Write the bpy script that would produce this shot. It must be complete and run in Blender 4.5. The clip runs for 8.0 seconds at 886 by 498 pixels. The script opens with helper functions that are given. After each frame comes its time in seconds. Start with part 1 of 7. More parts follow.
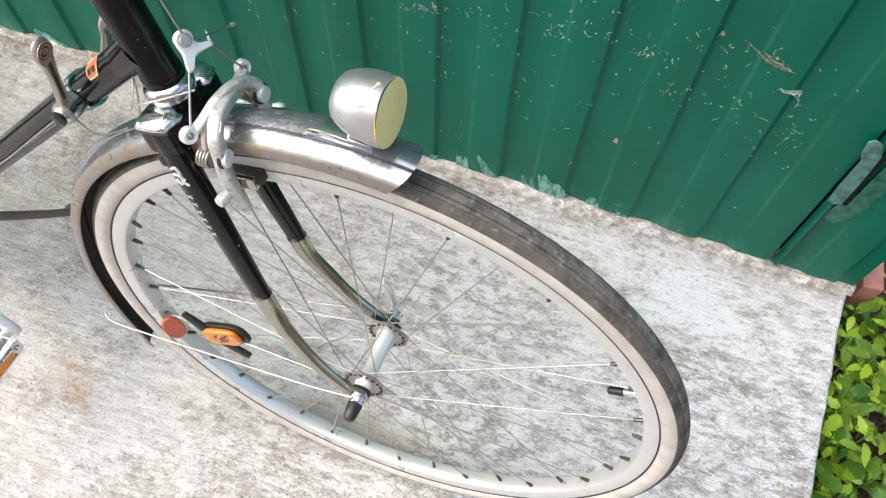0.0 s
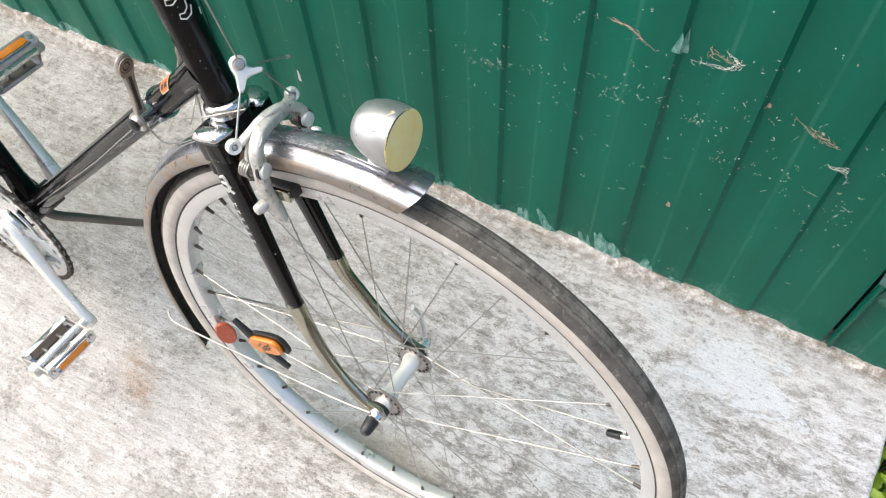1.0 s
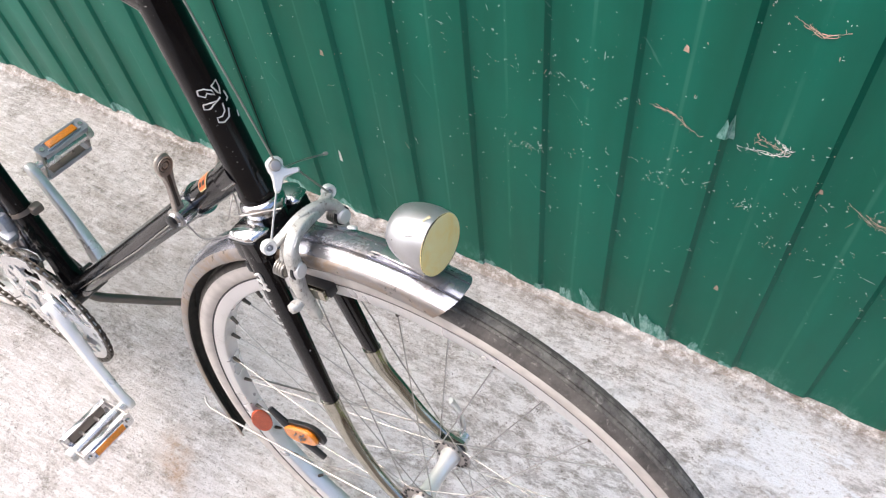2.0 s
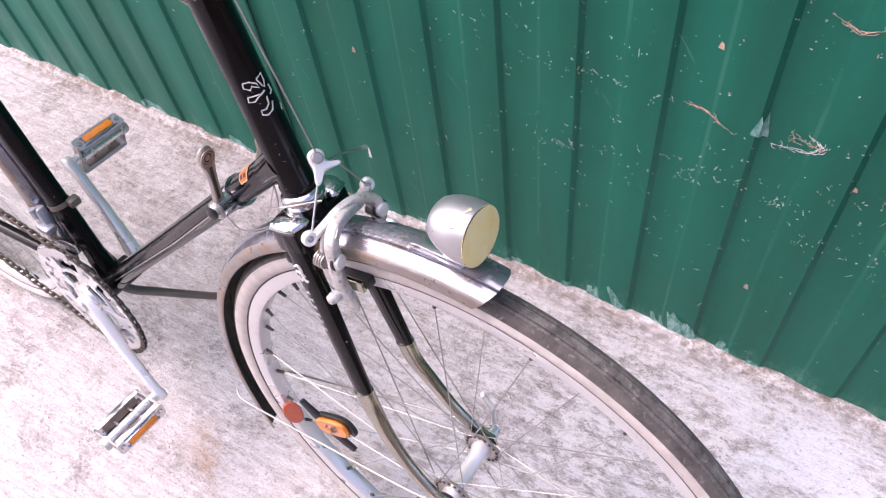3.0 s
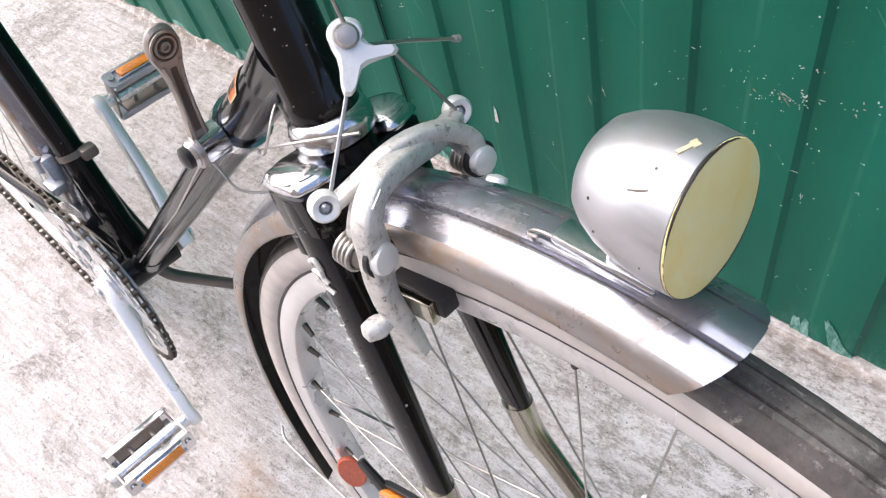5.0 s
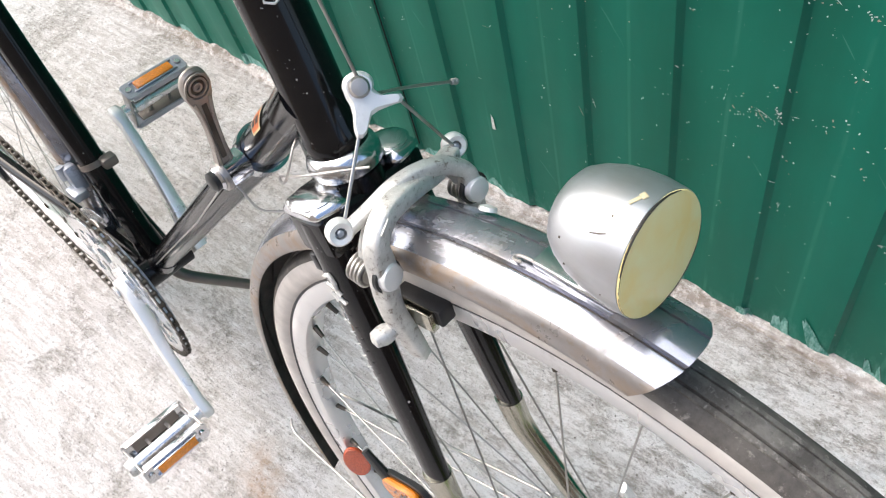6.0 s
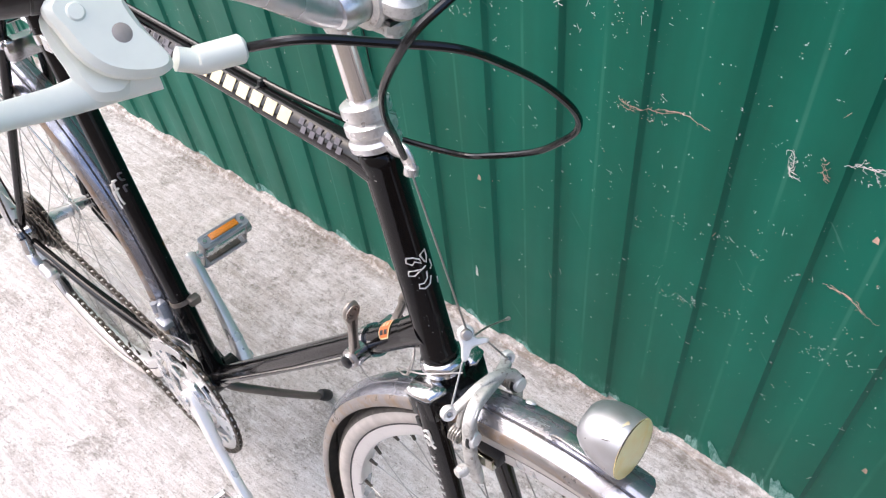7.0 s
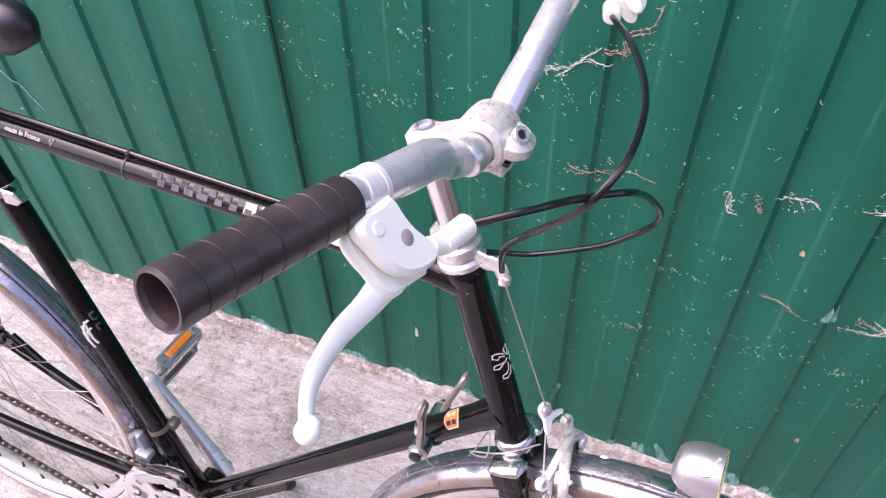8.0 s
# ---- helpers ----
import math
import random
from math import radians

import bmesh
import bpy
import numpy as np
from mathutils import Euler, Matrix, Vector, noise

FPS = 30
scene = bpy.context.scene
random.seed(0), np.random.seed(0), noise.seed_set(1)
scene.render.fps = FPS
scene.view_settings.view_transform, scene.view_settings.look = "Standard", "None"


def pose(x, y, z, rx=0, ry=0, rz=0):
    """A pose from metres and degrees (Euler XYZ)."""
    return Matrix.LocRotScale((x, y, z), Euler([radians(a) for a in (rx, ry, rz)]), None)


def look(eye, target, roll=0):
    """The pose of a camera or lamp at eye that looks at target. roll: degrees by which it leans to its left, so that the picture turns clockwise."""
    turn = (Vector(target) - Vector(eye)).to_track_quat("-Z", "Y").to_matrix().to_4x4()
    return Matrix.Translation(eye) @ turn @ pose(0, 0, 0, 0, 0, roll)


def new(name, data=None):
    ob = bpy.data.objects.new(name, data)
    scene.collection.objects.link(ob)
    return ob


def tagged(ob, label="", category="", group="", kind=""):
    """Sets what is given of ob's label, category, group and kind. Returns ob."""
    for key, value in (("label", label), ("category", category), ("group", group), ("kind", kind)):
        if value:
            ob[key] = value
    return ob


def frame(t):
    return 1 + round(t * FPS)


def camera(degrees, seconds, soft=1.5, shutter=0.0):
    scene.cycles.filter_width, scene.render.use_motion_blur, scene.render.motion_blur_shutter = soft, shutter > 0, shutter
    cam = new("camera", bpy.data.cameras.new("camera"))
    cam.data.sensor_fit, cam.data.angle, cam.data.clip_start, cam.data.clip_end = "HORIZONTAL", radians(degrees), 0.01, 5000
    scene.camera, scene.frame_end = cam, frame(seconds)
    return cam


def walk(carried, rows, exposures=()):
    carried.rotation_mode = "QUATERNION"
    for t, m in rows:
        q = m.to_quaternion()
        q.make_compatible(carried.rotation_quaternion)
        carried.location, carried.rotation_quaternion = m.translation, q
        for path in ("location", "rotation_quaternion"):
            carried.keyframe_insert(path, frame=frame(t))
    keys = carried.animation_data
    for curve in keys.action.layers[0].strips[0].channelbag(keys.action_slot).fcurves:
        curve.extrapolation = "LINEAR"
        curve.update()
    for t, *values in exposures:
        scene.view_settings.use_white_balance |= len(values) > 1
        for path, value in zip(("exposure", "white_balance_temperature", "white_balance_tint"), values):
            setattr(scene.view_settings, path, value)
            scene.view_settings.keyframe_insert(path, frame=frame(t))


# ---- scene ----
cam = camera(57.84, 8.0, soft=1.2)
# seconds, eye (x, y, z), turn (rx, ry, rz)
PATH = [
    (0.0, 0.0520, -0.0003, 1.2103, 25.90, -1.10, 19.11),
    (0.5, 0.0999, -0.0196, 1.2361, 27.82, 0.37, 25.04),
    (1.0, 0.1438, -0.0182, 1.2415, 30.41, 2.28, 27.83),
    (1.5, 0.1414, 0.0071, 1.2349, 33.49, 3.69, 28.90),
    (1.7, 0.1335, 0.0207, 1.2411, 34.37, 4.16, 29.24),
    (2.8, 0.1242, 0.0065, 1.2457, 35.17, 5.57, 30.00),
    (3.0, 0.1192, 0.0028, 1.2474, 34.92, 5.57, 30.76),
    (3.5, 0.0889, 0.0116, 1.2256, 35.28, 5.52, 34.21),
    (4.0, 0.0271, 0.0993, 1.0730, 36.00, 6.87, 37.66),
    (4.5, -0.0144, 0.1557, 0.9547, 36.38, 9.76, 39.39),
    (4.7, -0.0218, 0.1621, 0.9460, 36.33, 10.58, 39.49),
    (5.8, -0.0055, 0.1623, 0.9696, 35.61, 11.63, 39.73),
    (6.0, 0.0009, 0.1528, 0.9973, 35.51, 11.06, 39.72),
    (6.5, 0.0188, 0.1023, 1.1404, 36.59, 8.37, 39.75),
    (6.8, 0.0235, 0.0655, 1.2400, 39.00, 6.65, 39.52),
    (7.0, 0.0167, 0.0317, 1.3067, 40.42, 5.00, 38.82),
    (7.5, -0.0624, -0.0586, 1.3934, 43.28, 2.62, 32.25),
    (8.0, -0.1749, -0.0763, 1.4096, 41.67, 1.35, 22.12),
]
EXPOSE = [(0.0, 1.53, 6480, 4), (1.7, 1.55, 6460, 8), (3.0, 1.62, 6320, 31), (3.6, 1.62, 6320, 31), (4.5, 1.59, 6370, 21), (6.0, 1.57, 6340, 8), (6.6, 1.56, 6320, 7), (7.2, 1.55, 6280, 21), (8.0, 1.64, 6300, 35)]
walk(cam, [(t, pose(x, y, z, rx, ry, rz)) for t, x, y, z, rx, ry, rz in PATH], EXPOSE)

# ---------------------------------------------------------------- light: bright overcast sky
SUN_ELEVATION, SUN_AZIMUTH = 55.0, 196.0   # azimuth counted from +x, counterclockwise
world = bpy.data.worlds.new("sky")
scene.world = world
world.use_nodes = True
wn = world.node_tree
sky = wn.nodes.new("ShaderNodeTexSky")
sky.sky_type = 'NISHITA'
sky.sun_disc = False
sky.sun_elevation = radians(SUN_ELEVATION)
sky.sun_rotation = radians(90.0 - SUN_AZIMUTH)
sky.air_density, sky.dust_density, sky.ozone_density = 1.0, 4.0, 1.0
wn.links.new(sky.outputs[0], wn.nodes["Background"].inputs[0])
wn.nodes["Background"].inputs[1].default_value = 0.13
sun_data = bpy.data.lights.new("sun", 'SUN')
sun_data.energy, sun_data.angle, sun_data.color = 1.4, radians(110.0), (1.0, 0.965, 0.915)
sun = new("sun", sun_data)
_d = Vector((math.cos(radians(SUN_AZIMUTH)) * math.cos(radians(SUN_ELEVATION)), math.sin(radians(SUN_AZIMUTH)) * math.cos(radians(SUN_ELEVATION)), math.sin(radians(SUN_ELEVATION))))
sun.matrix_world = look(_d * 6.0, (0, 0, 0))

# ---------------------------------------------------------------- materials


class Nodes:
    """Short names for building a node material."""

    def __init__(self, name):
        self.mat = bpy.data.materials.new(name)
        self.mat.use_nodes = True
        self.tree = self.mat.node_tree
        self.bsdf = self.tree.nodes["Principled BSDF"]
        self.coord = self.tree.nodes.new("ShaderNodeTexCoord").outputs["Object"]

    def add(self, kind, **inputs):
        n = self.tree.nodes.new(kind)
        for k, v in inputs.items():
            self.put(n.inputs[k.replace("_", " ")], v)
        return n

    def put(self, socket, v):
        if isinstance(v, bpy.types.NodeSocket):
            self.tree.links.new(v, socket)
        else:
            socket.default_value = v

    def mapped(self, scale=(1, 1, 1), turn=(0, 0, 0)):
        v = self.coord
        if any(turn):
            v = self.add("ShaderNodeMapping", Vector=v, Rotation=turn).outputs[0]
        return self.add("ShaderNodeMapping", Vector=v, Scale=scale).outputs[0]

    def noise(self, scale, detail=4.0, rough=0.55, vector=None, distortion=0.0):
        return self.add("ShaderNodeTexNoise", Vector=vector or self.coord, Scale=scale, Detail=detail, Roughness=rough, Distortion=distortion).outputs["Fac"]

    def voronoi(self, scale, vector=None):
        return self.add("ShaderNodeTexVoronoi", Vector=vector or self.coord, Scale=scale).outputs["Distance"]

    def ramp(self, fac, low, high, a=0.0, b=1.0):
        n = self.add("ShaderNodeMapRange", Value=fac)
        n.inputs[1].default_value, n.inputs[2].default_value = low, high
        n.inputs[3].default_value, n.inputs[4].default_value = a, b
        return n.outputs[0]

    def mix(self, fac, a, b):
        n = self.tree.nodes.new("ShaderNodeMix")
        n.data_type = 'RGBA'
        self.put(n.inputs[0], fac)
        self.put(n.inputs[6], a if isinstance(a, bpy.types.NodeSocket) else (*a, 1))
        self.put(n.inputs[7], b if isinstance(b, bpy.types.NodeSocket) else (*b, 1))
        return n.outputs[2]

    def math(self, op, a, b=0.0):
        n = self.tree.nodes.new("ShaderNodeMath")
        n.operation = op
        self.put(n.inputs[0], a)
        self.put(n.inputs[1], b)
        return n.outputs[0]

    def bump(self, height, strength=0.3, distance=0.001):
        b = self.add("ShaderNodeBump", Height=height, Strength=strength, Distance=distance)
        self.put(self.bsdf.inputs["Normal"], b.outputs[0])

    def done(self, **inputs):
        for k, v in inputs.items():
            s = self.bsdf.inputs[k.replace("_", " ")]
            if k in ("Base_Color", "Coat_Tint") and not isinstance(v, bpy.types.NodeSocket):
                v = (*v, 1)
            self.put(s, v)
        return self.mat


def metal(name, color, rough, metallic=1.0, grime=0.25, grime_color=(0.16, 0.14, 0.12), scale=60.0, bump=0.0):
    n = Nodes(name)
    big, fine = n.noise(scale * 0.35, 3), n.noise(scale * 6, 3)
    dirt = n.math('MULTIPLY', n.ramp(big, 0.5, 0.75), n.ramp(fine, 0.45, 0.65))
    if bump:
        n.bump(n.noise(scale * 9, 3), bump, 0.0004)
    return n.done(Base_Color=n.mix(n.math('MULTIPLY', dirt, grime), color, grime_color), Metallic=metallic,
                  Roughness=n.ramp(big, 0.3, 0.7, rough * 0.75, rough * 1.3))


def painted(name, color, rough, chip=0.0, chip_color=(0.45, 0.44, 0.42), dust=0.1, coat=0.0):
    n = Nodes(name)
    big, fine = n.noise(35, 4), n.noise(420, 2)
    col = n.mix(n.math('MULTIPLY', n.ramp(big, 0.45, 0.8), dust), color, (0.32, 0.28, 0.25))
    if chip:
        spots = n.math('MULTIPLY', n.ramp(fine, 0.715, 0.74), n.ramp(n.noise(25, 2), 0.53, 0.64))
        col = n.mix(n.math('MULTIPLY', spots, chip), col, chip_color)
    return n.done(Base_Color=col, Roughness=n.ramp(big, 0.3, 0.75, rough * 0.8, rough * 1.5), Coat_Weight=coat, Coat_Roughness=0.12, Specular_IOR_Level=0.29)


def plain(name, color, rough=0.5, vary=0.25, scale=90.0, bump=0.0):
    n = Nodes(name)
    v = n.noise(scale, 4)
    dark = tuple(c * (1 - vary) for c in color)
    if bump:
        n.bump(n.noise(scale * 5, 4), bump, 0.0006)
    return n.done(Base_Color=n.mix(n.ramp(v, 0.3, 0.7), dark, color), Roughness=rough)


BLACK = painted("black_enamel", (0.0045, 0.004, 0.0045), 0.12, chip=0.9, dust=0.015, coat=0.0)
CHROME = metal("worn_chrome", (0.60, 0.60, 0.61), 0.17, 1.0, 0.6)
BRIGHT_CHROME = metal("bright_stem_chrome", (0.84, 0.815, 0.80), 0.13, 0.95, 0.4)
BAR_ALLOY = metal("satin_bar_alloy", (0.68, 0.68, 0.70), 0.28, 0.60, 0.5, (0.30, 0.27, 0.25), 45)
HEADSET_STEEL = metal("worn_bright_headset", (0.78, 0.765, 0.75), 0.26, 0.7, 0.6, (0.30, 0.27, 0.24), 70)
CHROME_DULL = metal("tarnished_chrome", (0.46, 0.44, 0.37), 0.2, 1.0, 0.7, (0.2, 0.19, 0.11))


def make_guard_steel():
    n = Nodes("polished_steel_sheet")
    film = n.noise(16, 5, 0.65, distortion=0.8)
    wipe = n.noise(30, 5, 0.7, vector=n.mapped((0.35, 2.2, 1.0)))
    spots = n.noise(160, 4, 0.7)
    # blue-grey base paints in the dimmer sky mirrored along the crown
    col = n.mix(n.ramp(film, 0.48, 0.60, 0.0, 0.75), (0.325, 0.335, 0.385), (0.24, 0.22, 0.20))
    col = n.mix(n.ramp(wipe, 0.50, 0.58, 0.0, 0.5), col, (0.45, 0.455, 0.50))
    col = n.mix(n.ramp(spots, 0.60, 0.68, 0.0, 0.55), col, (0.22, 0.19, 0.165))
    n.bump(n.math('ADD', n.noise(34, 3), n.math('MULTIPLY', wipe, 0.25)), 0.16, 0.002)
    return n.done(Base_Color=col, Metallic=n.ramp(film, 0.45, 0.65, 0.82, 0.6), Roughness=n.math('ADD', n.ramp(film, 0.42, 0.64, 0.13, 0.28), n.ramp(wipe, 0.40, 0.62, -0.03, 0.07)))


POLISHED = make_guard_steel()


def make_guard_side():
    n = Nodes("reflection_tinted_steel_sheet")
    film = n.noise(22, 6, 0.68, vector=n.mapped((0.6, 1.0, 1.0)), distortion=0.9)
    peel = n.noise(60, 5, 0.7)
    # tan base paints in the mirrored ground; peel and spots are blotches
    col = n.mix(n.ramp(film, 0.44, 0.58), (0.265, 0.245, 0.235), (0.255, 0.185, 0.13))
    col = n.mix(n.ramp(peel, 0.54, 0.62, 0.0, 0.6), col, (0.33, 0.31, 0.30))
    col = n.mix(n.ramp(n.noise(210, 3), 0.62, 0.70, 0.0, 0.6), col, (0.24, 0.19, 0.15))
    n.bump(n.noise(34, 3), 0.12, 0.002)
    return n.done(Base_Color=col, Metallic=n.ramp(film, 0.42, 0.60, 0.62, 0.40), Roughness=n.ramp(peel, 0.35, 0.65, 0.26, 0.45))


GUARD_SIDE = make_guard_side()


def make_cast_alloy():
    n = Nodes("dull_cast_alloy")
    big, mid, fine = n.noise(70, 5, 0.65), n.noise(260, 4, 0.7), n.noise(900, 3)
    col = n.mix(n.ramp(big, 0.38, 0.62), (0.70, 0.685, 0.65), (0.56, 0.545, 0.51))
    col = n.mix(n.math('MULTIPLY', n.ramp(mid, 0.54, 0.64), n.ramp(big, 0.42, 0.58)), col, (0.25, 0.215, 0.18))
    col = n.mix(n.ramp(mid, 0.42, 0.34, 0.0, 0.5), col, (0.80, 0.785, 0.75))
    n.bump(n.math('ADD', fine, n.math('MULTIPLY', mid, 1.5)), 0.5, 0.0006)
    return n.done(Base_Color=col, Metallic=0.45, Roughness=n.ramp(big, 0.3, 0.7, 0.36, 0.55))


ALLOY = make_cast_alloy()
ALLOY_CRANK = metal("polished_crank_alloy", (0.82, 0.81, 0.785), 0.34, 0.55, 0.4, (0.36, 0.33, 0.29), 70, 0.1)
ALLOY_PALE = metal("pale_satin_alloy", (0.78, 0.77, 0.745), 0.40, 0.35, 0.5, (0.36, 0.33, 0.29), 70, 0.2)
LEVER_WHITE = plain("greenish_white_lever_enamel", (0.91, 0.925, 0.815), 0.33, 0.08, 40)
ALLOY_BRIGHT = metal("polished_alloy", (0.74, 0.735, 0.73), 0.27, 0.82, 0.6, (0.24, 0.22, 0.20), 45)
RIM_ALLOY = metal("brushed_rim_alloy", (0.70, 0.69, 0.685), 0.32, 0.6, 0.5, (0.36, 0.33, 0.29), 50)
STEEL_WIRE = metal("steel_wire", (0.42, 0.40, 0.375), 0.36, 0.85, 0.5)
STEEL_DARK = metal("oily_steel", (0.10, 0.085, 0.07), 0.45, 0.8, 0.7, (0.05, 0.04, 0.03), 200)
STEEL_GREY = metal("zinc_plated_steel", (0.36, 0.38, 0.42), 0.4, 0.7, 0.5)
KICK_STEEL = metal("dark_weathered_steel", (0.19, 0.165, 0.145), 0.45, 0.6, 0.6)
PIN_TAN = plain("dull_tan_pin_head", (0.42, 0.37, 0.33), 0.45, 0.25)
SHIFT_BROWN = metal("brown_tarnished_alloy", (0.36, 0.32, 0.285), 0.42, 0.6, 0.8, (0.06, 0.05, 0.04), 170, 0.6)
LEVER_STEEL = metal("worn_grey_alloy", (0.40, 0.375, 0.35), 0.42, 0.7, 0.8, (0.08, 0.07, 0.06), 130, 0.4)
FLANGE_STEEL = metal("dull_hub_flange_steel", (0.40, 0.37, 0.35), 0.35, 0.8, 0.6)
SIDEWALL = plain("tan_grey_tyre_sidewall", (0.60, 0.555, 0.515), 0.72, 0.24, 55, 0.2)
RUBBER = plain("black_rubber", (0.02, 0.019, 0.02), 0.5, 0.4, 120, 0.2)
GRIP_RUBBER = plain("worn_black_grip_rubber", (0.060, 0.044, 0.046), 0.32, 0.65, 45, 0.5)
CABLE_BLACK = plain("black_plastic_housing", (0.007, 0.007, 0.008), 0.22, 0.2)
PLASTIC_BLACK = plain("black_plastic", (0.015, 0.015, 0.016), 0.4, 0.3)
LEATHER = plain("black_saddle_vinyl", (0.016, 0.013, 0.018), 0.33, 0.3, 50, 0.15)
WHITE_TRANSFER = plain("off_white_transfer", (0.72, 0.70, 0.66), 0.4, 0.2, 300)
GOLD_TRANSFER = plain("cream_gold_transfer", (0.72, 0.62, 0.38), 0.4, 0.2, 200)
GREY_TRANSFER = plain("grey_checked_transfer", (0.105, 0.090, 0.105), 0.3, 0.5, 200)
ORANGE_TRANSFER = plain("orange_sticker", (0.75, 0.20, 0.05), 0.4, 0.15, 200)


def reflector(name, color):
    n = Nodes(name)
    cells = n.voronoi(600)
    n.bump(cells, 0.6, 0.001)
    return n.done(Base_Color=n.mix(n.ramp(cells, 0.2, 0.7), tuple(c * 0.75 for c in color), color), Roughness=0.25, Coat_Weight=0.6, Coat_Roughness=0.08)


AMBER = reflector("amber_reflector_plastic", (0.88, 0.27, 0.010))
AMBER_DEEP = reflector("deep_amber_wheel_reflector", (0.70, 0.21, 0.008))
RED = reflector("red_orange_reflector_plastic", (0.52, 0.085, 0.03))


def make_tread():
    n = Nodes("worn_grey_tread_rubber")
    grit, big = n.noise(700, 4, 0.7), n.noise(34, 6, 0.7)
    scuff = n.noise(120, 6, 0.75)
    n.bump(n.math('ADD', grit, n.math('MULTIPLY', scuff, 0.8)), 0.7, 0.0012)
    col = n.mix(n.ramp(big, 0.40, 0.62), (0.070, 0.063, 0.056), (0.20, 0.185, 0.165))
    col = n.mix(n.ramp(scuff, 0.56, 0.66, 0.0, 0.7), col, (0.36, 0.33, 0.30))
    col = n.mix(n.ramp(scuff, 0.42, 0.34, 0.0, 0.8), col, (0.035, 0.031, 0.028))
    return n.done(Base_Color=col, Roughness=0.82)


TREAD = make_tread()


def make_shoulder():
    n = Nodes("dark_tyre_shoulder_rubber")
    big, scuff = n.noise(26, 6, 0.7), n.noise(140, 6, 0.75)
    n.bump(scuff, 0.6, 0.001)
    col = n.mix(n.ramp(big, 0.38, 0.64), (0.045, 0.040, 0.036), (0.135, 0.120, 0.105))
    col = n.mix(n.ramp(scuff, 0.58, 0.66, 0.0, 0.55), col, (0.30, 0.27, 0.24))
    return n.done(Base_Color=col, Roughness=0.78)


SHOULDER = make_shoulder()
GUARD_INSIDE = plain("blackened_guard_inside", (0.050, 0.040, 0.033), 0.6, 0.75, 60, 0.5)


def make_lens():
    n = Nodes("yellowed_cream_lens")
    v = n.noise(45, 3, distortion=0.6)
    return n.done(Base_Color=n.mix(n.ramp(v, 0.35, 0.7), (1.0, 0.75, 0.27), (1.0, 0.87, 0.45)), Roughness=0.35, Coat_Weight=0.2, Coat_Roughness=0.15)


LENS = make_lens()


def make_lamp_shell():
    n = Nodes("brushed_aluminium_lamp_shell")
    scratch = n.noise(700, 3, vector=n.mapped((0.15, 1, 1)))
    big = n.noise(40, 3)
    n.bump(scratch, 0.12, 0.0003)
    return n.done(Base_Color=n.mix(n.ramp(big, 0.4, 0.75), (0.48, 0.485, 0.50), (0.40, 0.395, 0.38)), Metallic=0.80, Roughness=n.ramp(scratch, 0.3, 0.7, 0.30, 0.46))


LAMP_SHELL = make_lamp_shell()


def make_green():
    n = Nodes("weathered_green_sheet_paint")
    streak = n.noise(14, 5, vector=n.mapped((1, 1, 0.10)))
    cloud = n.noise(5, 4)
    col = n.mix(n.ramp(streak, 0.35, 0.7), (0.0008, 0.099, 0.062), (0.001, 0.129, 0.086))
    col = n.mix(n.math('MULTIPLY', n.ramp(cloud, 0.5, 0.75), 0.30), col, (0.012, 0.165, 0.110))
    specks = n.math('MULTIPLY', n.ramp(n.noise(330, 2), 0.735, 0.75), n.ramp(n.noise(7, 3), 0.5, 0.6))
    col = n.mix(n.math('MULTIPLY', specks, 0.9), col, (0.60, 0.64, 0.60))
    # paler broken line along one fold of each rib
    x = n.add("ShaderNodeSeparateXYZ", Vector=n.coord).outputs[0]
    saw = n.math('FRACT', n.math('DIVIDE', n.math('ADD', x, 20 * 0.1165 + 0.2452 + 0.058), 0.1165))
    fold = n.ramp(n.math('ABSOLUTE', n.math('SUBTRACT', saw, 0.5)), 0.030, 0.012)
    pale_line = n.math('MULTIPLY', fold, n.ramp(n.noise(9, 4, vector=n.mapped((6, 1, 1))), 0.36, 0.64))
    col = n.mix(n.math('MULTIPLY', pale_line, 0.24), col, (0.10, 0.28, 0.21))
    # faint hairline scratches
    hair = n.noise(60, 2, vector=n.mapped((2.2, 1, 0.12), (0, radians(35), 0)))
    col = n.mix(n.math('MULTIPLY', n.ramp(hair, 0.735, 0.755), 0.22), col, (0.16, 0.34, 0.28))
    # lime and dust splashed up the foot of the sheet
    z = n.add("ShaderNodeSeparateXYZ", Vector=n.coord).outputs[2]
    reach = n.math('ADD', n.math('MULTIPLY', n.noise(26, 5, 0.7, vector=n.mapped((1, 1, 0.3))), 0.20), -0.050)
    splash = n.ramp(n.math('SUBTRACT', reach, z), 0.0, 0.05)
    col = n.mix(n.math('MULTIPLY', splash, n.ramp(n.noise(120, 4, 0.7, vector=n.mapped((1, 1, 0.4))), 0.40, 0.65, 0.05, 0.42)), col, (0.16, 0.33, 0.28))
    n.bump(n.noise(25, 4), 0.10, 0.002)
    return n.done(Base_Color=col, Roughness=n.ramp(cloud, 0.3, 0.7, 0.40, 0.58), Specular_IOR_Level=0.26)


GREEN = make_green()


def make_brushed_green():
    n = Nodes("pale_brushed_green_paint")
    hairs = n.noise(150, 5, 0.7, vector=n.mapped((1, 1, 0.35)))
    return n.done(Base_Color=n.mix(n.ramp(hairs, 0.38, 0.62), (0.025, 0.185, 0.135), (0.27, 0.47, 0.43)), Roughness=0.6)


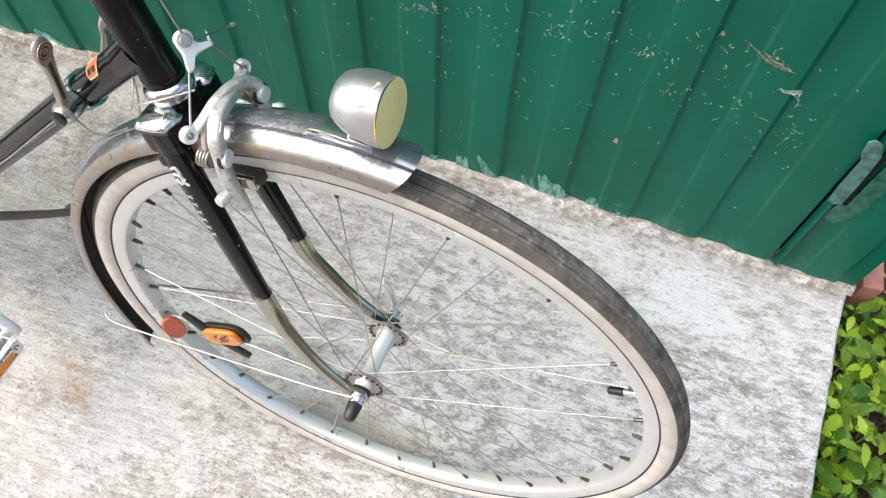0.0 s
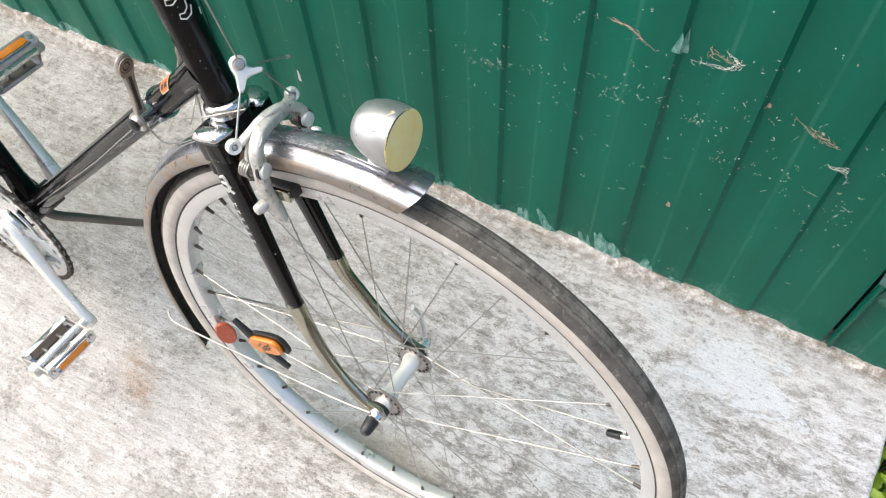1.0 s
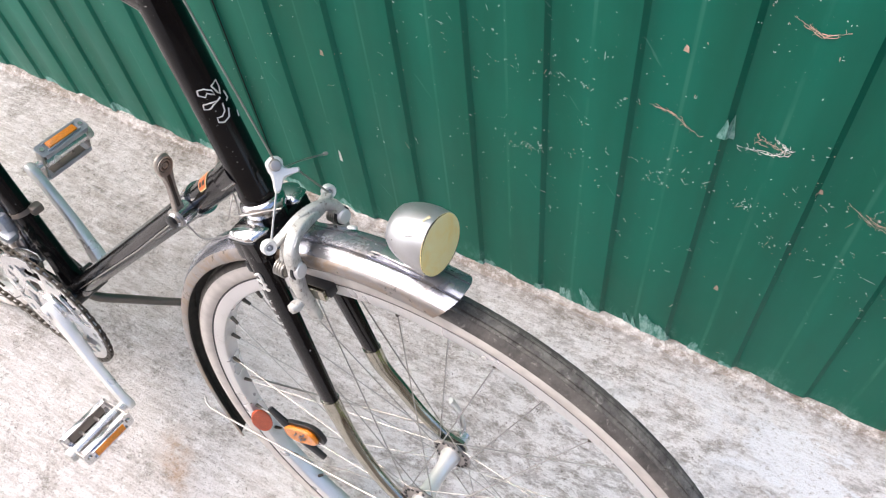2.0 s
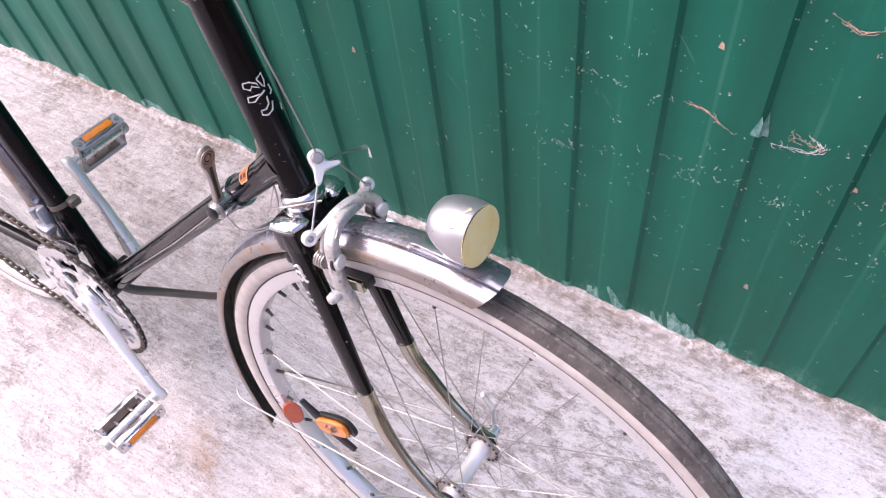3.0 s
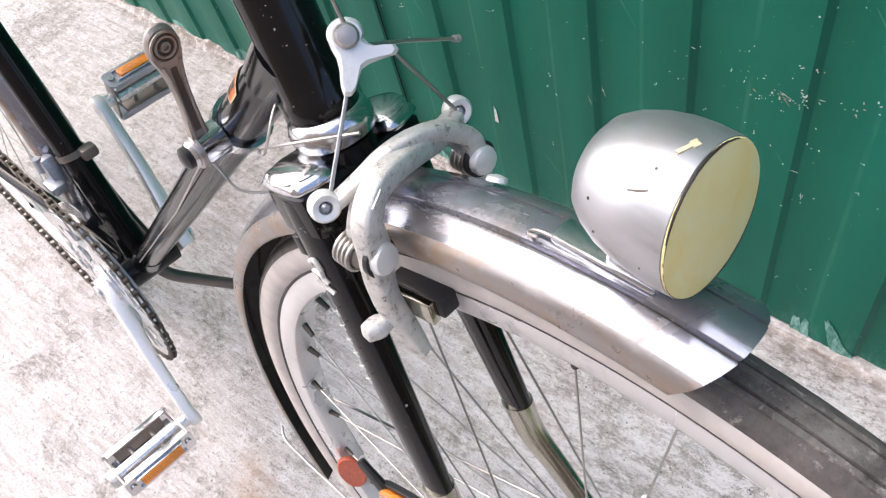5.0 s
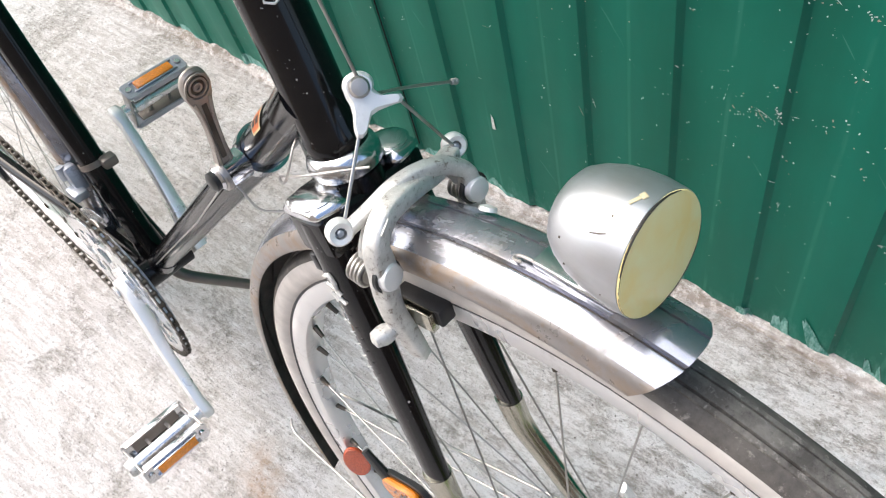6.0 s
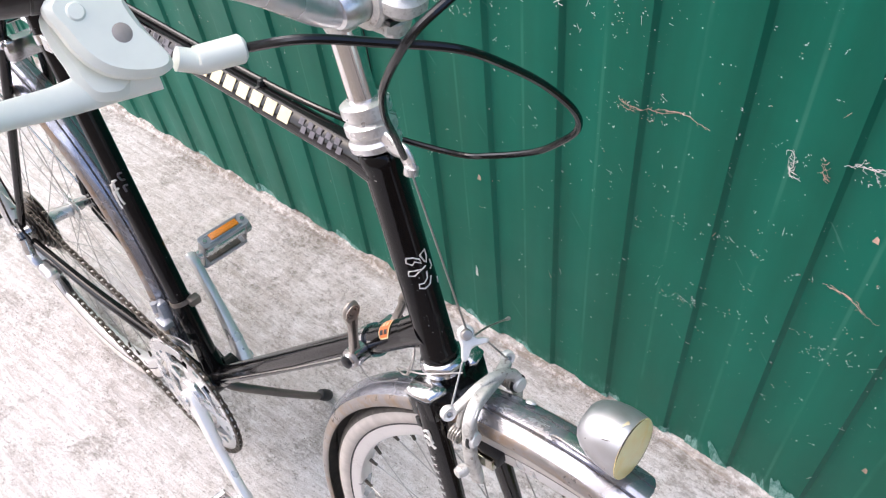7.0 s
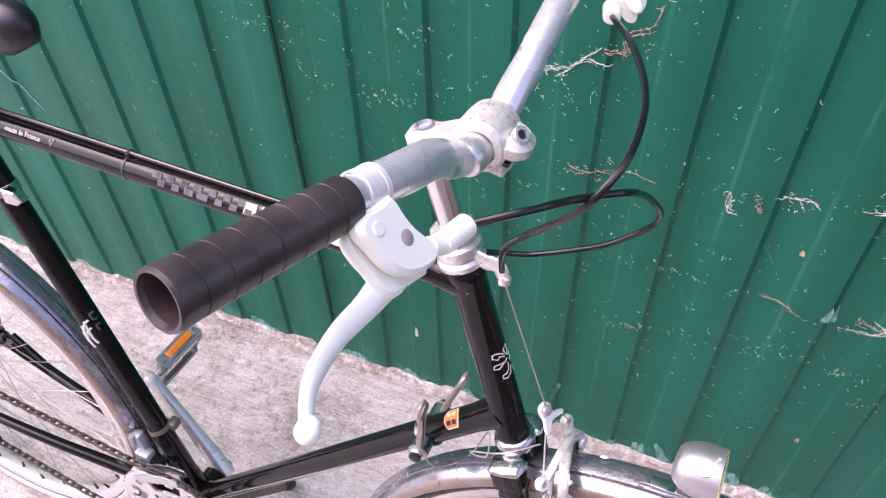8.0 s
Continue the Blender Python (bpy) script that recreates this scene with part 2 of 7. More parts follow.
BRUSHED_GREEN = make_brushed_green()
FLAP_GREEN = plain("scraped_green_paint", (0.13, 0.29, 0.27), 0.5, 0.75, 70, 0.2)
SMEAR_GREEN = plain("brushed_thin_green_paint", (0.035, 0.20, 0.15), 0.5, 0.8, 80)
# flat black that paints the shade inside the slot and the open seam
GAP_SHADE = plain("black_gap_shade", (0.002, 0.002, 0.002), 1.0, 0.3)
FLAKE_PALE = plain("pale_flaked_paint", (0.76, 0.77, 0.73), 0.7, 0.35, 200)
FLAKE_RED = plain("pinkish_dry_rootlet", (0.62, 0.42, 0.33), 0.8, 0.45, 150)


BRUSH = 3.0   # degrees by which the broom strokes run off the wall line


def make_concrete():
    n = Nodes("worn_brushed_concrete")
    turn = (0, 0, radians(-3))
    brushed = n.mapped((1.0, 6.0, 1.0), turn)
    streak = n.noise(5, 7, 0.72, vector=brushed, distortion=0.3)
    fine_streak = n.noise(17, 7, 0.78, vector=brushed, distortion=0.25)
    cloud = n.noise(2.6, 5, 0.6)
    sep = n.add("ShaderNodeSeparateXYZ", Vector=n.coord)
    # the slab is most worn in the middle, round the front wheel
    far = n.add("ShaderNodeVectorMath")
    far.operation = 'DISTANCE'
    n.put(far.inputs[0], n.mapped((0.7, 1.0, 1.0)))
    far.inputs[1].default_value = (0.16, 0.34, 0.0)
    use = n.ramp(far.outputs[1], 0.50, 0.15, -0.03, 0.055)
    blotch = n.math('ADD', n.noise(6, 9, 0.74, distortion=0.5), use)
    fleck = n.noise(135, 7, 0.70, vector=n.mapped((1.0, 1.3, 1.0), turn), distortion=0.4)
    scab = n.noise(34, 8, 0.72, vector=n.mapped((1.0, 1.4, 1.0), turn))
    grit = n.noise(330, 4, 0.7)
    pits = n.voronoi(80)
    chips = n.noise(62, 8, 0.74, vector=n.mapped((0.75, 2.3, 1.0), turn), distortion=0.35)
    base = n.mix(n.ramp(cloud, 0.38, 0.62), (0.56, 0.505, 0.465), (0.69, 0.64, 0.605))
    base = n.mix(n.ramp(streak, 0.49, 0.57, 0.0, 0.45), base, (0.47, 0.415, 0.37))
    base = n.mix(n.ramp(fine_streak, 0.46, 0.54, 0.0, 0.6), base, (0.83, 0.785, 0.765))
    base = n.mix(n.ramp(scab, 0.46, 0.41, 0.0, 0.7), base, (0.85, 0.81, 0.79))
    # lichen-dark worn patches, broken into flecks
    worn = n.math('MULTIPLY', n.ramp(blotch, 0.48, 0.57), n.math('MULTIPLY', n.ramp(fleck, 0.48, 0.52), n.ramp(scab, 0.41, 0.48)))
    base = n.mix(n.math('MULTIPLY', worn, 0.6), base, (0.25, 0.225, 0.195))
    base = n.mix(n.ramp(fleck, 0.590, 0.615, 0.0, 0.7), base, (0.25, 0.222, 0.19))
    base = n.mix(n.ramp(fleck, 0.40, 0.37, 0.0, 0.65), base, (0.87, 0.855, 0.84))
    base = n.mix(n.ramp(n.math('ADD', blotch, n.math('MULTIPLY', scab, 0.25)), 0.635, 0.685, 0.0, 0.42), base, (0.44, 0.40, 0.355))
    # slivers spalled out along the brushing
    spall = n.math('MULTIPLY', n.ramp(chips, 0.555, 0.580), n.ramp(blotch, 0.47, 0.55, 0.10, 1.0))
    base = n.mix(n.math('MULTIPLY', spall, 0.62), base, (0.23, 0.205, 0.175))
    base = n.mix(n.ramp(chips, 0.425, 0.395, 0.0, 0.55), base, (0.88, 0.87, 0.85))
    # laitance left as pale islands, worn down to grey between them
    skin, trodden = n.noise(32, 11, 0.82, vector=n.mapped((0.75, 1.5, 1.0), turn), distortion=0.3), n.ramp(far.outputs[1], 0.62, 0.28)
    base = n.mix(n.math('MULTIPLY', n.ramp(skin, 0.505, 0.525, 0.0, 0.75), trodden), base, (0.90, 0.875, 0.855))
    base = n.mix(n.math('MULTIPLY', n.ramp(skin, 0.450, 0.436, 0.0, 0.58), trodden), base, (0.25, 0.225, 0.195))
    base = n.mix(n.ramp(grit, 0.57, 0.63, 0.0, 0.55), base, (0.28, 0.25, 0.22))
    base = n.mix(n.ramp(grit, 0.42, 0.37, 0.0, 0.45), base, (0.86, 0.845, 0.83))
    base = n.mix(n.math('MULTIPLY', n.ramp(pits, 0.12, 0.06), n.ramp(blotch, 0.45, 0.53)), base, (0.10, 0.088, 0.075))
    # smooth ochre mark under the front wheel
    wheel_mark = n.add("ShaderNodeVectorMath")
    wheel_mark.operation = 'DISTANCE'
    n.put(wheel_mark.inputs[0], n.mapped((0.30, 1.0, 1.0)))
    wheel_mark.inputs[1].default_value = (-0.045, 0.236, 0.0)
    ochre_mask = n.ramp(n.math('ADD', wheel_mark.outputs[1], n.math('MULTIPLY', n.noise(24, 5, 0.65), 0.03)), 0.062, 0.030)
    base = n.mix(n.math('MULTIPLY', ochre_mask, 0.62), base, (0.40, 0.345, 0.255))
    # brown granular wear where rain drips off the wall
    drip = n.add("ShaderNodeVectorMath")
    drip.operation = 'DISTANCE'
    n.put(drip.inputs[0], n.mapped((0.5, 1.0, 1.0)))
    drip.inputs[1].default_value = (-0.50, 0.585, 0.0)
    rough_patch = n.math('MULTIPLY', n.ramp(drip.outputs[1], 0.28, 0.08), n.ramp(n.noise(11, 8, 0.75, distortion=0.6), 0.43, 0.56))
    base = n.mix(n.math("MULTIPLY", rough_patch, 0.42), base, (0.36, 0.31, 0.26))
    base = n.mix(n.math('MULTIPLY', n.math('MULTIPLY', rough_patch, n.ramp(n.noise(70, 6, 0.75), 0.52, 0.57)), 0.6), base, (0.17, 0.15, 0.125))
    # pale lime bloom beside the wall
    near = n.math('MULTIPLY', n.ramp(sep.outputs[1], 0.30, 0.62), n.ramp(sep.outputs[0], -0.25, 0.15))
    bloom = n.math('MULTIPLY', n.ramp(n.noise(6.5, 7, 0.7), 0.47, 0.56), near)
    base = n.mix(n.math('MULTIPLY', n.math('MULTIPLY', bloom, n.ramp(sep.outputs[0], 0.50, 0.36)), n.ramp(fleck, 0.62, 0.50, 0.25, 0.75)), base, (0.84, 0.84, 0.85))
    lime = n.add("ShaderNodeVectorMath")
    lime.operation = 'DISTANCE'
    n.put(lime.inputs[0], n.mapped((0.65, 1.0, 1.0)))
    lime.inputs[1].default_value = (0.200, 0.610, 0.0)
    crust = n.ramp(n.math('ADD', lime.outputs[1], n.math('MULTIPLY', n.noise(13, 8, 0.75, vector=n.mapped((1.0, 1.8, 1.0)), distortion=0.4), 0.30)), 0.215, 0.190)
    base = n.mix(n.math('MULTIPLY', crust, n.ramp(fleck, 0.62, 0.54, 0.15, 0.85)), base, (0.86, 0.865, 0.88))
    # brown dirt and moss caught along the foot of the wall
    foot = n.math('MULTIPLY', n.ramp(n.math('ADD', sep.outputs[1], n.math('MULTIPLY', n.noise(19, 6, 0.7), 0.07)), 0.712, 0.745), n.ramp(n.noise(60, 6, 0.75), 0.40, 0.56))
    base = n.mix(n.math("MULTIPLY", foot, 0.72), base, (0.19, 0.14, 0.10))
    # rusty brown spill
    off = n.add("ShaderNodeVectorMath", )
    off.operation = 'DISTANCE'
    n.put(off.inputs[0], n.mapped((0.5, 1.0, 1.0), (0, 0, radians(40))))
    off.inputs[1].default_value = (-0.271, -0.2528, 0.0)
    spill = n.math('MULTIPLY', n.ramp(off.outputs[1], 0.040, 0.008), n.ramp(n.noise(32, 5, 0.7), 0.36, 0.62))
    base = n.mix(n.math('MULTIPLY', spill, 0.75), base, (0.42, 0.23, 0.10))
    h = n.math('ADD', n.math('MULTIPLY', fine_streak, 0.7), n.math('ADD', n.math('MULTIPLY', grit, 0.5), n.math('MULTIPLY', n.math('ADD', fleck, n.math('MULTIPLY', spall, 0.25)), -0.6)))
    ridge = n.noise(13, 5, 0.62, vector=n.mapped((0.28, 3.4, 1.0), (0, 0, radians(BRUSH))), distortion=0.25)
    base = n.mix(n.ramp(ridge, 0.43, 0.36, 0.0, 0.28), base, (0.36, 0.32, 0.29))
    base = n.mix(n.ramp(ridge, 0.56, 0.63, 0.0, 0.25), base, (0.86, 0.835, 0.82))
    n.bump(n.math('ADD', h, n.math('MULTIPLY', ridge, 0.7)), 0.8, 0.0045)
    return n.done(Base_Color=base, Roughness=0.88)


CONCRETE = make_concrete()


def make_soil():
    n = Nodes("dark_leaf_litter_soil")
    a, b = n.noise(22, 6, 0.7), n.noise(140, 4)
    n.bump(n.math('ADD', a, n.math('MULTIPLY', b, 0.4)), 0.8, 0.02)
    return n.done(Base_Color=n.mix(n.ramp(n.math('MULTIPLY', a, n.ramp(b, 0.3, 0.7)), 0.15, 0.55), (0.030, 0.020, 0.013), (0.14, 0.095, 0.055)), Roughness=0.95)


SOIL = make_soil()


def make_leaf():
    n = Nodes("fresh_green_leaf")
    rnd = n.add("ShaderNodeObjectInfo").outputs["Random"]
    v = n.noise(120, 3)
    col = n.mix(rnd, (0.018, 0.095, 0.008), (0.42, 0.58, 0.03))
    col = n.mix(n.math('MULTIPLY', v, 0.4), col, (0.07, 0.17, 0.02))
    tr = n.tree.nodes.new("ShaderNodeBsdfTranslucent")
    n.put(tr.inputs[0], n.mix(rnd, (0.10, 0.26, 0.02), (0.30, 0.45, 0.03)))
    n.done(Base_Color=col, Roughness=0.42)
    m = n.tree.nodes.new("ShaderNodeMixShader")
    m.inputs[0].default_value = 0.35
    n.tree.links.new(n.bsdf.outputs[0], m.inputs[1])
    n.tree.links.new(tr.outputs[0], m.inputs[2])
    n.tree.links.new(m.outputs[0], n.tree.nodes["Material Output"].inputs[0])
    return n.mat


LEAF = make_leaf()
STEM = plain("green_stem", (0.10, 0.20, 0.04), 0.6, 0.3)
DRY = plain("dry_straw", (0.36, 0.27, 0.15), 0.8, 0.4)
BRICK = plain("salmon_red_brick", (0.46, 0.20, 0.15), 0.85, 0.35, 70, 0.5)
FAR_WALL = plain("beige_plaster", (0.58, 0.46, 0.36), 0.9, 0.25, 3)

# ---------------------------------------------------------------- mesh tools
V = np.array


def unit(a):
    a = V(a, float)
    return a / np.linalg.norm(a)


def spline(points, per=8):
    """A smooth line through the points."""
    p = [V(q, float) for q in points]
    p = [2 * p[0] - p[1]] + p + [2 * p[-1] - p[-2]]
    out = []
    for i in range(1, len(p) - 2):
        for k in range(per):
            t = k / per
            a, b, c, d = p[i - 1], p[i], p[i + 1], p[i + 2]
            out.append(0.5 * (2 * b + (c - a) * t + (2 * a - 5 * b + 4 * c - d) * t * t + (3 * b - a - 3 * c + d) * t ** 3))
    out.append(p[-2])
    return V(out)


def sweep(path, radius, n=12, caps=True, closed=False, flat=1.0, up=None):
    """A tube along a path; radius may vary; flat squeezes it along the second axis."""
    path = V(path, float)
    m = len(path)
    rad = np.broadcast_to(V(radius, float), (m,))
    tan = np.gradient(path, axis=0)
    if closed:
        tan = np.roll(path, -1, 0) - np.roll(path, 1, 0)
    tan /= np.linalg.norm(tan, axis=1)[:, None]
    a = V(up, float) if up is not None else (V([0, 0, 1.0]) if abs(tan[0][2]) < 0.9 else V([1.0, 0, 0]))
    verts, faces = [], []
    ang = np.arange(n) * 2 * math.pi / n
    for i in range(m):
        a = a - (a @ tan[i]) * tan[i]
        a = a / np.linalg.norm(a)
        b = np.cross(tan[i], a)
        verts.append(path[i] + rad[i] * (np.cos(ang)[:, None] * a + flat * np.sin(ang)[:, None] * b))
    verts = np.concatenate(verts)
    for i in range(m if closed else m - 1):
        j = (i + 1) % m
        for k in range(n):
            l = (k + 1) % n
            faces.append((i * n + k, i * n + l, j * n + l, j * n + k))
    if caps and not closed:
        faces.append(tuple(range(n - 1, -1, -1)))
        faces.append(tuple((m - 1) * n + k for k in range(n)))
    return verts, faces


def strap(path, half_width, half_thick, normal):
    """A flat bar along a path, its broad side facing normal, with chamfered edges."""
    path = V(path, float)
    m = len(path)
    w, t = np.broadcast_to(V(half_width, float), (m,)), np.broadcast_to(V(half_thick, float), (m,))
    tan = np.gradient(path, axis=0)
    tan /= np.linalg.norm(tan, axis=1)[:, None]
    section = ((-1, -0.5), (-0.94, -0.84), (-0.76, -1), (0.76, -1), (0.94, -0.84), (1, -0.5), (1, 0.45), (0.93, 0.82), (0.72, 1), (-0.72, 1), (-0.93, 0.82), (-1, 0.45))
    verts, faces = [], []
    for i in range(m):
        nrm = V(normal, float) - (V(normal, float) @ tan[i]) * tan[i]
        nrm /= np.linalg.norm(nrm)
        b = np.cross(tan[i], nrm)
        for x, y in section:
            verts.append(path[i] + b * x * w[i] + nrm * y * t[i])
    ns = len(section)
    for i in range(m - 1):
        for k in range(ns):
            l = (k + 1) % ns
            faces.append((i * ns + k, i * ns + l, (i + 1) * ns + l, (i + 1) * ns + k))
    faces.append(tuple(range(ns - 1, -1, -1)))
    faces.append(tuple((m - 1) * ns + k for k in range(ns)))
    return V(verts), faces


def lathe(profile, at, axis, n=32, closed=False):
    """Turns (radius, height) pairs about an axis."""
    axis = unit(axis)
    a = np.cross(axis, (0, 0, 1.0) if abs(axis[2]) < 0.9 else (1.0, 0, 0))
    a = unit(a)
    b = np.cross(axis, a)
    ang = np.arange(n) * 2 * math.pi / n
    ring = np.cos(ang)[:, None] * a + np.sin(ang)[:, None] * b
    verts = np.concatenate([V(at, float) + h * axis + r * ring for r, h in profile])
    m = len(profile)
    faces = []
    for i in range(m if closed else m - 1):
        j = (i + 1) % m
        for k in range(n):
            l = (k + 1) % n
            faces.append((i * n + k, i * n + l, j * n + l, j * n + k))
    if not closed:
        faces.append(tuple(range(n - 1, -1, -1)))
        faces.append(tuple((m - 1) * n + k for k in range(n)))
    return verts, faces


def block(at, size, axes=None, bevel=0.15):
    """A box with chamfered edges; axes: three unit rows."""
    ax = np.eye(3) if axes is None else V(axes, float)
    bm = bmesh.new()
    bmesh.ops.create_cube(bm, size=1.0)
    bmesh.ops.scale(bm, vec=size, verts=bm.verts)
    if bevel:
        bmesh.ops.bevel(bm, geom=bm.edges[:], offset=bevel * min(size), segments=2, affect='EDGES', profile=0.5)
    bm.verts.index_update()
    verts = V([v.co for v in bm.verts]) @ ax + V(at, float)
    faces = [tuple(v.index for v in f.verts) for f in bm.faces]
    bm.free()
    return verts, faces


def plate(outline, thick, at, a, b, edge=0.15):
    """A flat piece: outline in the plane of a and b, with softened rims."""
    a, b = unit(a), unit(b)
    nrm = np.cross(a, b)
    o = V(outline, float)
    c = o.mean(0)
    h = thick / 2
    e = edge * thick
    size = np.linalg.norm(o - c, axis=1)[:, None]
    small = c + (o - c) * (1 - e / np.maximum(size, 1e-6))
    rows = [(small, -h), (o, -h + e), (o, h - e), (small, h)]
    n = len(o)
    verts = np.concatenate([V(at, float) + r[:, :1] * a + r[:, 1:] * b + z * nrm for r, z in rows])
    faces = [tuple(range(n - 1, -1, -1)), tuple(3 * n + k for k in range(n))]
    for i in range(3):
        for k in range(n):
            l = (k + 1) % n
            faces.append((i * n + k, i * n + l, (i + 1) * n + l, (i + 1) * n + k))
    return verts, faces


def rounded(outline, per=4):
    """A smooth closed outline through the given corners."""
    o = [tuple(p) for p in outline]
    n = len(o)
    full = spline([(p[0], p[1], 0.0) for p in o + o + o], per)
    return [(p[0], p[1]) for p in full[n * per:2 * n * per]]


def hexagon(r, turn=0.0):
    return [(r * math.cos(turn + k * math.pi / 3), r * math.sin(turn + k * math.pi / 3)) for k in range(6)]


def join(*pieces):
    verts, faces, base = [], [], 0
    for v, f in pieces:
        verts.append(v)
        faces += [tuple(i + base for i in q) for q in f]
        base += len(v)
    return np.concatenate(verts), faces


def mesh_of(name, piece, mats, angle=35.0, slots=None):
    verts, faces = piece
    me = bpy.data.meshes.new(name)
    me.from_pydata([tuple(v) for v in verts], [], faces)
    for m in (mats if isinstance(mats, (list, tuple)) else [mats]):
        me.materials.append(m)
    if slots is not None:
        me.polygons.foreach_set("material_index", slots)
    bm = bmesh.new()
    bm.from_mesh(me)
    bmesh.ops.recalc_face_normals(bm, faces=bm.faces)
    bm.to_mesh(me)
    bm.free()
    me.polygons.foreach_set("use_smooth", [True] * len(me.polygons))
    me.set_sharp_from_angle(angle=radians(angle))
    me.update()
    return me


def part(name, piece, mats, parent, label="", angle=35.0, slots=None):
    """One mesh under a thing or under a part."""
    ob = new(name, mesh_of(name, piece, mats, angle, slots))
    ob.parent = parent
    return tagged(ob, label) if label else ob


def thing(name, piece, mats, label, category, group="", kind="", angle=35.0, slots=None):
    ob = new(name, mesh_of(name, piece, mats, angle, slots))
    return tagged(ob, label, category, group, kind)

# ---------------------------------------------------------------- setting: yard, slab, green sheet wall
WALL_Y, PITCH, RIB, FOLD, EASE = 0.721, 0.1165, -0.187, 0.0027, 0.0105


def grid_sheet(xs, zs, fn):
    verts = [fn(x, z) for z in zs for x in xs]
    n = len(xs)
    faces = [(j * n + i, j * n + i + 1, (j + 1) * n + i + 1, (j + 1) * n + i) for j in range(len(zs) - 1) for i in range(n - 1)]
    return V(verts, float), faces


def build_ground():
    xs = np.concatenate([[-900, -60, -8], np.linspace(-2, 3, 60), [8, 60, 900]])
    ys = np.concatenate([[-900, -60, -8], np.linspace(-2, 3, 60), [8, 60, 900]])

    def at(x, y):
        r = noise.noise(Vector((x * 5, y * 5, 0))) * 0.018 + noise.noise(Vector((x * 17, y * 17, 3))) * 0.008
        return (x, y, -0.135 + (r if abs(x) < 5 and abs(y) < 5 else 0))
    thing("ground", grid_sheet(xs, ys, at), SOIL, "bare dark soil with leaf litter beside the slab", "ground", kind="structure")


def build_slab():
    edge_y = np.linspace(-6.0, 0.80, 260)
    edge = []
    for y in edge_y:
        w = 0.529 + 0.004 * (y - 0.45) / 0.2 * (1 if y > 0.2 else 0) + 0.004 * noise.noise(Vector((y * 22, 1, 0))) + 0.0035 * noise.noise(Vector((y * 75, 4, 0)))
        if y > 0.66:
            w += 0.012 * (y - 0.66) / 0.1
        edge.append((w, y))
    left = -7.0
    verts, faces = [], []
    for x, y in edge:
        verts += [(left, y, 0), (x - 0.006, y, 0.0), (x, y, -0.006), (x + 0.002, y, -0.16)]
    for i in range(len(edge) - 1):
        for k in range(3):
            a = i * 4 + k
            faces.append((a, a + 1, a + 5, a + 4))
    thing("pavement", (V(verts, float), faces), CONCRETE, "worn pale brushed concrete slab with chipped edge", "concrete slab", kind="structure", angle=60)


def build_mortar_lip():
    """Uneven skim of mortar along the foot of the wall."""
    xs = np.arange(-3.2, 0.55, 0.006)
    rows = []
    for x in xs:
        n1, n2 = noise.noise(Vector((x * 9, 0, 5))), noise.noise(Vector((x * 40, 2, 5)))
        n3 = noise.noise(Vector((x * 130, 7, 5)))
        w = max(0.001, 0.004 + 0.007 * n1 + 0.006 * n2 + 0.003 * n3)
        h = max(0.006, 0.011 + 0.006 * n1 + 0.005 * n2 + 0.003 * n3)
        front = WALL_Y - 0.0060
        rows.append([(x, front - w - 0.004, 0.0004), (x, front - w * 0.6, h * 0.45), (x, front - 0.0008 * (1 + n3), h), (x, WALL_Y + 0.012, h * 1.15)])
    verts = V([p for r in rows for p in r], float)
    faces = [(i * 4 + k, i * 4 + k + 1, i * 4 + k + 5, i * 4 + k + 4) for i in range(len(rows) - 1) for k in range(3)]
    thing("trim", (verts, faces), CONCRETE, "crumbling mortar skim along the foot of the sheet wall", "mortar", kind="structure", angle=50)


def wall_profile(x0, x1):
    """x and depth of the folded sheet."""
    s, half = 0.0034, PITCH / 2
    out = [(x0, 0.0)]
    k = math.floor((x0 - RIB) / PITCH) - 1
    pts = []
    while RIB + k * PITCH < x1 + PITCH:
        c = RIB + k * PITCH
        pts += [(c - half + EASE, -FOLD), (c - s, -FOLD), (c + s, FOLD), (c + half - EASE, FOLD)]
        k += 1
    pts = [p for p in pts if x0 < p[0] < x1]
    out = [(x0, pts[0][1])] + pts + [(x1, pts[-1][1])]
    return out


def depth_at(x):
    u = (x - RIB) % PITCH - PITCH / 2
    if abs(u) > PITCH / 2 - 0.0034:
        return -FOLD
    return -FOLD * min(max(u / EASE, -1.0), 1.0)


def sheet(x0, x1, z1, thick=0.0012, lift=0.0, z0=0.012):
    prof = wall_profile(x0, x1)
    zs = [0.0, 0.03, 0.3, 0.9, 1.6, z1]
    verts, faces, n = [], [], len(prof)
    for side in (0, 1):
        for z in zs:
            for x, d in prof:
                zz = max(z, z0 + 0.004 * noise.noise(Vector((x * 13, 0, 9)))) if z < 0.02 else z
                verts.append((x, WALL_Y + d + lift + side * thick, zz))
    m = len(zs)
    for side in (0, 1):
        b = side * n * m
        for j in range(m - 1):
            for i in range(n - 1):
                faces.append((b + j * n + i, b + j * n + i + 1, b + (j + 1) * n + i + 1, b + (j + 1) * n + i))
    for i in range(n - 1):
        faces.append((i, i + 1, n * m + i + 1, n * m + i))
        t = (m - 1) * n
        faces.append((t + i, t + i + 1, n * m + t + i + 1, n * m + t + i))
    for j in range(m - 1):
        for i in (0, n - 1):
            faces.append((j * n + i, (j + 1) * n + i, n * m + (j + 1) * n + i, n * m + j * n + i))
    return V(verts, float), faces


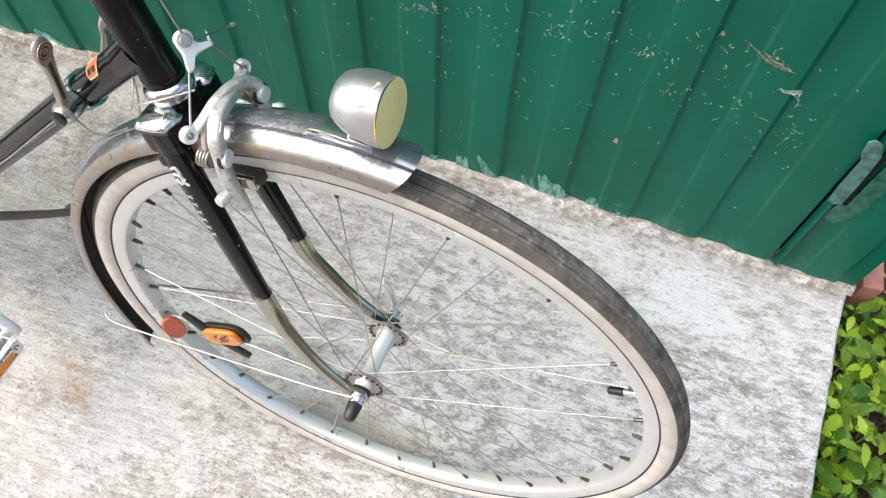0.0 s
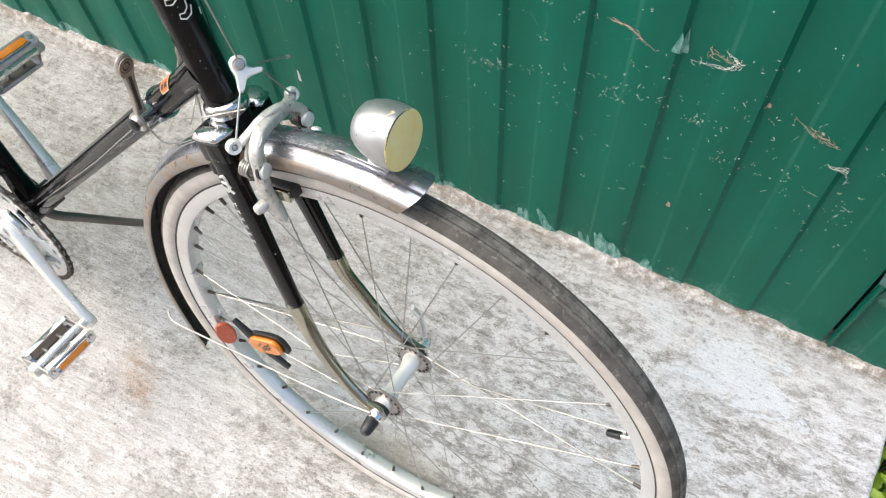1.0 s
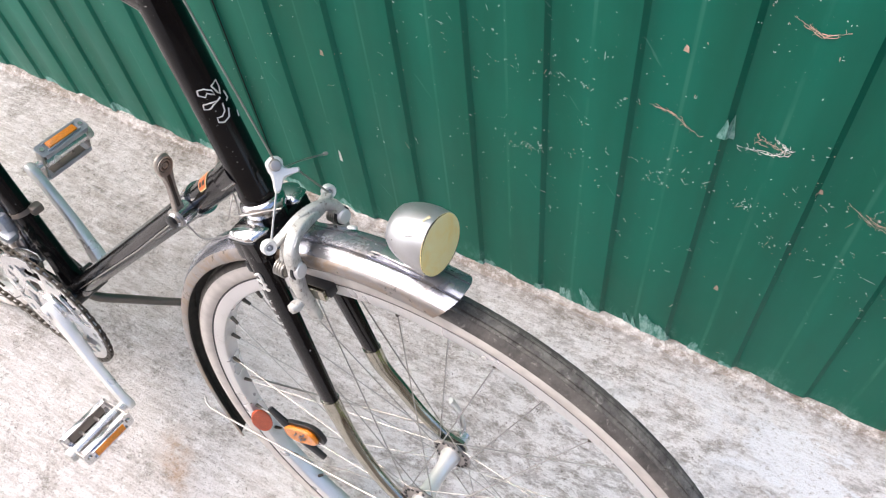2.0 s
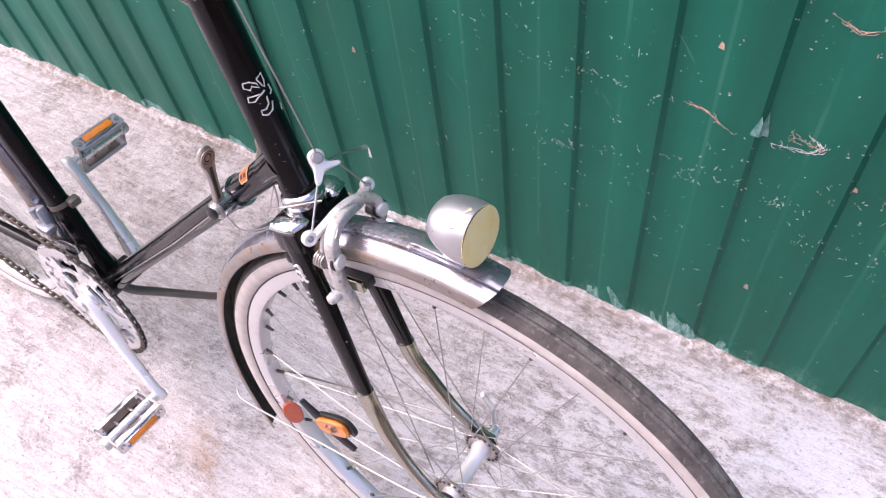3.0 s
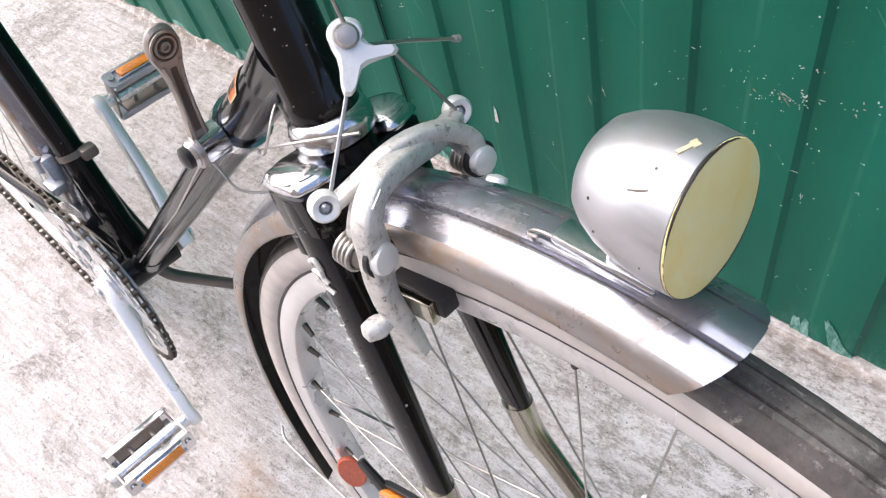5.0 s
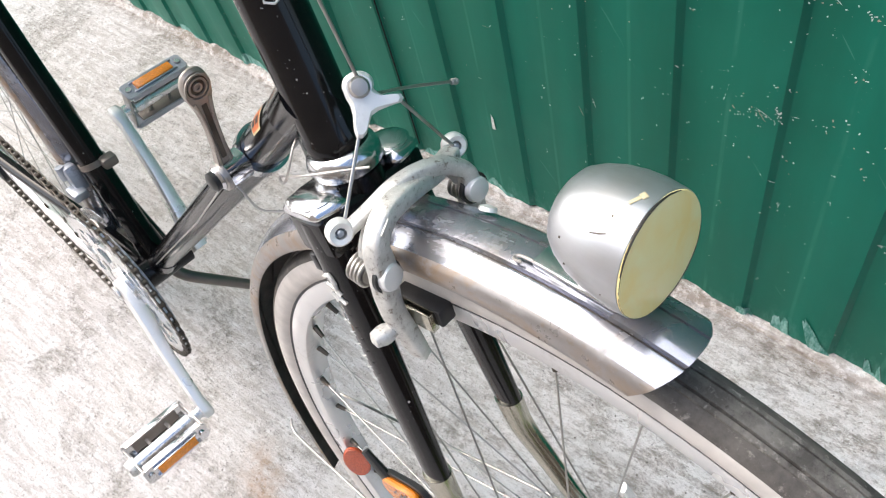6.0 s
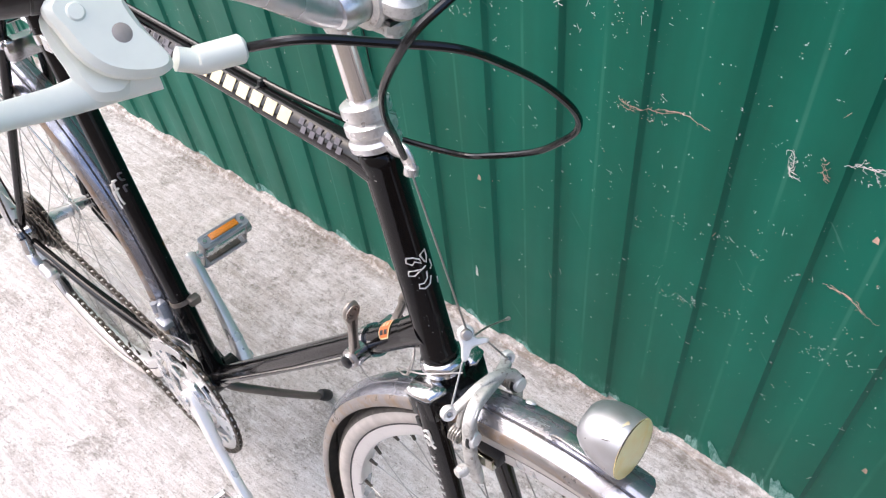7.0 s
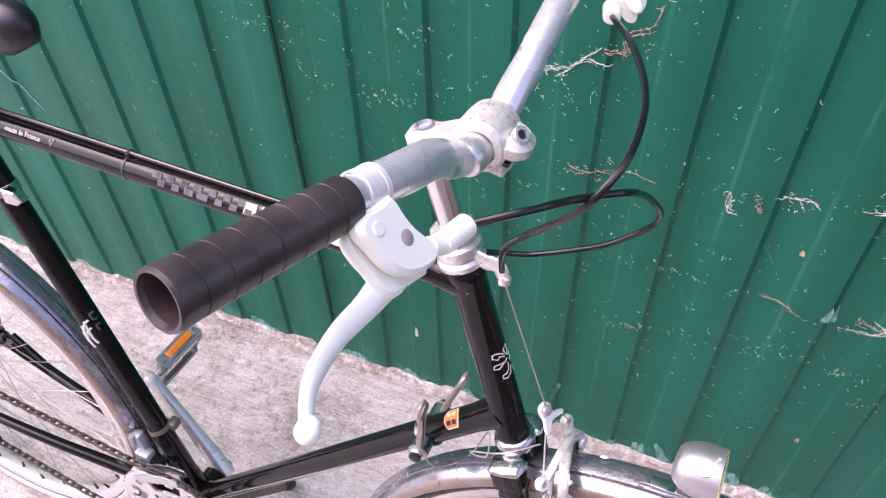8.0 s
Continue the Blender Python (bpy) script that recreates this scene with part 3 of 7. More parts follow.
def build_wall():
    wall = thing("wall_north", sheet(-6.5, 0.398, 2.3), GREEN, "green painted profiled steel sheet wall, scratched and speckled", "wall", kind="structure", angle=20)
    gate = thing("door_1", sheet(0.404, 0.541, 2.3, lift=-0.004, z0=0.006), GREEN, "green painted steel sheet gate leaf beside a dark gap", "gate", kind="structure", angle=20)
    part("stile", block((0.409, WALL_Y - 0.008, 1.16), (0.006, 0.010, 2.28), bevel=0.3), GREEN, gate)
    # bent latch flap beside a slot, both brushed over with thin pale paint
    y = WALL_Y - 0.014
    flap = [(0.4005, 0.235), (0.409, 0.232), (0.4185, 0.236), (0.4178, 0.290), (0.4140, 0.357), (0.405, 0.378), (0.394, 0.384), (0.387, 0.377), (0.390, 0.352), (0.3965, 0.338), (0.3975, 0.262)]
    part("latch_flap", plate(flap, 0.0024, (0, y, 0), (1, 0, 0), (0, 0, 1)), FLAP_GREEN, gate, "scraped pale green latch flap")
    slot = [(0.4180, 0.2325), (0.4275, 0.2315), (0.4235, 0.293), (0.4225, 0.372), (0.4160, 0.372), (0.4180, 0.290)]
    # a black plate stands for the shade inside the slot
    part("slot", plate(slot, 0.004, (0, WALL_Y - 0.0098, 0), (1, 0, 0), (0, 0, 1)), GAP_SHADE, gate, "black plate painted as the shaded slot behind the flap")
    smear = [(0.4130, 0.196), (0.420, 0.183), (0.433, 0.178), (0.441, 0.190), (0.4475, 0.205), (0.455, 0.232), (0.4535, 0.262), (0.459, 0.300), (0.452, 0.352), (0.457, 0.395), (0.437, 0.388), (0.430, 0.33), (0.4285, 0.24), (0.4170, 0.225)]
    part("brushed_patch", plate(smear, 0.0006, (0, WALL_Y - 0.0088, 0), (1, 0, 0), (0, 0, 1)), SMEAR_GREEN, gate, "thin pale paint brushed round the slot")
    side = [(0.376, 0.196), (0.383, 0.212), (0.381, 0.232), (0.387, 0.258), (0.392, 0.300), (0.390, 0.245), (0.3955, 0.222), (0.3945, 0.190), (0.388, 0.182)]
    part("brushed_patch", plate(side, 0.0006, (0, WALL_Y + 0.0020, 0), (1, 0, 0), (0, 0, 1)), SMEAR_GREEN, wall)
    # unseen black sheet added behind, so the gap at the gate stays dark
    backing = thing("wall_backing", block((-3.0, WALL_Y + 0.05, 1.1), (7.1, 0.03, 2.2), bevel=0.02), PLASTIC_BLACK, "added black sheet that keeps the gap beside the gate dark", "wall frame", kind="structure")
    return wall


def paint_dab(cx, w, h, lean, seed, y_of):
    """A ragged dab of paint at the foot of the sheet: soft flame-shaped tongues from one root."""
    r = random.Random(seed)
    tongues = [(r.uniform(-0.5, 0.5), r.uniform(0.45, 1.0), r.uniform(0.28, 0.50)) for _ in range(max(2, int(w / 0.014)))]
    n = 40
    verts, faces = [], []
    for i in range(n + 1):
        u = i / n - 0.5
        base = 0.35 * (1 - (2 * u) ** 2)
        top = max([base] + [hh * max(0.0, 1 - (abs(u - c) / ww) ** 2.6) for c, hh, ww in tongues])
        top = max(0.05, top * r.uniform(0.84, 1.06))
        for k in range(4):
            z = 0.006 + h * 1.1 * top * k / 3
            x = cx + w * u * (1 - 0.15 * k / 3) + lean * (z - 0.006) + 0.0006 * r.uniform(-1, 1)
            verts.append((x, y_of(x), z))
    for i in range(n):
        for k in range(3):
            q = i * 4 + k
            faces.append((q, q + 4, q + 5, q + 1))
    return V(verts, float), faces


def tri_fan_strip(outline, z0, y_of):
    """A thin skin over the folded sheet: columns between the foot and the outline."""
    xs = [p[0] for p in outline]
    verts, faces = [], []
    for i, (x, z) in enumerate(outline):
        verts += [(x, y_of(x), z0), (x, y_of(x), z0 + z)]
    for i in range(len(outline) - 1):
        faces.append((2 * i, 2 * i + 2, 2 * i + 3, 2 * i + 1))
    return V(verts, float), faces


def build_wall_marks(wall):
    skin = lambda x: WALL_Y + depth_at(x) - 0.0012
    dabs = [(-0.137, 0.026, 0.042, -0.1), (-0.078, 0.036, 0.062, -0.35), (-0.017, 0.024, 0.034, -0.2), (0.036, 0.064, 0.056, -0.25), (0.098, 0.034, 0.058, 0.15), (-0.188, 0.03, 0.022, -0.3),
            (-0.30, 0.05, 0.022, 0.1), (-0.47, 0.07, 0.026, -0.2), (-0.60, 0.06, 0.024, 0.2), (-0.74, 0.08, 0.03, 0), (0.155, 0.03, 0.020, -0.3), (-0.95, 0.08, 0.03, 0.1), (-1.2, 0.09, 0.03, -0.2), (-1.42, 0.08, 0.025, 0)]
    for i, (cx, w, h, lean) in enumerate(dabs):
        part("paint_dab", paint_dab(cx, w, h, lean, i, skin), BRUSHED_GREEN, wall, "" if i else "pale brushed dabs of paint at the foot")
    part("sheet_seam", block((-0.7668, WALL_Y - 0.0024, 1.13), (0.0014, 0.0016, 2.2), bevel=0), GAP_SHADE, wall, "dark open seam between two sheets")
    rnd = random.Random(5)

    def root(points, width, seed, fuzz=0.004, strands=3):
        """A dried creeper: a few thin wandering strands with short side rootlets."""
        r = random.Random(seed)
        line = [(p[0], p[2]) for p in spline([(x, 0, z) for x, z in points], 9)]
        out = []
        for k in range(strands):
            dx, dz = r.uniform(-fuzz, fuzz) * (k > 0), r.uniform(-fuzz, fuzz) * 1.3 * (k > 0)
            i0 = 0 if k == 0 else r.randrange(0, max(1, len(line) // 2))
            i1 = len(line) if k == 0 else r.randrange(i0 + 4, max(i0 + 5, len(line) + 1))
            pts, jx, jz = [], 0.0, 0.0
            for x, z in line[i0:i1]:
                jx, jz = 0.6 * jx + r.uniform(-1, 1) * fuzz * 0.35, 0.6 * jz + r.uniform(-1, 1) * fuzz * 0.35
                pts.append((x + dx + jx, z + dz + jz))
            if len(pts) < 3:
                continue
            path = [(x, skin(x) - 0.0004, z) for x, z in pts]
            out.append(sweep(path, [width * r.uniform(0.12, 0.42) for _ in path], 5))
            for x, z in pts[1:-1:3]:
                ang, l = r.uniform(0, 6.28), r.uniform(0.002, 0.009)
                q = [(x, z), (x + 0.5 * l * math.cos(ang), z + 0.5 * l * math.sin(ang)), (x + l * math.cos(ang + 0.6), z + l * math.sin(ang + 0.6))]
                out.append(sweep([(a, skin(x) - 0.0004, b) for a, b in q], width * r.uniform(0.15, 0.35), 4))
        return join(*out)
    roots = [([(-0.43, 0.78), (-0.378, 0.82), (-0.345, 0.838), (-0.312, 0.869)], 0.0016), ([(-0.312, 0.869), (-0.285, 0.868), (-0.287, 0.892), (-0.262, 0.905), (-0.252, 0.936)], 0.0014),
             ([(-0.365, 0.815), (-0.330, 0.848), (-0.30, 0.846)], 0.0012), ([(-0.335, 0.682), (-0.323, 0.676), (-0.291, 0.678), (-0.25, 0.690), (-0.22, 0.687)], 0.0011),
             ([(-0.132, 0.70), (-0.126, 0.694), (-0.128, 0.672), (-0.112, 0.668)], 0.0011), ([(-0.098, 0.70), (-0.092, 0.688), (-0.085, 0.684)], 0.0011),
             ([(-0.070, 0.71), (-0.055, 0.711), (-0.035, 0.712), (-0.022, 0.704)], 0.0013), ([(-0.046, 0.527), (-0.02, 0.524), (0.005, 0.513), (0.017, 0.504)], 0.0010),
             ([(0.062, 0.505), (0.085, 0.507), (0.107, 0.513), (0.115, 0.530), (0.098, 0.536)], 0.0011), ([(0.080, 0.532), (0.088, 0.524), (0.118, 0.522)], 0.0009),
             ([(0.02, 0.72), (0.05, 0.728), (0.075, 0.722)], 0.0012), ([(0.075, 0.70), (0.105, 0.69), (0.13, 0.70)], 0.0012), ([(0.10, 0.86), (0.13, 0.87), (0.17, 0.85)], 0.0012),
             ([(0.20, 0.47), (0.235, 0.455), (0.26, 0.45)], 0.001), ([(0.26, 0.415), (0.285, 0.41), (0.29, 0.385)], 0.001)]
    for i, (pts, w) in enumerate(roots):
        part("rootlet", root(pts, w, i), FLAKE_RED if i % 2 else FLAKE_PALE, wall, "" if i else "dried pinkish creeper rootlets clinging to the paint")
    # a long hanging creeper trace and a white smear
    part("rootlet", root([(-1.42, 0.66), (-1.39, 0.601), (-1.345, 0.55), (-1.313, 0.497)], 0.0020, 40, 0.0008, 1), FLAKE_PALE, wall)
    part("paint_smear", tri_fan_strip([(0.036, 0.004), (0.040, 0.018), (0.044, 0.034), (0.047, 0.024), (0.050, 0.040), (0.054, 0.016), (0.056, 0.006)], 0.512, skin), BRUSHED_GREEN, wall)
    for x, z, h in [(-0.583, 0.163, 0.030), (-0.561, 0.420, 0.012), (0.095, 0.204, 0.012), (0.167, 0.47, 0.008), (-0.02, 0.62, 0.01)]:
        ol = [(x - 0.0035, 0.002), (x - 0.001, h), (x + 0.0025, h * 0.8), (x + 0.0035, 0.001)]
        part("paint_chip", tri_fan_strip(ol, z, skin), FLAKE_RED if z != 0.163 else FLAKE_PALE, wall)
    # many small flecks, too many to count
    pieces = []
    trails = [(-0.22, 0.378, 0.03, 0.014, 26), (-0.02, 0.398, 0.02, 0.01, 16), (0.10, 0.407, 0.03, 0.01, 18), (-0.15, 0.39, 0.09, 0.012, 16), (-0.17, 0.525, 0.11, 0.006, 26), (-0.37, 0.80, 0.06, 0.03, 34), (-0.30, 0.87, 0.06, 0.02, 20),
              (-0.30, 0.68, 0.06, 0.01, 22), (-0.09, 0.70, 0.09, 0.012, 22), (-0.5, 0.35, 0.3, 0.2, 26), (-1.0, 0.5, 0.5, 0.25, 90), (0.10, 0.30, 0.25, 0.18, 40), (-0.2, 0.6, 0.35, 0.25, 110), (-0.5, 0.75, 0.3, 0.2, 90), (-0.1, 0.5, 0.6, 0.5, 220), (-0.9, 0.75, 0.3, 0.08, 20), (0.2, 0.46, 0.12, 0.02, 18),
              (-0.25, 0.95, 0.12, 0.03, 26), (0.05, 0.72, 0.1, 0.03, 20), (-0.65, 0.9, 0.3, 0.1, 24), (-0.75, 0.95, 0.25, 0.16, 120), (-0.62, 0.72, 0.10, 0.012, 30), (-0.80, 0.80, 0.06, 0.02, 22), (-0.55, 0.84, 0.03, 0.02, 14), (0.0, 0.42, 0.10, 0.010, 26), (0.22, 0.36, 0.06, 0.04, 26), (0.30, 0.30, 0.05, 0.05, 20)]
    for tx, tz, sx, sz, cnt in trails:
        for _ in range(cnt):
            x, z = rnd.gauss(tx, sx * 0.6), rnd.gauss(tz, sz * 0.6)
            if not (-3 < x < 0.39) or z < 0.03:
                continue
            for _k in range(rnd.choice((1, 1, 1, 2, 3))):
                a, m = rnd.uniform(0, math.pi), rnd.choice((5, 6, 7))
                l, w = rnd.uniform(0.0004, 0.0011) * rnd.choice((1, 1, 1.5, 2.4)), rnd.uniform(0.0004, 0.0009)
                if rnd.random() < 0.05:
                    l, w = rnd.uniform(0.003, 0.008), 0.0004
                cx, cz = x + rnd.gauss(0, 0.003) * (_k > 0), z + rnd.gauss(0, 0.003) * (_k > 0)
                ca, sa = math.cos(a), math.sin(a)
                ring = []
                for j in range(m):
                    g = 2 * math.pi * j / m
                    px, pz = l * math.cos(g) * rnd.uniform(0.7, 1.3), w * math.sin(g) * rnd.uniform(0.7, 1.3)
                    ring.append((cx + px * ca - pz * sa, skin(cx), cz + px * sa + pz * ca))
                pieces.append((V(ring), [tuple(range(m))]))
    tagged(part("paint_flecks", join(*[q for i, q in enumerate(pieces) if i % 5]), FLAKE_PALE, wall), kind="stuff")
    tagged(part("rust_flecks", join(*pieces[::5]), FLAKE_RED, wall), kind="stuff")


def leaf_mesh(seed):
    r = random.Random(seed)
    n, half = 9, []
    verts, faces = [], []
    L, W = 1.0, r.uniform(0.20, 0.31)
    for i in range(n):
        t = i / (n - 1)
        w = W * math.sin(math.pi * t ** 0.8) ** 0.8 * (1 + 0.12 * ((i % 2) * 2 - 1) * (0 < i < n - 1))
        z = -0.22 * t * t + 0.05 * math.sin(6 * t)
        verts += [(t * L, -w, z + 0.10 * w), (t * L, -w * 0.5, z + 0.03), (t * L, 0, z - 0.02), (t * L, w * 0.5, z + 0.03), (t * L, w, z + 0.10 * w)]
    for i in range(n - 1):
        for k in range(4):
            a = i * 5 + k
            faces.append((a, a + 1, a + 6, a + 5))
    return mesh_of("leaf", (V(verts, float), faces), LEAF, 60)


def build_plants():
    meshes = [leaf_mesh(s) for s in range(5)]
    stem_mesh = mesh_of("stem", sweep(spline([(0, 0, 0), (0.004, 0.002, 0.05), (0.0, 0.004, 0.10)], 3), 0.0013, 5), STEM)
    r = random.Random(11)
    spots = [(0.552 + 0.041 * i + r.uniform(-0.016, 0.016), -0.30 + 0.047 * j + r.uniform(-0.020, 0.020)) for j in range(23) for i in range(5)]
    spots += [(0.66 + 0.08 * i, 0.72 + 0.08 * j) for j in range(4) for i in range(3)]
    for x, y in spots:
        if (y > 0.70 and x < 0.61) or y < -0.4:
            continue
        h = r.uniform(0.08, 0.16)
        plant = tagged(new("plant"), "low bright green leafy weed growing beside the slab", "plant", "weeds beside the slab")
        plant.matrix_world = pose(x, y, -0.135)
        st = new("stem", stem_mesh)
        st.parent = plant
        st.matrix_basis = Matrix.LocRotScale((0, 0, 0), None, (1, 1, h / 0.10))
        for k in range(r.choice((10, 11, 12))):
            lf = new("leaf", r.choice(meshes))
            lf.parent = plant
            s = r.uniform(0.016, 0.050)
            zz = h * (1 - 0.065 * k) + 0.002
            lf.matrix_basis = pose(0, 0, zz, 0, 0, k * 137.5 + r.uniform(-30, 30)) @ pose(0.006, 0, 0, r.uniform(-25, 25), r.uniform(-25, 35), 0) @ Matrix.Diagonal((s, s, s, 1))
    straw = []
    for _ in range(46):
        x, y, a = r.uniform(0.545, 0.75), r.uniform(0.45, 0.85), r.uniform(0, 6.28)
        l = r.uniform(0.02, 0.07)
        straw.append(sweep([(x, y, -0.128), (x + l * 0.5 * math.cos(a), y + l * 0.5 * math.sin(a), -0.118 + r.uniform(0, 0.01)), (x + l * math.cos(a), y + l * math.sin(a), -0.126)], 0.0012, 4))
    thing("dry_stalks", join(*straw), DRY, "dry straw and twigs on the soil", "straw", kind="stuff")
    thing("brick", block((0.574, 0.762, -0.040), (0.034, 0.06, 0.085), axes=[unit((1, 0.1, 0)), unit((-0.1, 1, 0)), (0, 0, 1)], bevel=0.06), BRICK, "weathered salmon red brick end under the gate corner", "brick")


def build_reflection_wall():
    """An unseen plain wall is added behind the viewer for tan reflections and bounce."""
    thing("wall_south", block((3.6, -2.45, 1.65), (12, 0.25, 3.6), bevel=0.02), FAR_WALL, "unseen plain tan wall added behind the viewer for reflections", "wall", kind="structure")


build_ground()
build_slab()
build_mortar_lip()
wall_north = build_wall()
build_reflection_wall()

# ---------------------------------------------------------------- the bicycle
# its own axes: x forward, y to its left, z up in its leaning plane; zero at the front hub
HUB = V((-0.0961, 0.2476, 0.3434))
FWD, LEFT, UP = V((0.99905, -0.04362, 0.0)), V((0.04323, 0.99004, -0.13399)), V((0.00584, 0.13386, 0.99098))
BASE = V((-0.5, 0.0, -0.343))
bicycle = tagged(new("bicycle"), "old black steel touring bicycle leaning on its kickstand beside the wall", "bicycle")
_o = HUB + BASE[0] * FWD + BASE[2] * UP
bicycle.matrix_world = Matrix(((FWD[0], LEFT[0], UP[0], _o[0]), (FWD[1], LEFT[1], UP[1], _o[1]), (FWD[2], LEFT[2], UP[2], _o[2]), (0, 0, 0, 1)))

HEAD_LOW, HEAD_TOP = V((-0.1775, 0, 0.357)), V((-0.2415, 0, 0.555))
STEER = unit(HEAD_TOP - HEAD_LOW)
BB, REAR = V((-0.637, 0, -0.072)), V((-1.075, 0, 0.0))
SEAT_TOP = V((-0.845, 0, 0.556))
TT_REAR, TT_FRONT = V((-0.838, 0, 0.541)), V((-0.236, 0, 0.541))
DT_FRONT = V((-0.190, 0, 0.391))
TURN_LEFT, WHEEL_LEFT = 0.3, 1.2


def turn_matrix(degrees):
    m = Matrix.Translation(HEAD_LOW) @ Matrix.Rotation(radians(degrees), 4, Vector(STEER)) @ Matrix.Translation(-Vector(HEAD_LOW))
    return np.array(m)


STEERED, COCKED = turn_matrix(TURN_LEFT), turn_matrix(WHEEL_LEFT)


def bpart(name, piece, mats, parent=None, label="", steered=False, angle=35.0, slots=None):
    v, f = piece
    v = V(v, float)
    if steered:
        m = COCKED if steered == 'wheel' else STEERED
        v = v @ m[:3, :3].T + m[:3, 3]
    return part(name, (v - BASE, f), mats, parent or bicycle, label, angle, slots)


def tube(a, b, r, n=20):
    return sweep([a, b], r, n)


def on_head(z):
    return HEAD_LOW + (z - HEAD_LOW[2]) / STEER[2] * STEER


# ---- frame tubes
def build_frame():
    ht = bpart("head_tube", lathe([(0.0163, 0.0), (0.0172, 0.002), (0.0172, 0.010), (0.0163, 0.012), (0.0163, 0.196), (0.0172, 0.198), (0.0172, 0.206), (0.016, 0.208)], on_head(0.360), STEER, 28), BLACK)
    # faint transfer on the head tube: a few pale strokes
    def head_mark(z, a0, strokes):
        out = []
        for pts in strokes:
            path = []
            for da, dz in pts:
                c = on_head(z + dz)
                a = radians(a0 + da)
                side = V((math.cos(a) * STEER[2], math.sin(a), -math.cos(a) * STEER[0]))
                path.append(c + 0.0161 * side)
            out.append(sweep(path, 0.00075, 6))
        return join(*out)
    marks = [[(-53, 0.471), (-56, 0.467), (-40, 0.464), (-32, 0.4665), (-13, 0.463), (-16, 0.467), (-35, 0.4705), (-53, 0.471)], [(-56, 0.459), (-60, 0.455), (-42, 0.454), (-28, 0.4565), (-11, 0.4575), (-33, 0.4585), (-56, 0.459)],
             [(-12, 0.470), (-7, 0.467), (-2, 0.463), (3, 0.461), (11, 0.466), (11, 0.472), (-12, 0.470)], [(-4, 0.454), (-8, 0.448), (-22, 0.445), (-37, 0.4455), (-39, 0.442), (-24, 0.440), (-4, 0.442), (7, 0.448)],
             [(20, 0.461), (23, 0.455), (11, 0.4535)], [(-2, 0.459), (-14, 0.4577)], [(42, 0.4405), (33, 0.436)]]
    bpart("head_transfer", head_mark(0.0, 0.0, marks), WHITE_TRANSFER, ht, "scuffed silvery transfer")
    tt = bpart("top_tube", join(tube(TT_REAR, TT_FRONT, 0.0128), sweep([TT_FRONT + (-0.002, 0, 0), TT_FRONT + (-0.030, 0, 0)], [0.0165, 0.0136], 20), sweep([TT_REAR, TT_REAR + (0.03, 0, 0)], [0.016, 0.0136], 20)), BLACK)
    dt = bpart("down_tube", join(tube(BB, DT_FRONT, 0.0145), sweep([DT_FRONT, DT_FRONT + 0.035 * unit(BB - DT_FRONT)], [0.018, 0.0152], 20), sweep([BB, BB + 0.05 * unit(DT_FRONT - BB)], [0.019, 0.0152], 20)), BLACK)
    st = bpart("seat_tube", join(tube(BB, SEAT_TOP, 0.0146), sweep([BB, BB + 0.05 * unit(SEAT_TOP - BB)], [0.019, 0.0153], 20), sweep([SEAT_TOP - 0.035 * unit(SEAT_TOP - BB), SEAT_TOP], [0.0153, 0.0172], 20)), BLACK)
    bpart("bottom_bracket_shell", lathe([(0.014, -0.036), (0.0205, -0.034), (0.0205, 0.034), (0.014, 0.036)], BB, (0, 1, 0), 28), BLACK)
    for s in (-1, 1):
        c = [BB + V((-0.018, 0.016 * s, 0.004)), BB + V((-0.10, 0.024 * s, 0.022)), BB + V((-0.25, 0.044 * s, 0.045)), REAR + V((0.025, 0.058 * s, -0.004))]
        bpart("chain_stay", sweep(spline(c, 6), np.linspace(0.0112, 0.0070, 19), 14), BLACK)
        a = [SEAT_TOP + V((-0.004, 0.014 * s, -0.012)), SEAT_TOP + 0.33 * (REAR - SEAT_TOP) + V((0.0, 0.026 * s, 0)), REAR + V((0.006, 0.058 * s, 0.022))]
        bpart("seat_stay", sweep(spline(a, 8), np.linspace(0.0082, 0.0062, 17), 14), BLACK)
        drop = [(-0.014, -0.020), (0.012, -0.022), (0.034, -0.012), (0.034, 0.004), (0.016, 0.012), (0.012, 0.034), (0.0, 0.034), (-0.010, 0.012)]
        bpart("dropout", plate(drop, 0.005, REAR + V((0, 0.0625 * s, 0)), (1, 0, 0), (0, 0, 1)), BLACK)
    # seat cluster bolt and lugs
    bpart("seat_bolt", join(sweep([SEAT_TOP + V((-0.018, -0.016, -0.006)), SEAT_TOP + V((-0.018, 0.016, -0.006))], 0.0055, 14), lathe([(0.004, 0), (0.0075, 0.001), (0.0075, 0.006), (0.005, 0.008)], SEAT_TOP + V((-0.018, -0.015, -0.006)), (0, -1, 0), 16)), CHROME)
    # lettering blocks on the top tube: plain gold bars, no letters
    side = unit((0, -0.80, 0.60))
    def tt_bar(x, w, h, mat, name, tall=0.0, a=None):
        d = side if a is None else unit(a)
        up = unit(np.cross(d, (1, 0, 0)))
        up = up if up[2] > 0 else -up
        c = V((x, 0, 0.541)) + 0.0129 * d + tall * up
        return block(c, (w, h, 0.0006), axes=[(1, 0, 0), up, d], bevel=0)
    xs = [-0.4550 + 0.0182 * i for i in range(7)]
    for x in xs:
        ring = join(tt_bar(x + 0.0035, 0.0130, 0.0118, GOLD_TRANSFER, ""))
        bpart("maker_bar", ring, GOLD_TRANSFER, tt, "" if x != xs[0] else "cream gold maker's bars on the top tube")
    for i in range(9):
        x = -0.322 + 0.0105 * i if i < 5 else -0.556 + 0.0145 * (i - 5)
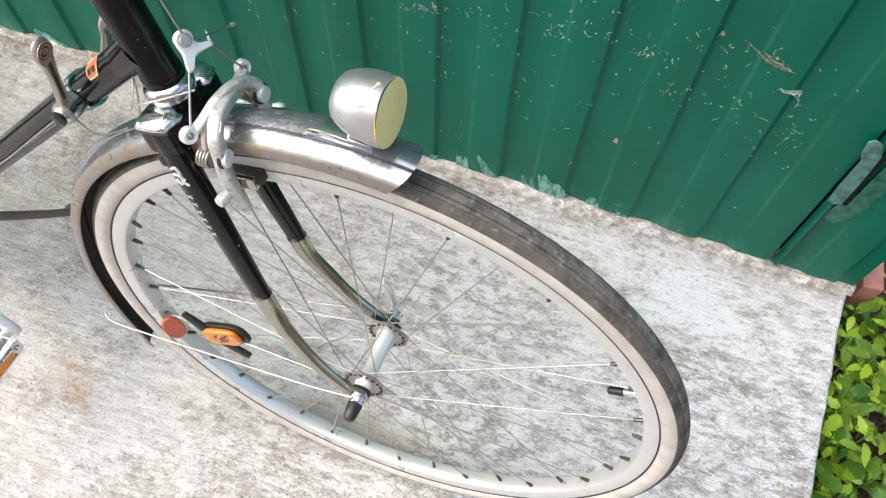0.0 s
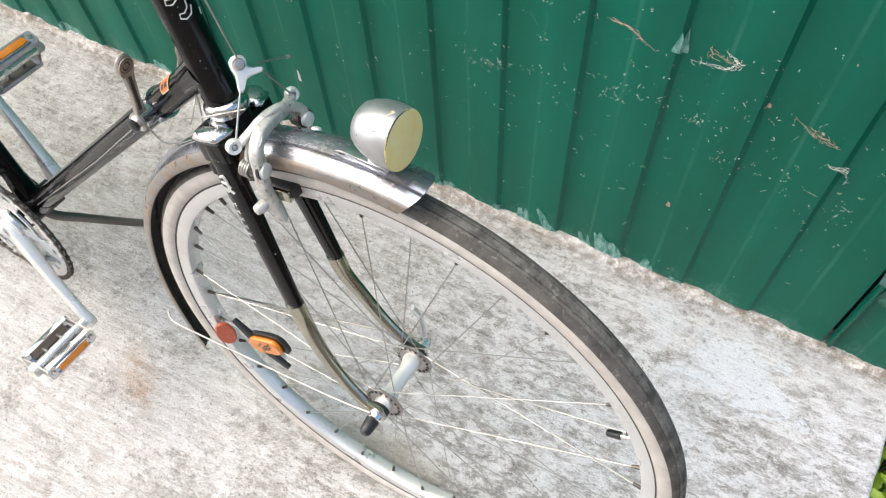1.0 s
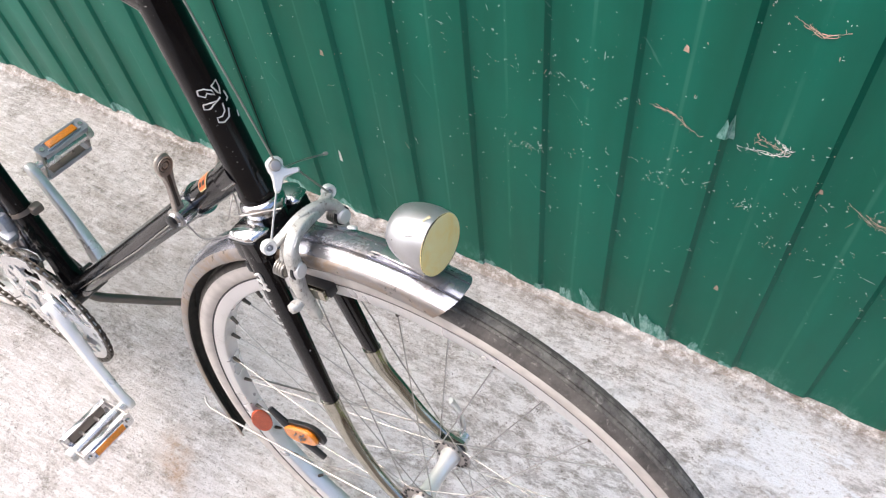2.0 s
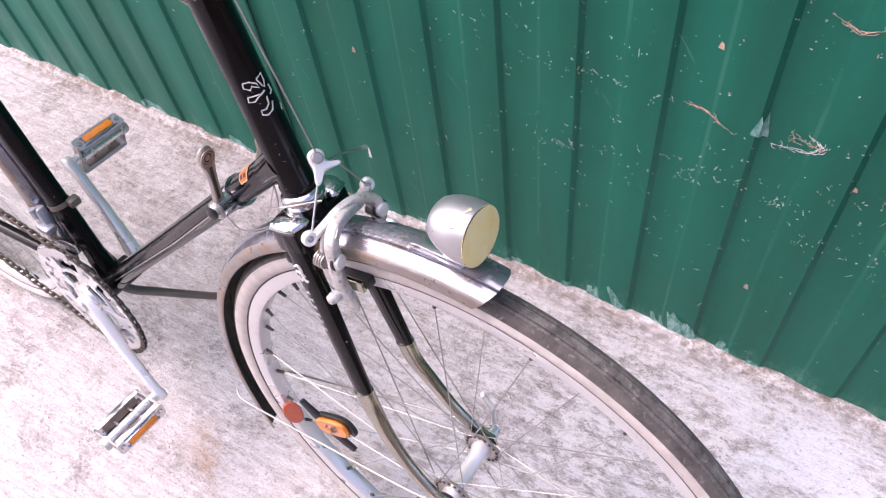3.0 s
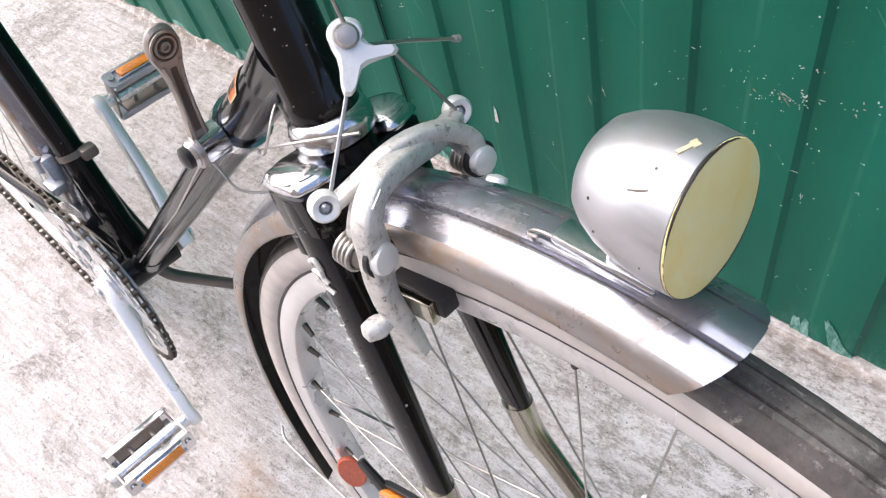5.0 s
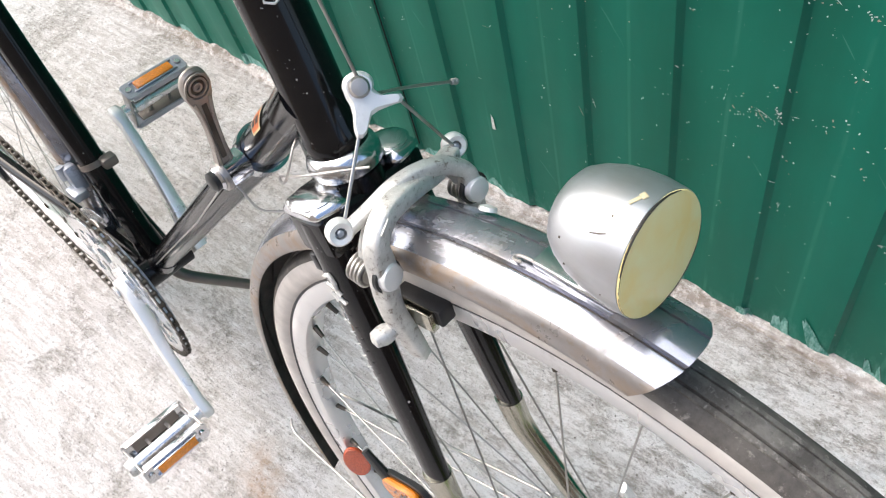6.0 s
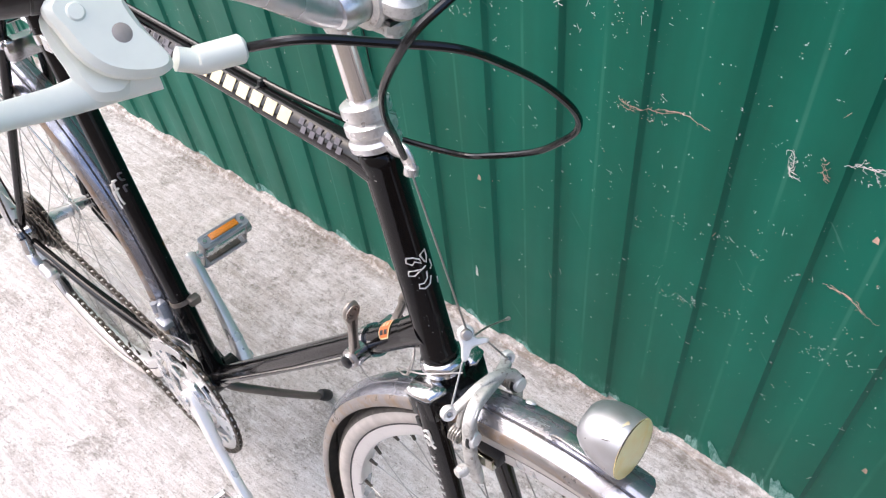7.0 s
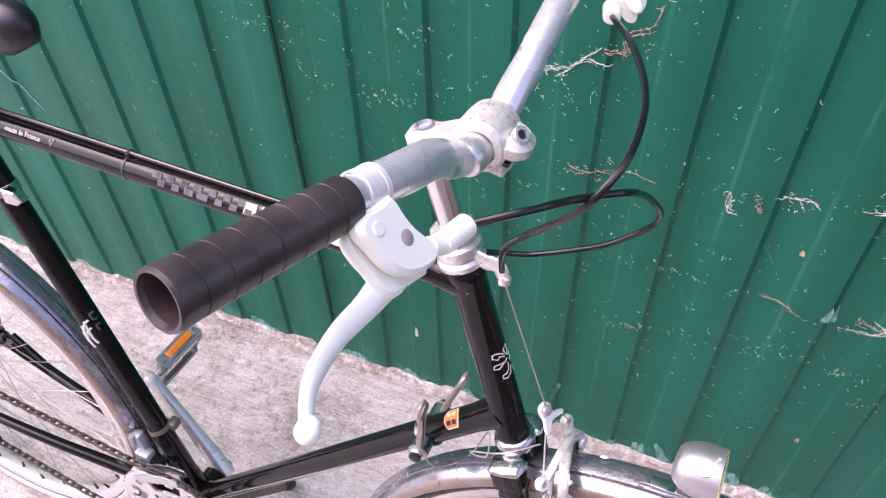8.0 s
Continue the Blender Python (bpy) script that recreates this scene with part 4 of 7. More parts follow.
        bpart("checked_band", join(tt_bar(x, 0.0055, 0.0055, GREY_TRANSFER, "", 0.003), tt_bar(x + 0.0048, 0.0055, 0.0055, GREY_TRANSFER, "", -0.003)), GREY_TRANSFER, tt)
    for i in range(7):
        x = -0.560 + 0.0165 * i
        bpart("checked_band", join(tt_bar(x, 0.008, 0.006, GREY_TRANSFER, "", 0.003), tt_bar(x + 0.0082, 0.008, 0.006, GREY_TRANSFER, "", -0.0035)), GREY_TRANSFER, tt)
    # the small readable words
    cu = bpy.data.curves.new("tube_lettering", 'FONT')
    cu.body = "made in France"
    cu.size, cu.extrude = 0.0078, 0.00015
    cu.materials.append(WHITE_TRANSFER)
    words = new("tube_lettering", cu)
    words.parent = tt
    d = unit((0, -0.80, 0.60))
    up = unit(np.cross(d, (1, 0, 0)))
    up = up if up[2] > 0 else -up
    c = V((-0.752, 0, 0.541)) + 0.0131 * d - 0.003 * up - BASE
    words.matrix_basis = Matrix(((1, up[0], d[0], c[0]), (0, up[1], d[1], c[1]), (0, up[2], d[2], c[2]), (0, 0, 0, 1)))
    tagged(words, "small white lettering")
    tick = [V((x, 0, 0.541)) + 0.0131 * d + h * up for x, h in ((-0.6925, 0.0022), (-0.6900, -0.0034), (-0.6868, 0.0038))]
    bpart("tube_tick", sweep(tick, 0.0005, 6), WHITE_TRANSFER, tt)
    # pale transfers on the seat tube, facing half forward
    ax = unit(SEAT_TOP - BB)
    def st_stroke(pts, turn):
        path = []
        for da, h in pts:
            a = radians(turn + da)
            f = unit(np.cross((0, 1, 0), ax))
            path.append(BB + h * ax + 0.0149 * (math.cos(a) * f + math.sin(a) * V((0, -1, 0))))
        return sweep(spline(path, 4), 0.0016, 6)
    figure = [[(-40, 0.354), (-14, 0.350), (10, 0.340)], [(-34, 0.342), (-6, 0.338), (22, 0.324)], [(-18, 0.354), (-14, 0.328), (-24, 0.318)], [(8, 0.348), (14, 0.320), (4, 0.312)], [(24, 0.338), (30, 0.320)]]
    bpart("tube_transfer", join(*[st_stroke(p, 78) for p in figure]), WHITE_TRANSFER, st, "small white transfer on the seat tube")
    bpart("tube_transfer", join(*[st_stroke(p, 10) for p in [[(-12, 0.360), (8, 0.360), (6, 0.352), (-12, 0.350)], [(-12, 0.342), (8, 0.342), (6, 0.334)]]]), GREY_TRANSFER, st)
    # silver band clip on the seat tube
    bpart("band_clip", join(lathe([(0.0150, -0.006), (0.0166, -0.006), (0.0166, 0.006), (0.0150, 0.006)], BB + 0.545 * ax, ax, 24, closed=True), plate([(0.0, -0.010), (0.022, -0.008), (0.030, 0.0), (0.020, 0.010), (0.0, 0.009)], 0.012, BB + 0.545 * ax + V((0.010, -0.008, 0)), (1, 0, 0), (0, 0, 1))), CHROME, None, "small chromed band clip on the seat tube")


def on_seat(h):
    return BB + h * unit(SEAT_TOP - BB)


# ---- fork, headset
def build_fork():
    ax = STEER
    fwd = unit(np.cross((0, 1, 0), ax))
    crown_c = on_head(0.332)
    body = [(-0.018, -0.034), (-0.012, -0.038), (0.010, -0.038), (0.015, -0.033), (0.018, -0.012), (0.018, 0.012), (0.015, 0.033), (0.010, 0.038), (-0.012, 0.038), (-0.018, 0.034), (-0.022, 0.015), (-0.022, -0.015)]
    fork = bpart("fork", join(plate(rounded(body, 3), 0.026, crown_c - 0.004 * ax, fwd, (0, 1, 0), 0.10)), BLACK, None, "black fork with chromed crown and lower blades", steered=True)
    for s in (-1, 1):
        top = crown_c + V((0, 0.0285 * s, 0)) + 0.004 * ax
        bound = crown_c + ax * -0.2085 + V((0, 0.0375 * s, 0))
        straight = [top + (bound - top) * t for t in (0.0, 0.25, 0.5, 0.75, 1.0)]
        low = [bound + ax * 0.001, bound + ax * -0.030 + V((0.001, 0.001 * s, 0)), V((-0.076, 0.0425 * s, 0.072)), V((-0.048, 0.045 * s, 0.034)), V((-0.020, 0.0465 * s, 0.010)), V((0.0, 0.0475 * s, 0.001))]
        bpart("fork_blade", sweep(straight, [0.0158, 0.0150, 0.0138, 0.0126, 0.0114], 20, flat=0.66, up=fwd), BLACK, fork, steered=True)
        bpart("chromed_blade_end", sweep(spline(low, 6), np.linspace(0.0116, 0.0066, 31), 20, flat=0.80, up=fwd), CHROME_DULL, fork, "tarnished chromed lower fork blade", steered=True)
        wing = [(-0.0185, 0.013 * s), (-0.0185, 0.034 * s), (-0.0125, 0.0392 * s), (0.0105, 0.0392 * s), (0.016, 0.034 * s), (0.019, 0.020 * s), (0.010, 0.014 * s), (-0.006, 0.012 * s)]
        wing = wing if s > 0 else wing[::-1]
        bpart("crown_cap", join(plate(rounded(wing, 4), 0.010, crown_c + 0.0108 * ax, fwd, (0, 1, 0), 0.45), lathe([(0.015, 0.0), (0.0125, 0.0022), (0.006, 0.0034), (0.0, 0.0036)], crown_c + 0.0152 * ax + V((0, 0.0255 * s, 0)), ax, 24)), CHROME, fork, "chromed crown cap", True, 60)
        tip = [(-0.012, 0.016), (0.008, 0.012), (0.012, -0.004), (0.006, -0.014), (-0.006, -0.014), (-0.010, 0.0)]
        bpart("fork_tip", plate(tip, 0.005, V((0, 0.0475 * s, 0)), (1, 0, 0), (0, 0, 1)), CHROME_DULL, fork, steered=True)
        bpart("crown_slot", block(crown_c + fwd * -0.010 + ax * -0.024 + V((0, 0.0372 * s, 0)), (0.006, 0.004, 0.012), axes=[fwd, (0, 1, 0), ax], bevel=0.3), PLASTIC_BLACK, fork, steered=True)
    strokes = []
    mark = crown_c + V((0, -0.0305, 0))
    for pts in [[(-3, -0.030), (2, -0.028), (4, -0.034)], [(-4, -0.036), (1, -0.037), (5, -0.042)], [(4, -0.034), (2, -0.044), (6, -0.048)], [(-4, -0.042), (-1, -0.048)]]:
        strokes.append(sweep(spline([mark + ax * h + fwd * (0.001 * x) + V((0, -0.0103, 0)) for x, h in pts], 4), 0.0013, 6))
    bpart("fork_transfer", join(*strokes), WHITE_TRANSFER, fork, "white transfer on the fork blade", steered=True)
    for k in range(6):
        p = mark + ax * (-0.062 - 0.0095 * k) + V((0, -0.0123 - 0.0003 * k, 0))
        cross = join(sweep([p - fwd * 0.003, p + fwd * 0.003 + ax * 0.003], 0.0003, 4), sweep([p - fwd * 0.002 + ax * 0.003, p + fwd * 0.002 - ax * 0.001], 0.0003, 4))
        bpart("worn_letter_mark", cross, WHITE_TRANSFER, fork, steered=True)
    # headset
    bpart("lower_headset", lathe([(0.0150, -0.006), (0.0198, -0.0050), (0.0208, -0.001), (0.0208, 0.003), (0.0195, 0.0065), (0.0165, 0.009)], on_head(0.3535), STEER, 40), CHROME, None, "", angle=50)
    bpart("crown_race", lathe([(0.0150, -0.018), (0.0190, -0.016), (0.0190, -0.007), (0.0150, -0.0045)], on_head(0.3535), STEER, 32), BLACK)
    bpart("upper_headset", lathe([(0.0165, 0.0), (0.0205, 0.002), (0.0212, 0.007), (0.019, 0.010), (0.0190, 0.013), (0.0205, 0.015), (0.0205, 0.022), (0.0165, 0.025), (0.0165, 0.028), (0.0195, 0.029), (0.0195, 0.037), (0.0165, 0.039), (0.012, 0.0395)], on_head(0.560), STEER, 32), HEADSET_STEEL, None, "worn bright headset cup and locknut")


# ---- wheels
PHASE = 2.391


def ring_profile(profile, c, n=144):
    """Turns (radius, side) pairs about the axle through c."""
    return lathe([(r, y) for r, y in profile], c, (0, 1, 0), n, closed=True)


def spoke_angle(k, phase):
    return phase + k * math.pi / 18


def build_wheel(name, c, phase, steered, flange_y, flange_r, label):
    rim = [(0.2995, -0.0072), (0.2995, 0.0072), (0.3008, 0.0100), (0.3040, 0.0114), (0.3155, 0.0116), (0.3165, 0.0098), (0.3120, 0.0085), (0.3120, -0.0085), (0.3165, -0.0098), (0.3155, -0.0116), (0.3040, -0.0114), (0.3008, -0.0100)]
    wheel = bpart(name, ring_profile(rim, c), RIM_ALLOY, None, label, steered)
    half = [(0.3150, 0.0095), (0.3180, 0.0126), (0.3225, 0.0150), (0.3275, 0.0157), (0.3318, 0.0153), (0.3342, 0.0145), (0.3350, 0.0134)]
    casing = half + [(r, -y) for r, y in reversed(half)]
    tyre = bpart("tyre", ring_profile(casing, c), SIDEWALL, wheel, "tan grey tyre with worn dark tread", steered, 60)
    for sd in (-1, 1):
        bpart("bead_line", ring_profile([(0.3156, 0.0100 * sd), (0.3156, 0.0119 * sd), (0.3174, 0.0124 * sd), (0.3174, 0.0100 * sd)], c), RUBBER, wheel, "", steered)
    edge = [(0.3338, 0.0148), (0.3356, 0.0141), (0.3376, 0.0124), (0.3393, 0.0098), (0.3400, 0.0078)]
    shoulder = edge + [(r, -y) for r, y in reversed(edge)] + [(0.330, -0.012), (0.330, 0.012)]
    bpart("tyre_shoulder", ring_profile(shoulder, c), SHOULDER, wheel, "dark smooth tyre shoulder", steered, 50)
    mid = [(0.3392, 0.0080), (0.3412, 0.0076), (0.3418, 0.0052), (0.3398, 0.0048), (0.3398, 0.0042), (0.3423, 0.0038), (0.3428, 0.0)]
    crown = mid + [(r, -y) for r, y in reversed(mid[:-1])] + [(0.336, -0.006), (0.336, 0.006)]
    bpart("tread", ring_profile(crown, c), TREAD, wheel, "worn grey centre tread with raised ribs", steered, 28)
    for k in range(36):
        a = spoke_angle(k, phase)
        sgn = 1 if k % 2 else -1
        lead = 1 if (k // 2) % 2 else -1
        h = a + lead * radians(62)
        rimp = c + V((0.3005 * math.cos(a), 0.002 * sgn, 0.3005 * math.sin(a)))
        hubp = c + V((flange_r * math.cos(h), flange_y * sgn + 0.0015 * lead, flange_r * math.sin(h)))
        d = unit(hubp - rimp)
        w = sweep([rimp + d * 0.010, hubp], 0.00065, 6)
        nip = sweep([rimp - d * 0.004, rimp + d * 0.002, rimp + d * 0.012], [0.0026, 0.0024, 0.0018], 8)
        m = [0] * len(w[1]) + [1] * len(nip[1])
        bpart("spoke", join(w, nip), [STEEL_WIRE, STEEL_DARK], wheel, "" if k else "thin steel spoke with dark nipple", steered, 35, m)
    return wheel


def build_front_wheel():
    c = V((0, 0, 0.0))
    w = build_wheel("front_wheel", c, PHASE, "wheel", 0.033, 0.0205, "alloy rimmed spoked front wheel")
    hub = [(0.0045, -0.050), (0.0085, -0.049), (0.0085, -0.042), (0.0110, -0.041), (0.0110, -0.0375), (0.0125, -0.0285), (0.0092, -0.018), (0.0088, 0.0), (0.0092, 0.018), (0.0125, 0.0285), (0.0110, 0.0375), (0.0110, 0.041), (0.0085, 0.042), (0.0085, 0.049), (0.0045, 0.050)]
    bpart("hub", lathe(hub, c, (0, 1, 0), 28), ALLOY_CRANK, w, "bright alloy hub", "wheel")
    for s in (-1, 1):
        bpart("flange", lathe([(0.0110, -0.0012), (0.0244, -0.0012), (0.0250, -0.0006), (0.0250, 0.0006), (0.0244, 0.0012), (0.0110, 0.0012)], c + V((0, 0.0331 * s, 0)), (0, 1, 0), 40, closed=True), FLANGE_STEEL, w, "drilled hub flange", "wheel")
        for sign in (-1, 1):
            for q in np.arange(18) * math.pi / 9:
                at = c + V((0.0205 * math.cos(q), 0.0331 * s + 0.0014 * sign + (0.0003 if sign > 0 else -0.0011), 0.0205 * math.sin(q)))
                bpart("spoke_eyelet", lathe([(0.0019, 0), (0.0019, 0.0008), (0.0, 0.0009)], at, (0, 1, 0), 8), PLASTIC_BLACK, w, "", "wheel")
        bpart("bearing_seal", lathe([(0.0105, -0.0455 * 1.0), (0.0118, -0.0450), (0.0118, -0.0415), (0.0105, -0.0410)], c, (0, -s, 0), 24), PLASTIC_BLACK, w, "", "wheel")
    bpart("axle_nut", lathe([(0.0065, -0.050), (0.0095, -0.0505), (0.0095, -0.055), (0.0085, -0.057), (0.0085, -0.060)], c, (0, 1, 0), 20), CHROME, w, "", "wheel")
    bpart("axle_cap", lathe([(0.0075, -0.060), (0.0085, -0.0605), (0.0080, -0.066), (0.0070, -0.076), (0.0045, -0.079)], c, (0, 1, 0), 18), PLASTIC_BLACK, w, "black plastic axle end cap", "wheel")
    lever = spline([(0, 0.056, 0.0), (-0.004, 0.066, 0.012), (-0.012, 0.069, 0.035), (-0.020, 0.064, 0.058)], 6)
    bpart("release_lever", join(sweep(lever, np.linspace(0.0055, 0.0045, len(lever)), 10, flat=0.6), sweep([(0, 0.050, 0), (0, 0.062, 0)], 0.0085, 18)), ALLOY_BRIGHT, w, "quick release lever", "wheel")
    a = radians(26.2)
    d = V((math.cos(a), 0, math.sin(a)))
    bpart("valve", sweep([d * 0.301, d * 0.296, d * 0.2955, d * 0.284], [0.0042, 0.0042, 0.0030, 0.0030], 12), ALLOY_BRIGHT, w, "", "wheel")
    bpart("valve_cap", sweep([d * 0.284, d * 0.2835, d * 0.270, d * 0.2685], [0.0030, 0.0042, 0.0040, 0.0030], 12), PLASTIC_BLACK, w, "", "wheel")
    # amber spoke reflector in a black holder
    c0 = V((-0.196, -0.012, -0.065))
    along, cross = unit((0.88, 0, 0.475)), unit((-0.475, 0, 0.88))
    oval = [(0.030 * math.copysign(abs(math.cos(q)) ** 0.55, math.cos(q)), 0.0150 * math.copysign(abs(math.sin(q)) ** 0.75, math.sin(q))) for q in np.linspace(0, 2 * math.pi, 28, endpoint=False)]
    left = c0 - along * 0.024
    holder = bpart("wheel_reflector", join(plate([(x * 1.16 + 0.003, y * 1.25) for x, y in oval], 0.006, c0 + V((0, 0.003, 0)), along, cross), sweep([left + cross * 0.040 - along * 0.012, left + cross * 0.012, left - cross * 0.014 + along * 0.010, left - cross * 0.046 + along * 0.034], [0.0062, 0.0085, 0.0085, 0.0062], 10, flat=0.6)), PLASTIC_BLACK, w, "amber spoke reflector in a black plastic holder", "wheel")
    bpart("reflector_lens", plate(oval, 0.007, c0 + V((0, -0.003, 0)), along, cross, 0.35), AMBER_DEEP, w, "amber reflector lens", "wheel")
    bpart("lens_bars", join(*[block(c0 + V((0, -0.0067, 0)) + along * x + cross * y, (0.011, 0.0008, 0.0022), axes=[unit(along * 0.8 + cross * 0.6), (0, 1, 0), unit(cross * 0.8 - along * 0.6)], bevel=0) for x, y in ((-0.006, 0.004), (0.001, 0.001), (0.008, -0.002), (-0.001, -0.005), (0.010, 0.005))]), PLASTIC_BLACK, w, "illegible dark marks on the lens", "wheel")
    red = [(0.0205 * math.cos(q), 0.0125 * math.sin(q)) for q in np.linspace(0, 2 * math.pi, 26, endpoint=False)]
    bpart("red_reflector", plate(red, 0.005, V((-0.274, -0.0105, -0.105)), unit((0.36, 0, -0.93)), unit((0.60, 0.70, 0.25)), 0.3), RED, w, "oval orange red reflector at the rim", "wheel")


# ---- mudguards
NOSE_BACK = 2.0


def guard(c, a0, a1, r_of, prof, thick=0.0009, n=110, nose=0.0):
    """A curved sheet: prof gives (side, height) across; angles in degrees."""
    angs = np.radians(np.linspace(a0, a1, n))
    rows_out, rows_in = [], []
    depth = max(-h for _, h in prof)
    for a in angs:
        deg = math.degrees(a)
        r = r_of(deg)
        out, inn = [], []
        for y, h in prof:
            # at the nose the side walls are cut back to a rounded tongue
            k = min(max((deg - a0) / nose, 0), 1) if nose else 1.0
            low = h
            back = (1 - k) * (NOSE_BACK * (-h / 0.0210) ** 1.3 + 0.5 * (abs(y) / 0.0243) ** 3) if nose else 0.0
            b = a + radians(back)
            d = V((math.cos(b), 0, math.sin(b)))
            out.append(c + d * (r + low) + V((0, y, 0)))
            inn.append(c + d * (r + low - thick) + V((0, y * (1 - thick / 0.03), 0)))
        rows_out.append(out)
        rows_in.append(inn)
    m = len(prof)
    verts = V([p for row in rows_out + rows_in for p in row])
    faces = []
    for i in range(n - 1):
        for k in range(m - 1):
            q = i * m + k
            faces += [(q, q + 1, q + m + 1, q + m), tuple(x + n * m for x in (q, q + m, q + m + 1, q + 1))]
        for k in (0, m - 1):
            q = i * m + k
            faces.append((q, q + m, q + m + n * m, q + n * m))
    for i in (0, n - 1):
        for k in range(m - 1):
            q = i * m + k
            faces.append((q, q + 1, q + 1 + n * m, q + n * m))
    return verts, faces


GUARD = [(-0.0238, -0.0210), (-0.0243, -0.0202), (-0.0242, -0.0170), (-0.0237, -0.0136), (-0.0226, -0.0108), (-0.0204, -0.0088), (-0.0160, -0.0060), (-0.0112, -0.0032), (-0.0099, -0.0030), (-0.0093, -0.0042), (-0.0085, -0.0042), (-0.0078, -0.0018), (-0.004, -0.0005), (0.0, 0.0)]
GUARD = GUARD + [(-y, h) for y, h in reversed(GUARD[:-1])]


def front_guard_r(deg):
    t = min(max((deg - 150) / 60, 0), 1)
    return 0.3680 + 0.014 * t * t


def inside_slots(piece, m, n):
    """Second material for the hollow side, third for side walls with the ground's reflection painted in, fourth for the
    darkened grooves.
    """
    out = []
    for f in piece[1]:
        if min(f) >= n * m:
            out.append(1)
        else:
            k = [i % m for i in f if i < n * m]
            # groove floors get dark steel to paint in the shade lines
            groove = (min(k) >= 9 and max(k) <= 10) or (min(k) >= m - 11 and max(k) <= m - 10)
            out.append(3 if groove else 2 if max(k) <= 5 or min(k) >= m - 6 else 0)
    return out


def build_guards():
    sheet_piece = guard(V((0, 0, 0)), 84.5, 209, front_guard_r, GUARD, nose=9.0)
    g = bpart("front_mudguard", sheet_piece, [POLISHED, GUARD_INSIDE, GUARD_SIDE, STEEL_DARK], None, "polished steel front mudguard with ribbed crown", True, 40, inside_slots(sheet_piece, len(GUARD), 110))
    a = radians(197)
    for s in (-1, 1):
        stay = spline([(-0.004, 0.056 * s, 0.010), (-0.06, 0.054 * s, -0.012), (-0.20, 0.044 * s, -0.064), (-0.335, 0.034 * s, -0.112), (-0.362, 0.030 * s, -0.1195), (-0.372, 0.024 * s, -0.116)], 6)
        bpart("mudguard_stay", sweep(stay, 0.0014, 8), STEEL_WIRE, g, "thin wire mudguard stay", True)
    hook = [(-0.026, -0.0040, 0.3682), (-0.040, -0.0046, 0.3676), (-0.0505, -0.0046, 0.3662), (-0.0535, -0.0062, 0.3658), (-0.0525, -0.0078, 0.3658), (-0.0490, -0.0074, 0.3662)]
    bpart("wire_hook", sweep(spline(hook, 5), 0.0008, 6), LEVER_STEEL, g, "small bent wire hook", True)
    bpart("guard_rivet", lathe([(0.005, 0), (0.0045, 0.002), (0.001, 0.003)], (-0.090, 0.0165, 0.3530), unit((-0.2, 0.6, 0.8)), 12), ALLOY_PALE, g, "", True)
    sheet_piece = guard(REAR, -8, 210, lambda d: 0.366 + 0.012 * max(0, min(1, (30 - d) / 60)), GUARD)
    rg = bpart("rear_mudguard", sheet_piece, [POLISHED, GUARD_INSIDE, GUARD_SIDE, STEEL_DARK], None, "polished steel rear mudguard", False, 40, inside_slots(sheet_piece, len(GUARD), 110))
    for s in (-1, 1):
        bpart("mudguard_stay", sweep(spline([REAR + V((-0.01, 0.066 * s, 0.01)), REAR + V((-0.2, 0.045 * s, 0.16)), REAR + V((-0.285, 0.026 * s, 0.225))], 5), 0.0019, 8), CHROME, rg)


